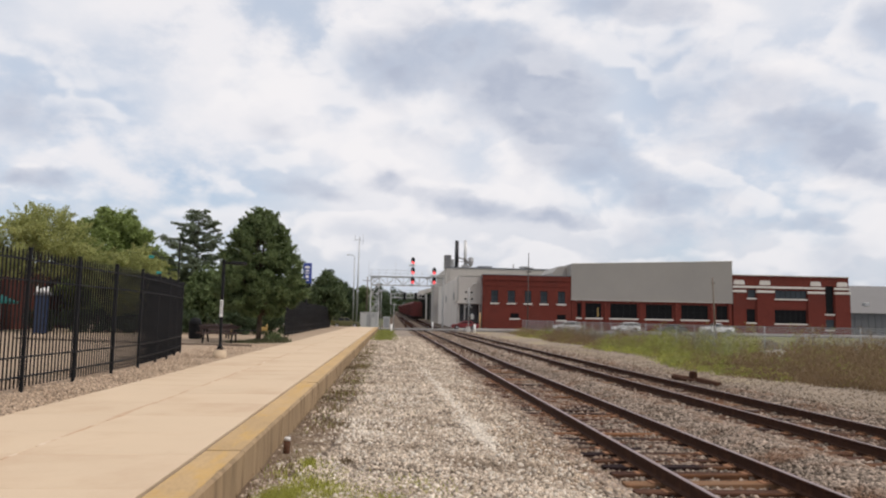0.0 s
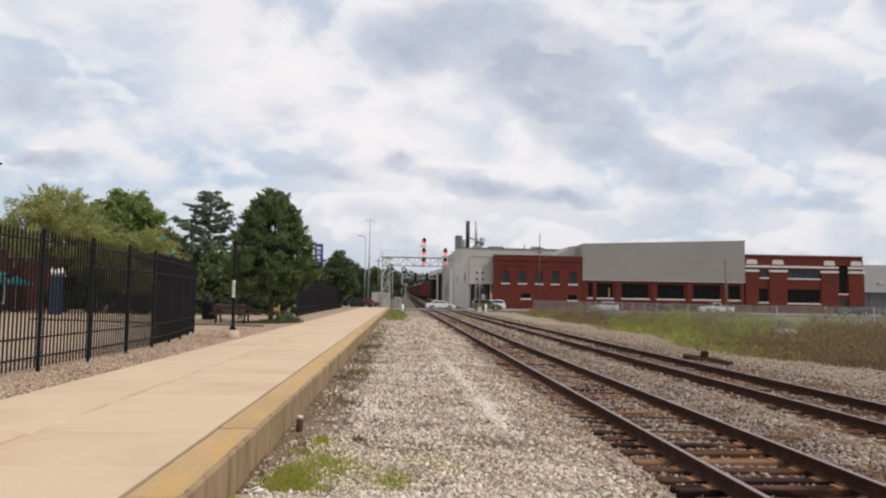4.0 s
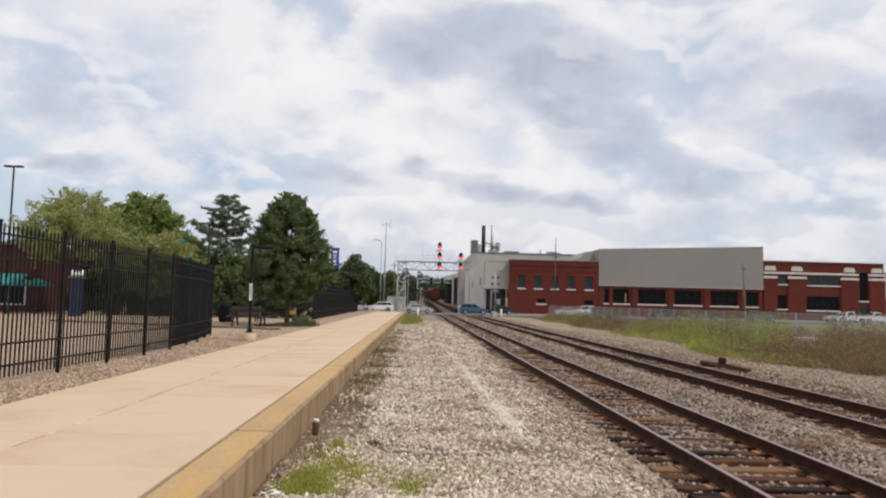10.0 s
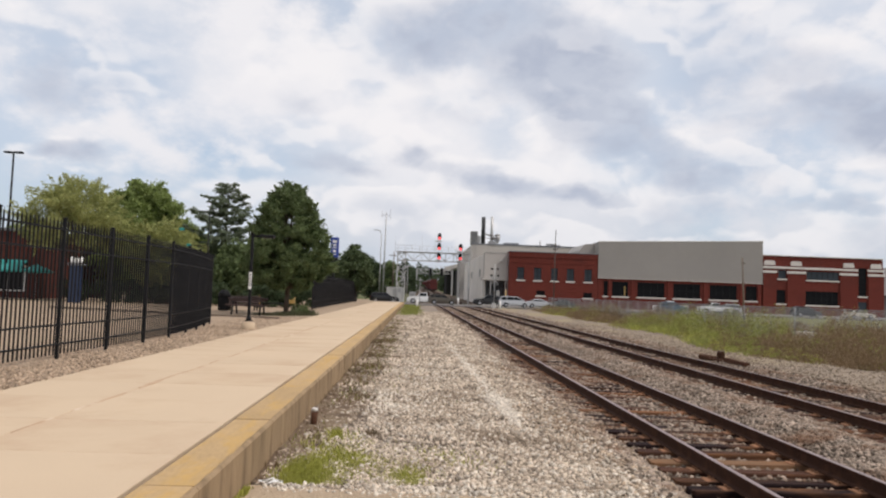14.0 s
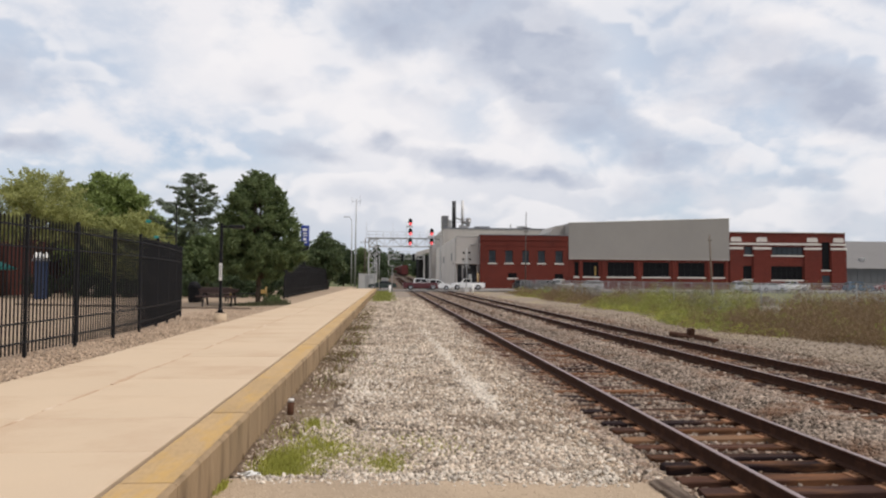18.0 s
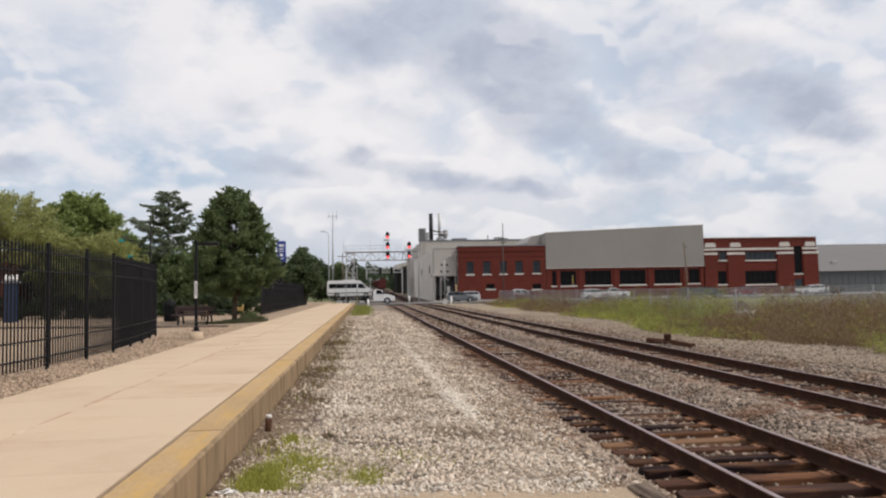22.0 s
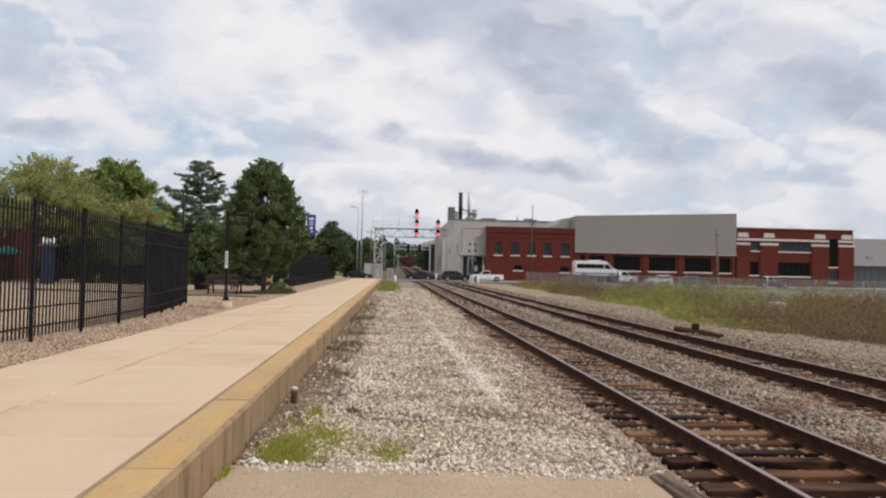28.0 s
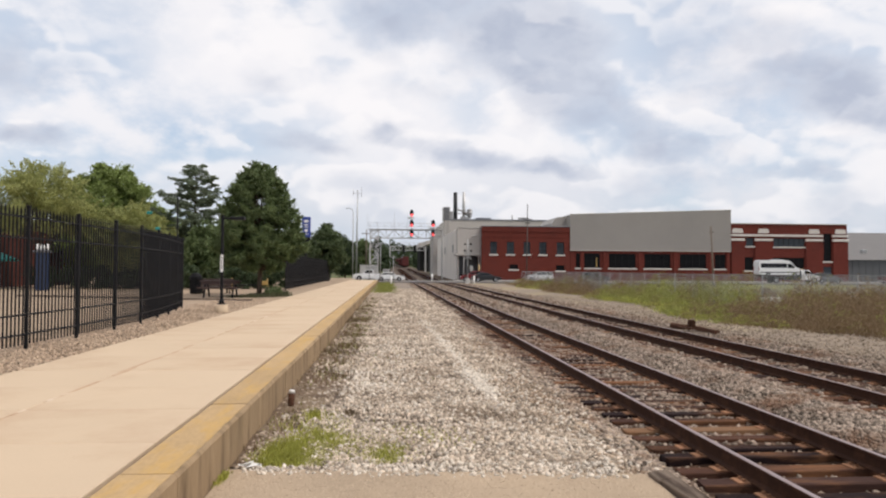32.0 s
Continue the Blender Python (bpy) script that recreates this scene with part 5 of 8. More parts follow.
    for i, (x0, x1, y) in enumerate(((-21.0, -15.2, 60.5), (-15.0, -8.6, 61.5), (-28.8, -21.2, 61.0))):
        t = thing("hedge", ((x0 + x1) / 2, y, PARK_Z), "dense dark green hedge along the back of the park", "hedge", "hedges")
        rng, w = random.Random(95 + i), (x1 - x0) / 2
        cs = np.array([(rng.uniform(-w, w), rng.uniform(-0.5, 0.5), rng.uniform(0.15, 1.7)) for _ in range(120)])
        soup("foliage", leaves(cs, 0.42, 60, 0.09), 4, LEAF_FAR, t, "", "", "")
        g = G()
        for k in range(9):
            g.tube((-w + 0.3 + k * (2 * w - 0.6) / 8, 0, -0.1), (-w + 0.3 + k * (2 * w - 0.6) / 8, 0, 1.3), 0.04, 0.02, 6)
        part("stems", g, BARK, t)
    # small shrub at the pear tree's foot
    t = thing("shrub", (-7.0, 45.0, PARK_Z), "small grey-green shrub beside the pear tree", "shrub")
    cs = np.array([(random.uniform(-0.5, 0.5), random.uniform(-0.4, 0.4), random.uniform(0.12, 0.5)) for _ in range(26)])
    soup("foliage", leaves(cs, 0.30, 60, 0.05), 4, LEAF_DARK, t, "", "", "")


left_trees()

# ---- the factory side ----
FY = 136.0


def wall_with_holes(name, x0, x1, z0, z1, y0, y1, holes, mat, parent, label=""):
    """An upright wall along x from y0 to y1 whose openings go right through, as one closed mesh."""
    xs = sorted({x0, x1, *[v for h in holes for v in h[:2]]})
    zs = sorted({z0, z1, *[v for h in holes for v in h[2:4]]})
    nx, nz = len(xs), len(zs)

    def solid(i, j):
        if not (0 <= i < nx - 1 and 0 <= j < nz - 1):
            return False
        a, c = (xs[i] + xs[i + 1]) / 2, (zs[j] + zs[j + 1]) / 2
        return not any(h[0] < a < h[1] and h[2] < c < h[3] for h in holes)

    g = G()
    g.v = [(x, y, z) for y in (y0, y1) for z in zs for x in xs]

    def at(i, j, k):
        return k * nx * nz + j * nx + i

    for i in range(nx - 1):
        for j in range(nz - 1):
            if not solid(i, j):
                continue
            g.f.append((at(i, j, 0), at(i + 1, j, 0), at(i + 1, j + 1, 0), at(i, j + 1, 0)))
            g.f.append((at(i, j, 1), at(i, j + 1, 1), at(i + 1, j + 1, 1), at(i + 1, j, 1)))
            for di, dj, a, b in ((-1, 0, (i, j), (i, j + 1)), (1, 0, (i + 1, j), (i + 1, j + 1)), (0, -1, (i, j), (i + 1, j)), (0, 1, (i, j + 1), (i + 1, j + 1))):
                if not solid(i + di, j + dj):
                    g.f.append((at(*a, 0), at(*b, 0), at(*b, 1), at(*a, 1)))
    g.s = [False] * len(g.f)
    used = sorted({k for f in g.f for k in f})
    back = {k: n for n, k in enumerate(used)}
    g.v, g.f = [g.v[k] for k in used], [tuple(back[k] for k in f) for f in g.f]
    return part(name, g, mat, parent, label)


def window_unit(parent, x0, x1, z0, z1, y, cols, rows, glass, frame_mat, sill=True, lit=None):
    w = part("window", G().box(x0, x1, y + 0.22, y + 0.25, z0, z1), glass, parent)
    g = G()
    b = 0.06
    for x in [x0 + (x1 - x0) * k / cols for k in range(cols + 1)]:
        g.box(max(x0, x - b / 2), min(x1, x + b / 2), y + 0.17, y + 0.23, z0, z1)
    for z in [z0 + (z1 - z0) * k / rows for k in range(rows + 1)]:
        g.box(x0, x1, y + 0.165, y + 0.225, max(z0, z - b / 2), min(z1, z + b / 2))
    part("window_frame", g, frame_mat, w)
    if sill:
        part("sill", G().box(x0 - 0.18, x1 + 0.18, y - 0.10, y + 0.2, z0 - 0.26, z0 - 0.003, 0.02), WHITE_STONE, w, "pale stone sill")
    return w


def brick_wing():
    """Two-storey brick wing at the crossing."""
    t = thing("brick_wing", (0, 0, 0), "red brick factory wing with tall windows and pale sills", "building")
    holes, x0 = [], 17.05
    ups = [(18.66, 19.95), (21.75, 23.15), (24.95, 26.2), (27.9, 29.25), (31.2, 32.6)]
    for a, b in ups:
        holes.append((a, b, 4.85, 7.15))
    base = [(22.3, 23.9, 2.05, 2.95), (31.05, 32.7, 1.85, 2.85)]
    holes += base
    wall_with_holes("wall", x0, 33.72, -0.2, 10.0, FY, FY + 0.45, holes, BRICK, t)
    part("side_wall", G().box(x0, x0 + 0.45, FY + 0.45, FY + 16, -0.2, 10.0), BRICK, t)
    # solid near-black block in place of the unlit room
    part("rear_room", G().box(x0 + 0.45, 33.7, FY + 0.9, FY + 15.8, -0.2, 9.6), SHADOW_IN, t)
    part("roof", G().box(x0 + 0.46, 33.7, FY + 0.46, FY + 16, 9.62, 9.75), ROOF, t)
    part("coping", G().box(x0 - 0.06, 33.7, FY - 0.06, FY + 0.5, 10.0, 10.14, 0.03), BLUE_GREY, t)
    part("cornice", G().box(x0 - 0.04, 33.7, FY - 0.09, FY - 0.002, 9.05, 9.25, 0.02), BRICK, t)
    part("band_course", G().box(x0 - 0.04, 33.7, FY - 0.05, FY - 0.002, 8.0, 8.1, 0.02), BRICK, t)
    for a, b in ups:
        w = window_unit(t, a, b, 4.85, 7.15, FY, 2, 3, GREY_GLASS, BLACK_MATT)
        part("lintel", G().box(a - 0.12, b + 0.12, FY - 0.03, FY - 0.002, 7.16, 7.42, 0.01), BRICK, w)
    for h in base:
        window_unit(t, *h, FY, 2, 1, GLASS, BLACK_MATT)
    for x in (22.4, 31.0):
        part("tie_rosette", G().tube((x, FY - 0.05, 8.6), (x, FY + 0.01, 8.6), 0.28, 0.3, 14), BRICK, t)
    part("downpipe", G().tube((x0 - 0.09, FY + 0.6, 0), (x0 - 0.09, FY + 0.6, 9.8), 0.07, 0.07, 8), GALV, t)
    part("guard_post", G().tube((x0 - 0.5, FY - 0.4, -0.1), (x0 - 0.5, FY - 0.4, 2.9), 0.13, 0.13, 10), COPING, t, "tall yellow guard post at the corner")


def clad_hall():
    """Long hall: grey ribbed cladding over a brick ground floor with wide windows."""
    t = thing("clad_hall", (0, 0, 0), "long factory hall with grey ribbed cladding above brick bays", "building")
    wins = [(34.85, 35.65), (36.45, 39.5), (41.2, 46.35), (48.0, 53.1), (54.85, 60.05), (61.65, 63.85)]
    holes = [(a, b, 2.4, 5.12) for a, b in wins]
    wall_with_holes("wall", 33.76, 64.7, -0.2, 6.1, FY + 0.12, FY + 0.6, holes, BRICK, t)
    for a, b in wins:
        w = window_unit(t, a, b, 2.4, 5.12, FY + 0.1, max(1, round((b - a) / 1.3)), 2, GLASS, BLACK_MATT)
    for x in (34.1, 36.05, 40.35, 47.15, 53.95, 60.85, 64.3):
        part("pier", G().box(x - 0.32, x + 0.32, FY - 0.05, FY + 0.115, -0.2, 5.72, 0.02), BRICK, t)
    part("plinth", G().box(33.76, 64.7, FY - 0.02, FY + 0.115, -0.2, 1.3, 0.02), BRICK, t)
    part("window_notice", G().box(38.74, 39.0, FY + 0.29, FY + 0.31, 2.6, 4.3), YELLOW, t, "narrow yellow notice in a window")
    # block coloured as the shade behind the bays
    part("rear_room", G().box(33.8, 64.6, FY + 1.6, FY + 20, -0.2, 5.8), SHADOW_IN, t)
    # cladding: a tall panel wall with standing ribs, its top rising gently along the hall
    z0, za, zb = 5.72, 12.35, 13.55
    g = G().prism([(33.72, z0), (64.8, z0), (64.8, zb), (33.72, za)], "y", FY - 0.1, FY + 0.1)
    c = part("cladding", g, GREY_METAL, t, "grey ribbed metal cladding")
    g = G()
    n = 100
    for k in range(n):
        x = 33.85 + (64.65 - 33.85) * k / (n - 1)
        zt = za + (zb - za) * (x - 33.72) / (64.8 - 33.72)
        g.box(x - 0.03, x + 0.03, FY - 0.135, FY - 0.098, z0 + 0.05, zt - 0.02)
    tagged(part("ribs", g, GREY_METAL, c), "", "", "", "stuff")
    g = G().prism([(33.68, za), (64.86, zb), (64.86, zb + 0.14), (33.68, za + 0.14)], "y", FY - 0.16, FY + 0.2)
    part("cap_flashing", g, WHITE_STONE, t, "pale metal flashing along the top")
    part("drip_edge", G().box(33.7, 64.84, FY - 0.15, FY + 0.1, z0 - 0.09, z0 - 0.003), WHITE_STONE, t)
    part("end_cladding", G().box(33.72, 33.92, FY + 0.1, FY + 20, z0, 12.2), GREY_METAL, t)
    part("end_cladding", G().box(64.62, 64.8, FY + 0.1, FY + 20, z0, zb - 0.3), GREY_METAL, t)
    g = G().prism([(FY + 0.1, 12.4), (FY + 20, 12.4), (FY + 20, 12.2), (FY + 0.1, 12.2)], "x", 33.8, 64.6)
    part("roof", g, ROOF, t)
    g = G().prism([(30.9, 10.9), (31.9, 12.05), (33.72, 12.25), (33.72, 9.9), (30.9, 9.9)], "y", FY + 3, FY + 15)
    part("link_roof", g, GREY_METAL, t)


def brick_end():
    """Brick office end with pale bands, pilasters and capitals."""
    t = thing("brick_office", (0, 0, 0), "red brick office block with pale stone bands and wide windows", "building")
    x0, x1, top = 64.85, 87.95, 11.0
    wins = [(67.55, 69.3, 2.1, 4.65, 1, 2), (73.1, 79.4, 2.0, 4.6, 6, 2), (67.85, 69.4, 6.75, 8.35, 1, 1), (73.3, 79.5, 6.7, 8.3, 6, 1), (83.25, 84.85, 3.95, 9.3, 1, 6),
            (83.2, 84.9, 1.0, 2.9, 1, 1)]
    wall_with_holes("wall", x0, x1, -0.2, top, FY + 0.1, FY + 0.55, [w[:4] for w in wins], BRICK, t)
    for i, w in enumerate(wins):
        # some panes get a greyer base colour that paints in reflected sky
        window_unit(t, *w[:4], FY + 0.08, w[4], w[5], (GLASS, GREY_GLASS)[i in (2, 3, 5)], BLACK_MATT, sill=True)
    for a, b in ((64.9, 67.4), (69.55, 72.95), (79.65, 82.95), (85.05, 88.1)):
        p = part("pilaster", G().box(a, b, FY - 0.12, FY + 0.098, -0.2, 7.75, 0.02), BRICK, t)
        part("capital", G().box(a - 0.1, b + 0.1, FY - 0.2, FY + 0.095, 7.76, 8.2, 0.03), WHITE_STONE, p, "pale stone capital")
        c = (a + b) / 2
        g = G().prism([(c - 1.05, 9.25), (c + 1.05, 9.25), (c + 1.05, 9.7), (c + 0.85, 10.1), (c - 0.85, 10.1), (c - 1.05, 9.7)], "y", FY - 0.1, FY + 0.095)
        part("medallion", g, WHITE_STONE, p, "pale stone block above the band")
    for a, b in ((64.9, 83.1), (84.95, 88.0)):
        part("stone_band", G().box(a, b, FY - 0.1, FY + 0.097, 8.62, 9.02, 0.02), WHITE_STONE, t, "pale stone band")
    part("coping", G().box(x0, x1 + 0.1, FY - 0.05, FY + 0.6, top, top + 0.16, 0.02), WHITE_STONE, t)
    part("side_wall", G().box(x1 - 0.45, x1 + 0.05, FY + 0.55, FY + 22, -0.2, top), BRICK, t)
    # block coloured as the shade inside the office
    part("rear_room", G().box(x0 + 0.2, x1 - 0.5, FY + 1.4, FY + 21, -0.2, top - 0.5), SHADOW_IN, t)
    part("roof", G().box(x0, x1 - 0.4, FY + 0.56, FY + 22, top - 0.45, top - 0.3), ROOF, t)


def far_shed():
    t = thing("metal_shed", (0, 0, 0), "grey metal warehouse beyond the brick office", "building")
    part("wall", G().box(90.5, 150, 150, 190, -0.3, 4.5), SHED_WALL, t)
    g = G().prism([(149.6, 4.5), (190, 12.5), (190, 4.5)], "x", 90.2, 150.3)
    part("roof", g, SHED_ROOF, t, "grey sloping metal roof")
    g = G()
    for k in range(40):
        g.box(90.6 + 1.5 * k, 90.66 + 1.5 * k, 149.93, 150.0, -0.3, 4.45)
    tagged(part("wall_ribs", g, SHED_WALL, t), "", "", "", "stuff")
    for x in (99.5, 106.3):
        part("roof_vent", G().box(x - 0.5, x + 0.5, 158, 159, 6.2, 7.0, 0.05), GALV, t)


def mill_block():
    """Pale concrete mill along the tracks, with a loading dock in front and rooftop plant behind."""
    t = thing("mill_block", (0, 0, 0), "pale painted concrete mill with a loading dock and rooftop plant", "building")
    y0, yb, k = 138.0, 196.0, 196 / 146

    def up(z):
        return 1.9 + (z - 1.9) * k

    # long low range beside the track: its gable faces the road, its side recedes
    # the side wall has a lighter base colour than the front wall
    part("side_wall", G().box(12.75, 13.3, y0 + 3.0, yb, -0.2, 9.75, 0.02), SIDE_PALE, t)
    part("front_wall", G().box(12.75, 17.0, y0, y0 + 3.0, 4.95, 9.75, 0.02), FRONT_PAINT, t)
    part("roof", G().box(13.3, 17.0, y0 + 3.0, yb, 9.4, 9.6), ROOF, t)
    part("parapet_cap", G().box(12.68, 17.0, y0 - 0.06, y0 + 0.3, 9.75, 9.88, 0.02), GREY_WALL, t)
    part("dock_slab", G().box(12.3, 17.0, y0 - 0.6, y0 + 3.0, 4.6, 4.94, 0.02), FRONT_PAINT, t)
    # back and floor take dark tones for the shade under the dock
    part("dock_back", G().box(13.3, 17.0, y0 + 4.5, y0 + 5.0, -0.2, 4.6), BLUE_GREY, t)
    part("dock_floor", G().box(13.35, 17.0, y0 + 0.2, y0 + 4.4, -0.2, 1.05, 0.02), SHADOW_IN, t)
    for x in (12.55, 13.9, 16.7):
        part("dock_column", G().box(x - 0.11, x + 0.11, y0 - 0.5, y0 - 0.28, -0.2, 4.6, 0.02), GREY_WALL, t)
    w = part("side_window", G().box(12.70, 12.752, y0 + 9, y0 + 10.8, 5.4, 6.9), GLASS, t)
    part("side_window", G().box(12.70, 12.752, y0 + 30, y0 + 32, 5.4, 6.9), GLASS, t)
    part("wall_lamp", G().box(15.5, 16.2, y0 - 0.3, y0 - 0.02, 8.2, 8.4, 0.02), SILVER, t)
    # tall block across the back
    x0 = 11.2 * k - 0.4
    part("main_block", G().box(x0, 60, yb + 0.3, yb + 40, -0.2, up(11.75), 0.03), PALE_WALL, t)
    part("parapet", G().box(x0 - 0.1, 60, yb + 0.2, yb + 0.8, up(11.75), up(11.75) + 0.35, 0.03), BLUE_GREY, t)
    part("low_annexe", G().box(11.5, x0, yb + 1.0, yb + 12, -0.2, 10.9, 0.03), GREY_WALL, t)
    part("wall_pilaster", G().box(x0 + 1.0, x0 + 1.6, yb + 0.1, yb + 0.29, 9.0, up(11.7), 0.02), PALE_WALL, t)
    zr = up(11.75)
    tw = part("plant_tower", G().box(10.5 * k + 0.2, 12.0 * k, yb + 1, yb + 4, zr, up(14.4), 0.04), GREY_METAL, t, "grey louvred plant tower")
    g = G()
    for i in range(9):
        g.box(10.6 * k + 0.2, 11.9 * k, yb + 0.9, yb + 0.99, zr + 0.5 + 0.36 * i, zr + 0.68 + 0.36 * i)
    part("louvre_bank", g, BLUE_GREY, tw)
    part("plant_annexe", G().box(12.0 * k, 12.6 * k, yb + 1.2, yb + 3, zr, up(13.6), 0.03), GALV, tw)
    part("chimney", G().tube((13.2 * k, yb + 3, zr - 0.2), (13.2 * k, yb + 3, up(17.5)), 0.56, 0.52, 18), STACK_BLACK, t, "black steel chimney stack")
    part("chimney", G().tube((15.0 * k, yb + 4, zr - 0.2), (15.0 * k, yb + 4, up(17.7)), 0.42, 0.38, 16), SILVER, t, "pale steel chimney stack")
    d = part("duct_run", G().tube((13.5 * k, yb + 3.5, up(14.2)), (15.0 * k, yb + 4, up(13.7)), 0.2, 0.2, 10), GALV, t, "galvanised roof duct")
    part("duct_elbow", G().tube((15.0 * k, yb + 3.5, up(13.5)), (16.5 * k, yb + 3.5, up(12.7)), 0.5, 0.45, 12), GALV, d)
    part("cyclone", G().tube((16.2 * k, yb + 3.5, up(12.3)), (16.2 * k, yb + 3.5, up(13.8)), 0.25, 0.75, 14).tube((16.2 * k, yb + 3.5, up(13.8)), (16.2 * k, yb + 3.5, up(14.2)), 0.75, 0.5, 14), GALV, t, "galvanised dust cyclone")
    part("fan_house", G().box(14.3 * k, 16.0 * k, yb + 2.5, yb + 4.5, zr, up(12.6), 0.04), GALV, t)
    part("catwalk", G().box(13.5 * k, 16.6 * k, yb + 2.2, yb + 2.5, up(13.2), up(13.27)).tube((13.5 * k, yb + 2.2, up(13.8)), (16.6 * k, yb + 2.2, up(13.8)), 0.05, 0.05, 6), RUST, t)
    part("roof_hatch", G().box(17.4 * k, 20.3 * k, yb + 1, yb + 5, zr, up(12.35), 0.04), BLUE_GREY, t)
    part("roof_pipe", G().tube((24.5 * k, yb + 0.6, zr), (24.5 * k, yb + 0.6, up(12.9)), 0.17, 0.17, 8), GALV, t)
    part("roof_unit", G().box(26.0 * k, 27.9 * k, yb + 1, yb + 3, zr, up(12.5), 0.04), GALV, t)
    # open shed over the siding
    ys = 272.0
    part("shed_roof", G().prism([(10.7, 10.0), (18.0, 12.4), (18.0, 13.6), (10.7, 11.6)], "y", ys, ys + 28), PALE_WALL, t, "pale lean-to shed roof over the siding")
    for x in (11.0, 14.6):
        for y in (ys + 0.4, ys + 14):
            part("shed_column", G().box(x - 0.22, x + 0.22, y, y + 0.5, 1.0, 10.8), STACK_BLACK, t)
    # near-black sheet for the shade beneath the shed roof
    part("shed_back", G().box(10.75, 18.0, ys + 2.0, ys + 2.5, 1.0, 10.2), SHADOW_IN, t)


brick_wing()
clad_hall()
brick_end()
far_shed()
mill_block()


def utility_pole(x, y, h, lean, label, mat, arms, r=0.13):
    t = thing("utility_pole", (x, y, -0.2), label, "utility pole", "utility poles")
    part("pole", G().tube((0, 0, 0), (lean, 0, h), r, r * 0.65, 10), mat, t)
    for z, w in arms:
        a = part("crossarm", G().box(lean * z / h - w / 2, lean * z / h + w / 2, -0.16, -0.05, z - 0.06, z + 0.06, 0.01), mat, t)
        for s in (-0.42, 0.42):
            part("insulator", G().tube((lean * z / h + s * w, -0.1, z + 0.06), (lean * z / h + s * w, -0.1, z + 0.2), 0.04, 0.03, 8), GREY_GLASS, a)
    return t


utility_pole(21.0, 112, 12.3, 0.12, "slim grey pole with small crossarms before the brick wing", POLE_GREY, ((9.9, 1.4), (9.3, 0.7)), 0.085)
utility_pole(42.9, 95, 8.1, -0.35, "short weathered wooden pole standing in the grass lot", OLD_WOOD, ((7.3, 0.5),), 0.13)


def chain_link(points, height, label):
    """Galvanised chain-link fence: posts, top rail and a woven mesh of crossing wires."""
    f = thing("chain_link_fence", (0, 0, 0), label, "fence", "chain-link fences")
    for (xa, ya), (xb, yb) in zip(points, points[1:]):
        L = math.hypot(xb - xa, yb - ya)
        n = max(1, round(L / 3.0))
        ux, uy = (xb - xa) / L, (yb - ya) / L
        for k in range(n + 1):
            x, y = xa + (xb - xa) * k / n, ya + (yb - ya) * k / n
            part("post", G().tube((x, y, -0.3), (x, y, -0.13 + height + 0.04), 0.03, 0.03, 8), CHAIN, f)
        part("top_rail", G().tube((xa, ya, -0.13 + height), (xb, yb, -0.13 + height), 0.022, 0.022, 6), CHAIN, f)
        s, w = 0.085, 0.0062
        out = []
        for sign in (1, -1):
            for i in range(-int(height / s), int(L / s) + 1):
                d0 = i * s
                lo, hi = max(0.0, -d0), min(height, L - d0)
                if hi <= lo:
                    continue
                a, b = d0 + lo, d0 + hi
                za, zb = (lo, hi) if sign > 0 else (height - lo, height - hi)
                pa = np.array([xa + ux * a, ya + uy * a, za - 0.13])
                pb = np.array([xa + ux * b, ya + uy * b, zb - 0.13])
                o = np.array([0.0, 0.0, w * 1.4])
                out += [pa - o, pb - o, pb + o, pa + o]
        tagged(soup("wire_mesh", np.array(out), 4, CHAIN, f, "", "", ""), "", "", "", "stuff")
    return f


chain_link([(19.2, 106), (18.5, 41.0), (78.0, 44.0)], 1.85, "weathered galvanised chain-link fence round a grass lot")

# ---- railway gear ----
def signal_head(parent, x, y, z):
    """Searchlight signal: an upright black oval with its lamp low in it."""
    oval = [(x + 0.40 * math.cos(2 * math.pi * k / 24), z + 0.42 + 0.72 * math.sin(2 * math.pi * k / 24)) for k in range(24)]
    h = part("signal_head", G().prism(oval, "y", y - 0.05, y), BLACK_MATT, parent, "black oval signal head with one red lamp")
    part("lamp_case", G().box(x - 0.2, x + 0.2, y, y + 0.4, z - 0.2, z + 0.6, 0.05), BLACK_MATT, h)
    part("hood", G().tube((x, y - 0.05, z + 0.06), (x, y - 0.5, z + 0.06), 0.30, 0.28, 14, caps=False), BLACK_MATT, h)
    part("lens", G().tube((x, y - 0.07, z + 0.02), (x, y - 0.12, z + 0.02), 0.29, 0.26, 16), RED_GLOW, h, "glowing red lens")


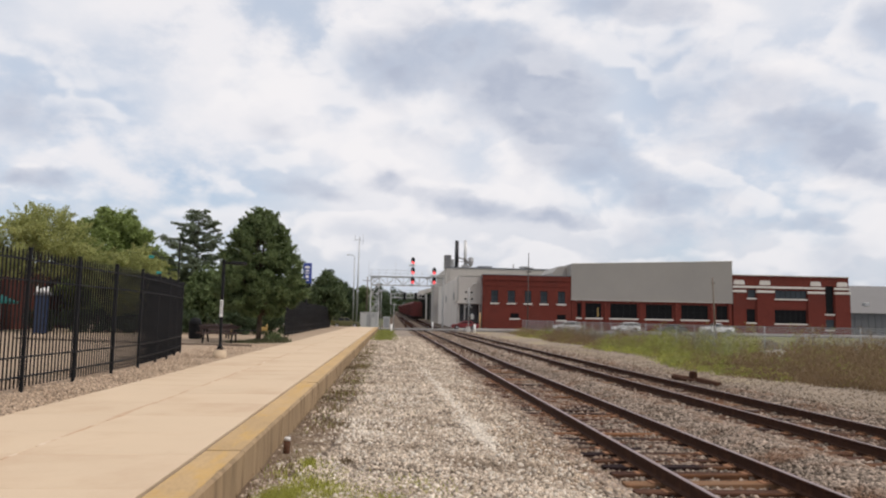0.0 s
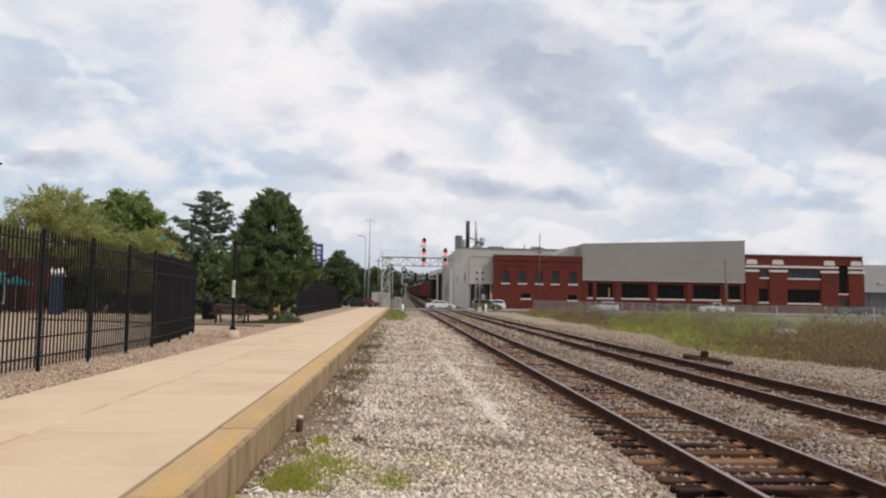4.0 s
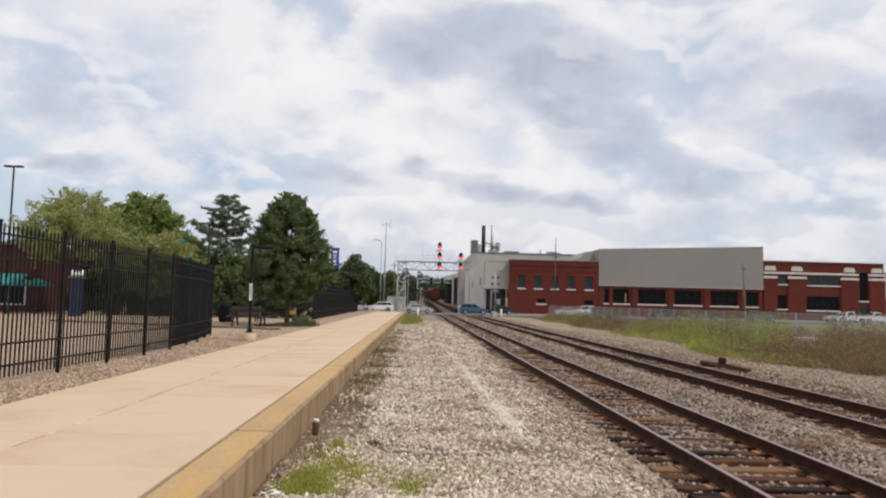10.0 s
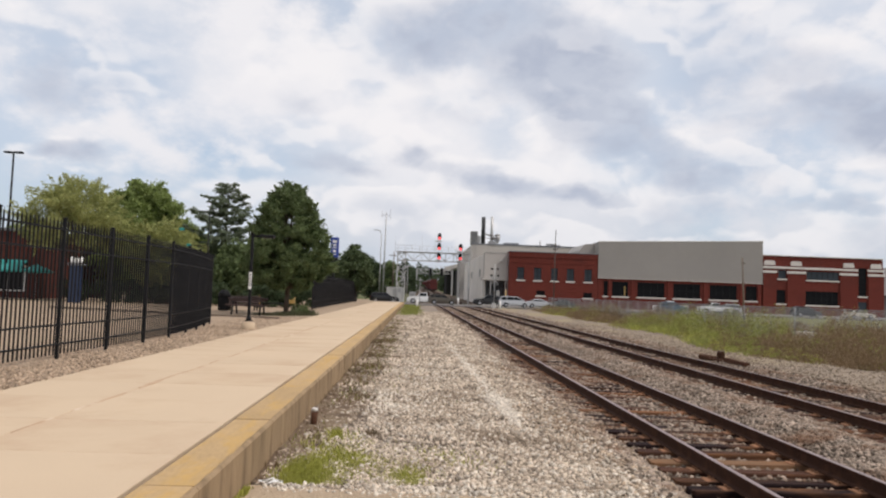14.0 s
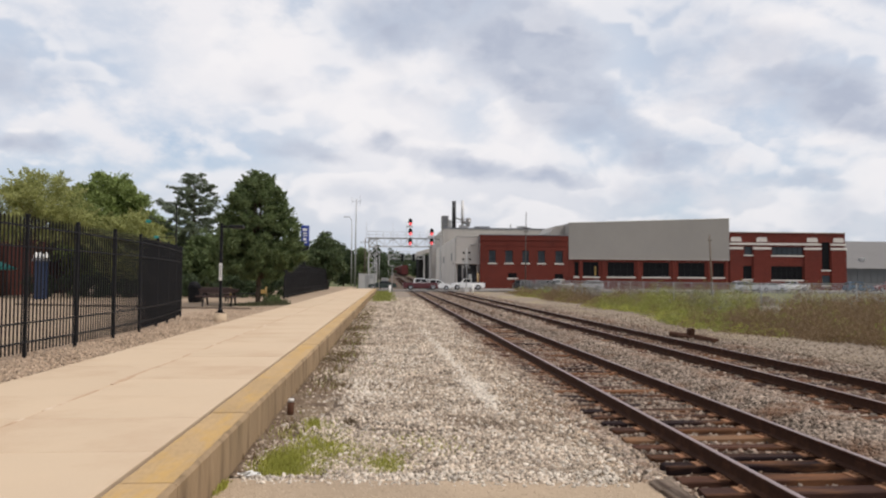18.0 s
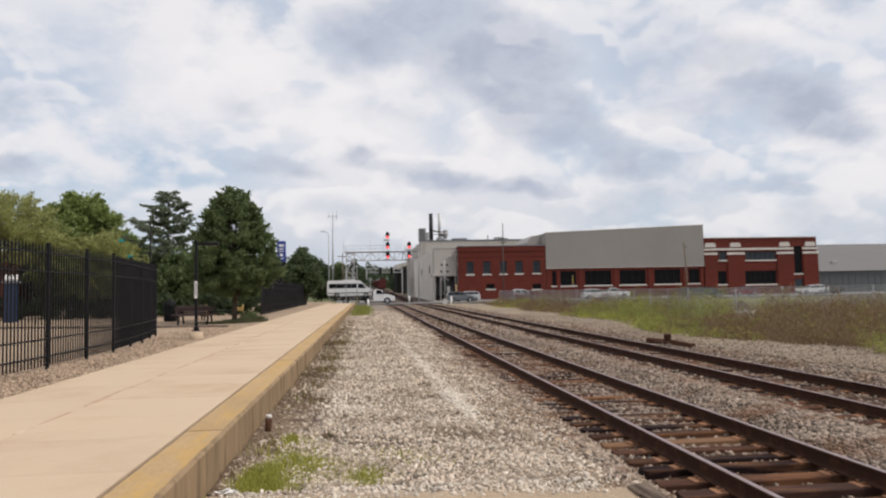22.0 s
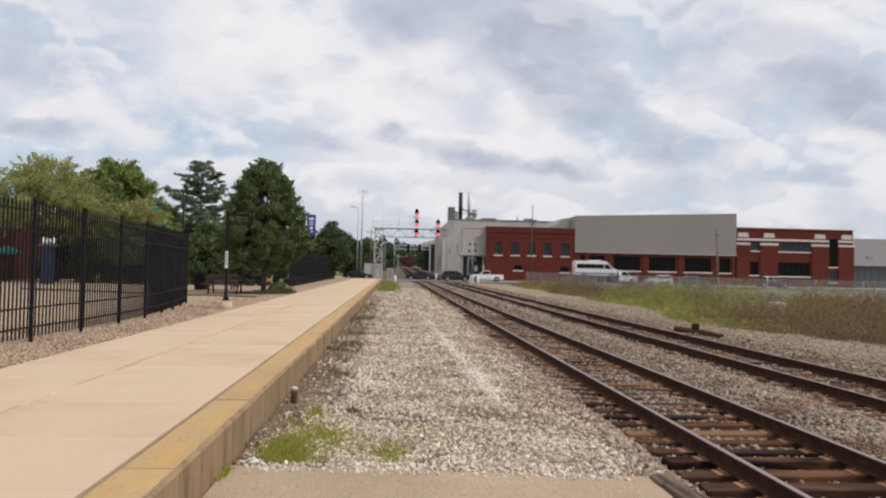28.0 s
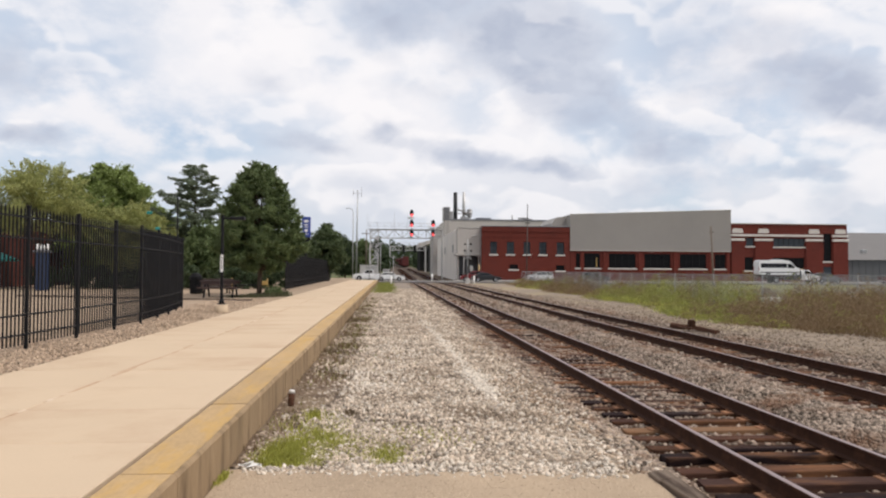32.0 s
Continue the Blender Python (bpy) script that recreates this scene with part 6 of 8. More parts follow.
def gantry():
    y = 148.0
    t = thing("signal_gantry", (0, 0, 0), "aluminium lattice signal gantry over two tracks with red signals", "signal gantry")
    xl, xr, zb, zt, d = -3.9, 10.6, 8.2, 9.85, 1.5
    # tower of four legs with bracing
    for x in (-3.9, -2.3):
        for yy in (y, y + d):
            part("leg", G().box(x - 0.09, x + 0.09, yy - 0.09, yy + 0.09, -0.2, zt, 0.01), SILVER, t)
    g = G()
    for k in range(6):
        z0, z1 = 0.3 + 1.55 * k, 0.3 + 1.55 * (k + 1)
        for yy in (y, y + d):
            a, b = ((-3.9, -2.3), (-2.3, -3.9))[k % 2]
            g.bar((a, yy, z0), (b, yy, z1), 0.12, 0.12).bar((-3.9, yy, z1), (-2.3, yy, z1), 0.09, 0.09)
    tagged(part("tower_bracing", g, SILVER, t), "", "", "", "stuff")
    # right-hand tower, mostly behind the mill
    for yy in (y, y + d):
        part("leg", G().box(xr - 0.1, xr + 0.1, yy - 0.09, yy + 0.09, -0.2, zt, 0.01), SILVER, t)
    for yy in (y, y + d):
        for z in (zb, zt):
            part("chord", G().box(xl, xr, yy - 0.07, yy + 0.07, z - 0.07, z + 0.07, 0.01), SILVER, t)
    g = G()
    n = 9
    for k in range(n):
        a, b = xl + (xr - xl) * k / n, xl + (xr - xl) * (k + 1) / n
        for yy in (y, y + d):
            g.bar((a, yy, zb), (a, yy, zt), 0.07, 0.07)
            g.bar((a, yy, (zb, zt)[k % 2]), (b, yy, (zt, zb)[k % 2]), 0.08, 0.08)
        g.bar((a, y, zt), (b, y + d, zt), 0.05, 0.05)
    part("truss_bracing", g, SILVER, t)
    part("walkway", G().box(xl - 0.5, xr, y - 0.2, y + d + 0.1, zt + 0.07, zt + 0.12), SILVER, t)
    g = G()
    for k in range(11):
        x = xl + (xr - xl) * k / 10
        g.tube((x, y - 0.2, zt), (x, y - 0.2, zt + 1.3), 0.03, 0.03, 6)
    for z in (0.7, 1.3):
        g.tube((xl - 0.4, y - 0.2, zt + z), (xr, y - 0.2, zt + z), 0.028, 0.028, 6)
    part("handrail", g, SILVER, t)
    for x, top in ((-4.4, 13.0), (0.95, 13.2)):
        part("lightning_rod", G().tube((x, y, zt), (x, y, top), 0.03, 0.02, 6), SILVER, t)
    for x, zs in ((4.38, (12.75, 10.75, 8.8)), (8.68, (10.75, 8.85))):
        part("signal_mast", G().tube((x, y - 0.25, zs[-1] - 0.9), (x, y - 0.25, zs[0] + 0.6), 0.07, 0.07, 8), SILVER, t)
        for z in zs:
            signal_head(t, x, y - 0.35, z)
        g = G()
        for z in (zs[0], zs[-1]):
            g.bar((x - 0.7, y - 0.1, z - 0.55), (x + 0.5, y - 0.1, z - 0.55), 0.05, 0.3)
        g.tube((x - 0.75, y - 0.1, zs[-1] - 0.6), (x - 0.75, y - 0.1, zs[0] + 0.7), 0.025, 0.025, 6)
        part("signal_platform", g, SILVER, t)


def far_gantry():
    y = 262.0
    t = thing("far_signal_gantry", (0, 0, 1.3), "distant grey signal bridge over the tracks", "signal gantry")
    for x in (0.2, 12.8):
        part("leg", G().box(x - 0.2, x + 0.2, y, y + 1.4, -0.2, 9.0), SILVER, t)
    g = G()
    for z in (7.4, 8.8):
        g.box(0, 13, y, y + 0.2, z - 0.12, z + 0.12)
    for k in range(10):
        g.bar((1.3 * k, y + 0.1, (7.4, 8.8)[k % 2]), (1.3 * k + 1.3, y + 0.1, (8.8, 7.4)[k % 2]), 0.16, 0.16)
    for k in range(8):
        g.tube((1.7 * k, y, 8.9), (1.7 * k, y, 10.0), 0.05, 0.05, 5)
    g.tube((0, y, 10.0), (13, y, 10.0), 0.05, 0.05, 5)
    part("truss", g, SILVER, t)
    for x in (5.0, 9.0):
        part("signal_head", G().box(x - 0.45, x + 0.45, y - 0.3, y - 0.1, 6.4, 9.3, 0.05), BLACK_MATT, t)


def crossing_flasher(x, y, z, s, label):
    """Mast with flashing-light pairs and a control case."""
    t = thing("crossing_flasher", (x, y, z), label, "crossing signal", "crossing signals")
    part("mast", G().tube((0, 0, -0.2), (0, 0, 6.6), 0.07, 0.06, 10), GALV, t)
    part("base_case", G().box(-0.3, 0.3, -0.3, 0.3, -0.2, 0.7, 0.03), SILVER, t)
    for zz, w in ((4.9, 0.5), (5.9, 0.42)):
        a = part("lamp_arm", G().box(-w, w, -0.06, 0.0, zz - 0.04, zz + 0.04), GALV, t)
        for q in (-1, 1):
            part("flasher_lamp", G().tube((q * w, -0.02, zz), (q * w, -0.08, zz), 0.17, 0.17, 14).tube((q * w, 0.0, zz), (q * w, 0.28, zz), 0.12, 0.10, 10), BLACK_MATT, a)
    for q in (-1, 1):
        part("crossbuck", G().bar((-0.55, -0.12, 4.1 - 0.55 * q), (0.55, -0.12, 4.1 + 0.55 * q), 0.02, 0.14), GALV, t)
    part("control_case", G().box(s * 0.55 - 0.25, s * 0.55 + 0.25, -0.15, 0.2, 1.8, 2.6, 0.02), GALV, t)
    return t


def bollard(x, y, z, h):
    t = thing("marker_post", (x, y, z), "white round marker post by the crossing", "marker post", "marker posts")
    part("post", G().tube((0, 0, -0.2), (0, 0, h), 0.14, 0.14, 12), WHITE, t)
    part("cap", G().tube((0, 0, h), (0, 0, h + 0.06), 0.14, 0.06, 12), WHITE, t)


def signal_hut(x, y, z, w, d, h, label):
    t = thing("signal_hut", (x, y, z), label, "equipment hut", "equipment huts")
    part("body", G().box(-w / 2, w / 2, -d / 2, d / 2, -0.2, h, 0.03), SILVER, t)
    part("roof", G().box(-w / 2 - 0.1, w / 2 + 0.1, -d / 2 - 0.1, d / 2 + 0.1, h, h + 0.1, 0.03), SILVER, t)
    part("door", G().box(-0.45, 0.45, -d / 2 - 0.02, -d / 2 - 0.003, 0.0, h - 0.25, 0.01), GALV, t)


def tall_masts():
    t = thing("radio_mast", (-6.6, 148, -0.2), "tall slim galvanised radio mast with a small aerial", "radio mast")
    part("pole", G().tube((0, 0, 0), (0.15, 0, 17.9), 0.20, 0.09, 10), GALV, t)
    g = G().bar((-0.75, 0, 17.3), (0.95, 0, 17.3), 0.07, 0.07).tube((-0.7, 0, 16.9), (-0.7, 0, 18.2), 0.03, 0.03, 6).tube((0.9, 0, 16.6), (0.9, 0, 18.5), 0.03, 0.03, 6)
    part("aerial", g, GALV, t)
    t = thing("street_lamp", (-7.2, 146, -0.2), "galvanised street lamp with a curved arm", "street lamp")
    part("pole", G().tube((0, 0, 0), (0, 0, 13.2), 0.12, 0.08, 10), GALV, t)
    g = G()
    prev = Vector((0, 0, 13.2))
    for k in range(1, 7):
        a = math.pi / 2 * k / 6
        q = Vector((-0.9 * (1 - math.cos(a)), 0, 13.2 + 0.9 * math.sin(a)))
        g.tube(prev, q, 0.06, 0.06, 8, caps=False)
        prev = q
    part("arm", g, GALV, t)
    part("lamp_head", G().box(-1.55, -0.85, -0.14, 0.14, 14.02, 14.16, 0.04), GALV, t)
    for x, y, h in ((-1.35, 111.0, 6.2), (0.6, 111.6, 4.2), (-3.0, 111.2, 5.4)):
        utility_pole(x, y, h, 0.0, "grey metal pole beside the crossing", GALV, ((h - 0.3, 0.7),), 0.07)
    utility_pole(-5.0, 158, 10.5, 0.1, "brown wooden pole among the trees", OLD_WOOD, ((9.7, 2.0),), 0.15)


gantry()
far_gantry()
crossing_flasher(11.9, 111.8, -0.1, 1, "silver crossing flasher mast beside the road")
crossing_flasher(-2.4, 132.6, -0.1, -1, "silver crossing flasher mast across the road")
bollard(0.25, 99.0, -0.1, 1.0)
bollard(12.3, 106.8, -0.1, 1.1)
bollard(7.7, 133.2, -0.1, 1.2)
signal_hut(-3.9, 141, -0.1, 3.3, 2.0, 2.7, "silver metal equipment hut beside the tracks")
signal_hut(-0.6, 136, -0.1, 1.2, 0.9, 1.9, "small silver equipment cabinet beside the tracks")
tall_masts()


def far_woods():
    """Trees that close the view along the tracks and round the place."""
    cs = []
    rng = random.Random(9)
    for _ in range(520):
        x = rng.uniform(-70, 90)
        y = rng.uniform(450, 500)
        top = 12.5 + 5.0 * noise.noise(Vector((x * 0.05, 3.1, 0))) + 2.5 * noise.noise(Vector((x * 0.21, 7.7, 0)))
        if abs(x - 6.4) < 5:
            continue
        cs.append((x, y, 3.5 + rng.uniform(0.0, max(1.5, top))))
    soup("far_woods", leaves(np.array(cs), 2.6, 46, 0.7), 4, LEAF_FAR, None, "dark green woods far along the tracks", "woods")
    cs = []
    for _ in range(160):
        x = rng.uniform(-55, 70)
        cs.append((x, rng.uniform(930, 970), 8.5 + rng.uniform(0.0, 24 + 8 * noise.noise(Vector((x * 0.06, 1.3, 0))))))
    soup("end_woods", leaves(np.array(cs), 5.0, 60, 1.3), 4, LEAF_FAR, None, "wooded rise closing the view along the tracks", "woods")
    cs = []
    for _ in range(620):
        a = rng.uniform(0, 2 * math.pi)
        r = rng.uniform(520, 640)
        x, y = r * math.cos(a), r * math.sin(a) + 60
        if y < -280:
            continue
        cs.append((x, y, 0.0115 * max(0, min(y, 1000) - 140) + rng.uniform(0, 9) + 3 * noise.noise(Vector((x * 0.01, y * 0.01, 0)))))
    soup("horizon_woods", leaves(np.array(cs), 9.0, 26, 2.6, 0.5), 4, LEAF_FAR, None, "low band of far woods round the horizon", "woods")
    for i, (x, y, h, r) in enumerate(((9.0, 300, 8.6, 3.0), (14.0, 290, 9.6, 3.6), (-1.8, 245, 7.0, 2.2), (-4.5, 260, 9.0, 2.8), (18, 280, 11, 4.0), (-1.0, 300, 8.2, 2.2), (13.5, 320, 11, 4))):
        broadleaf((x if abs(x - 6.4) > 5 else x + 6, y, float(grade(y)) - 0.3), h, 0.5, bump_env((0, r * 0.7), (0.3, r), (0.6, r * 0.85), (0.85, r * 0.5), (1, 0.3)), LEAF_FAR,
                  "green tree along the tracks", 80, 36, 0.36, 0.2, 60 + i, 1.1, "trackside_tree")


far_woods()


def railcar():
    """Tall ribbed freight car of a receding train: the base lies at rail height, the near end at y = 0."""
    t = thing("freight_car", (TRACKS[1], 225, 0), "rust red freight car of a train rolling away", "railcar", "train")
    L, w = 25.5, 1.55
    b = part("body", G().prism([(-w, 1.05), (w, 1.05), (w, 5.1), (w * 0.72, 5.75), (-w * 0.72, 5.75), (-w, 5.1)], "y", 0.6, L - 0.6), TRAIN_RED, t)
    g = G()
    for k in range(26):
        y = 0.8 + (L - 1.6) * k / 25
        for s in (-1, 1):
            g.box(s * (w + 0.045) - 0.045, s * (w + 0.045) + 0.045, y - 0.06, y + 0.06, 1.05, 5.1)
    tagged(part("side_ribs", g, TRAIN_RED, b), "", "", "", "stuff")
    g = G()
    for z in (1.5, 2.7, 3.9, 5.0):
        g.box(-w, w, 0.5, 0.6, z - 0.06, z + 0.06)
    for x in (-0.9, 0, 0.9):
        g.box(x - 0.05, x + 0.05, 0.48, 0.6, 1.1, 5.6)
    part("end_frame", g, TRAIN_RED, b)
    part("underframe", G().box(-1.3, 1.3, 0.2, L - 0.2, 0.75, 1.04), BLACK_MATT, t)
    part("coupler", G().box(-0.14, 0.14, -0.45, 0.5, 0.72, 0.98, 0.03), RUST, t)
    part("ladder", G().bar((1.35, 0.45, 1.2), (1.35, 0.45, 5.2), 0.05, 0.05).bar((0.95, 0.45, 1.2), (0.95, 0.45, 5.2), 0.05, 0.05), RUST, t)
    for y in (2.3, 4.1, L - 4.1, L - 2.3):
        ax = part("wheelset", G().tube((-0.8, y, 0.42), (0.8, y, 0.42), 0.08, 0.08, 8), RUST, t)
        for s in (-1, 1):
            part("wheel", G().tube((s * 0.68, y, 0.42), (s * 0.82, y, 0.42), 0.42, 0.42, 18), RUST, ax)
    for s in (-1, 1):
        for y in (3.2, L - 3.2):
            part("bogie_frame", G().box(s * 1.0 - 0.09, s * 1.0 + 0.09, y - 1.2, y + 1.2, 0.42, 0.72, 0.04), BLACK_MATT, t)
    return t


FREIGHT = [railcar()]
for _k in range(1, 17):
    FREIGHT.append(copy_thing(FREIGHT[0], pose(TRACKS[1], 225 + 26.3 * _k, 0)))

# ---- road vehicles: built facing +x, wheels on z = 0 ----
def arc(cx, cz, r, a0, a1, n):
    return [(cx + r * math.cos(radians(a0 + (a1 - a0) * k / n)), cz + r * math.sin(radians(a0 + (a1 - a0) * k / n))) for k in range(n + 1)]


SHAPES = {
    # length, width, wheel x (front, rear), wheel radius, lower outline (x, z) along the top from tail to nose, cabin (x, z)
    "sedan": dict(L=4.85, W=1.84, wh=(1.45, -1.40), r=0.33, top=[(-2.42, 0.62), (-2.38, 0.98), (-1.55, 1.03), (0.95, 0.98), (1.75, 0.90), (2.28, 0.76), (2.42, 0.55)],
                  cab=[(-1.75, 1.0), (-1.05, 1.38), (-0.45, 1.45), (0.25, 1.43), (1.15, 0.96)], win=[(-1.45, -0.35), (-0.27, 0.85)], tuck=0.26),
    "suv": dict(L=4.75, W=1.88, wh=(1.45, -1.38), r=0.36, top=[(-2.36, 0.60), (-2.34, 1.08), (-2.2, 1.14), (1.0, 1.08), (1.9, 0.99), (2.28, 0.80), (2.37, 0.55)],
                cab=[(-2.26, 1.1), (-1.98, 1.62), (-1.3, 1.72), (0.2, 1.69), (1.15, 1.07)], win=[(-2.0, -1.3), (-1.22, -0.22), (-0.14, 0.82)], tuck=0.24),
    "minivan": dict(L=5.1, W=1.96, wh=(1.60, -1.42), r=0.34, top=[(-2.54, 0.58), (-2.52, 1.05), (-2.4, 1.1), (1.2, 1.04), (2.1, 0.92), (2.45, 0.75), (2.55, 0.5)],
                    cab=[(-2.46, 1.06), (-2.25, 1.62), (-1.6, 1.75), (0.3, 1.73), (1.65, 1.03)], win=[(-2.25, -1.35), (-1.27, -0.2), (-0.12, 1.1)], tuck=0.24),
    "pickup": dict(L=5.75, W=1.98, wh=(1.82, -1.72), r=0.40, top=[(-2.87, 0.62), (-2.87, 1.18), (-0.9, 1.2), (1.3, 1.2), (2.5, 1.12), (2.8, 0.95), (2.88, 0.6)],
                   cab=[(-0.62, 1.18), (-0.52, 1.78), (-0.3, 1.86), (0.55, 1.84), (1.25, 1.18)], win=[(-0.45, 0.9)], tuck=0.22),
    "crew": dict(L=5.9, W=1.98, wh=(1.88, -1.78), r=0.40, top=[(-2.95, 0.62), (-2.95, 1.18), (-1.2, 1.2), (1.35, 1.2), (2.55, 1.12), (2.88, 0.95), (2.95, 0.6)],
                 cab=[(-1.25, 1.18), (-1.15, 1.80), (-0.9, 1.88), (0.62, 1.86), (1.32, 1.18)], win=[(-1.05, -0.12), (-0.04, 0.95)], tuck=0.22),
}


def wheel(parent, x, y, r, w=0.22):
    t = part("wheel", G().tube((x, y - w / 2, r), (x, y + w / 2, r), r, r, 22), TYRE, parent)
    s = 1 if y > 0 else -1
    part("rim", G().tube((x, y + s * (w / 2 - 0.03), r), (x, y + s * (w / 2 + 0.008), r), r * 0.66, r * 0.60, 16), RIM, t)


def under_outline(s):
    """Lower edge from the nose back to the tail, with wheel arches."""
    L, r = s["L"], s["r"]
    zl, ra = 0.24, s["r"] + 0.07
    pts = [(L / 2 - 0.06, 0.32), (s["wh"][0] + ra + 0.02, zl)]
    pts += arc(s["wh"][0], r, ra, -8, 188, 10)
    pts += [(s["wh"][1] + ra, zl)] + arc(s["wh"][1], r, ra, -8, 188, 10) + [(-L / 2 + 0.05, 0.34)]
    return pts


def vehicle(name, shape, mat, label, two_tone=None, category="car"):
    s = SHAPES[shape]
    t = thing(name, (0, 123, ROAD_Z), label, category, "traffic")
    W = s["W"] / 2
    outline = s["top"] + under_outline(s)
    body = G().prism(outline, "y", -W, W)
    for i, (x, y, z) in enumerate(body.v):
        k = 1 - 0.07 * max(0, abs(x) - s["L"] * 0.36) / (s["L"] * 0.14)
        body.v[i] = (x, y * k * (1 - 0.05 * max(0, z - 0.75) / 0.4), z)
    b = part("body", body, mat, t)
    cab = s["cab"]
    zb, zt = cab[0][1], max(p[1] for p in cab)

    def half(z):
        return W * 0.95 - s["tuck"] * max(0.0, z - zb) / (zt - zb)

    g = G()
    n = len(cab)
    for i in range(n):
        (xa, za), (xc, zc) = cab[i], cab[(i + 1) % n]
        g.face([(xa, -half(za), za), (xc, -half(zc), zc), (xc, half(zc), zc), (xa, half(za), za)])
    for sd in (-1, 1):
        g.face([(x, sd * half(z), z) for x, z in cab])
    c = part("cabin", g, two_tone or mat, t)
    # side glass inset in the cabin outline
    def roof_at(x):
        for (xa, za), (xc, zc) in zip(cab, cab[1:]):
            if xa <= x <= xc:
                return za + (zc - za) * (x - xa) / (xc - xa)
        return zb

    for a, d in s["win"]:
        for sd in (-1, 1):
            lo = zb + 0.05
            xs = [a + (d - a) * k / 4 for k in range(5)]
            tops = [(x, max(lo + 0.02, roof_at(x) - 0.09)) for x in xs]
            ring = [(a, lo)] + [(d, lo)] + tops[::-1]
            g = G()
            g.face([(x, sd * (half(z) + 0.006), z) for x, z in ring])
            part("side_window", g, CAR_GLASS, c)
    for (xa, za), (xc, zc), nm in ((cab[0], cab[1], "rear_window"), (cab[-1], cab[-2], "windscreen")):
        p0 = (xa + (xc - xa) * 0.12, za + (zc - za) * 0.12)
        p1 = (xa + (xc - xa) * 0.9, za + (zc - za) * 0.9)
        o = -0.012 if nm == "rear_window" else 0.012
        g = G().face([(p0[0] + o, -half(p0[1]) * 0.9, p0[1] + 0.008), (p1[0] + o, -half(p1[1]) * 0.88, p1[1] + 0.008), (p1[0] + o, half(p1[1]) * 0.88, p1[1] + 0.008), (p0[0] + o, half(p0[1]) * 0.9, p0[1] + 0.008)])
        part(nm, g, CAR_GLASS, c)
    for x in s["wh"]:
        for y in (-W + 0.10, W - 0.10):
            wheel(t, x, y, s["r"])
    L = s["L"]
    for y in (-1, 1):
        part("headlight", G().box(L / 2 - 0.22, L / 2 - 0.03, y * W * 0.72 - 0.16, y * W * 0.72 + 0.16, 0.62, 0.76, 0.03), LAMP_CLEAR, b)
        part("tail_light", G().box(-L / 2 - 0.012, -L / 2 + 0.10, y * W * 0.78 - 0.12, y * W * 0.78 + 0.12, 0.78, 1.0, 0.02), LAMP_RED, b)
        part("mirror", G().box(cab[-1][0] - 0.42, cab[-1][0] - 0.22, y * (W + 0.06) - 0.07, y * (W + 0.06) + 0.07, zb + 0.02, zb + 0.18, 0.03), mat, b)
    part("bumper", G().box(L / 2 - 0.12, L / 2 + 0.02, -W * 0.86, W * 0.86, 0.34, 0.5, 0.04), BLACK_MATT if shape in ("suv", "crew") else mat, b)
    part("bumper", G().box(-L / 2 - 0.03, -L / 2 + 0.1, -W * 0.86, W * 0.86, 0.38, 0.54, 0.04), CHROME if shape in ("pickup", "crew") else mat, b)
    part("sill_trim", G().box(s["wh"][1] + 0.5, s["wh"][0] - 0.5, -W - 0.004, W + 0.004, 0.24, 0.34, 0.01), BLACK_MATT, b)
    if shape in ("pickup", "crew"):
        x0, x1 = -L / 2 + 0.1, s["cab"][0][0] - 0.08
        part("bed_floor", G().box(x0, x1, -W + 0.14, W - 0.14, 1.19, 1.205), BLACK_MATT, b)
    return t


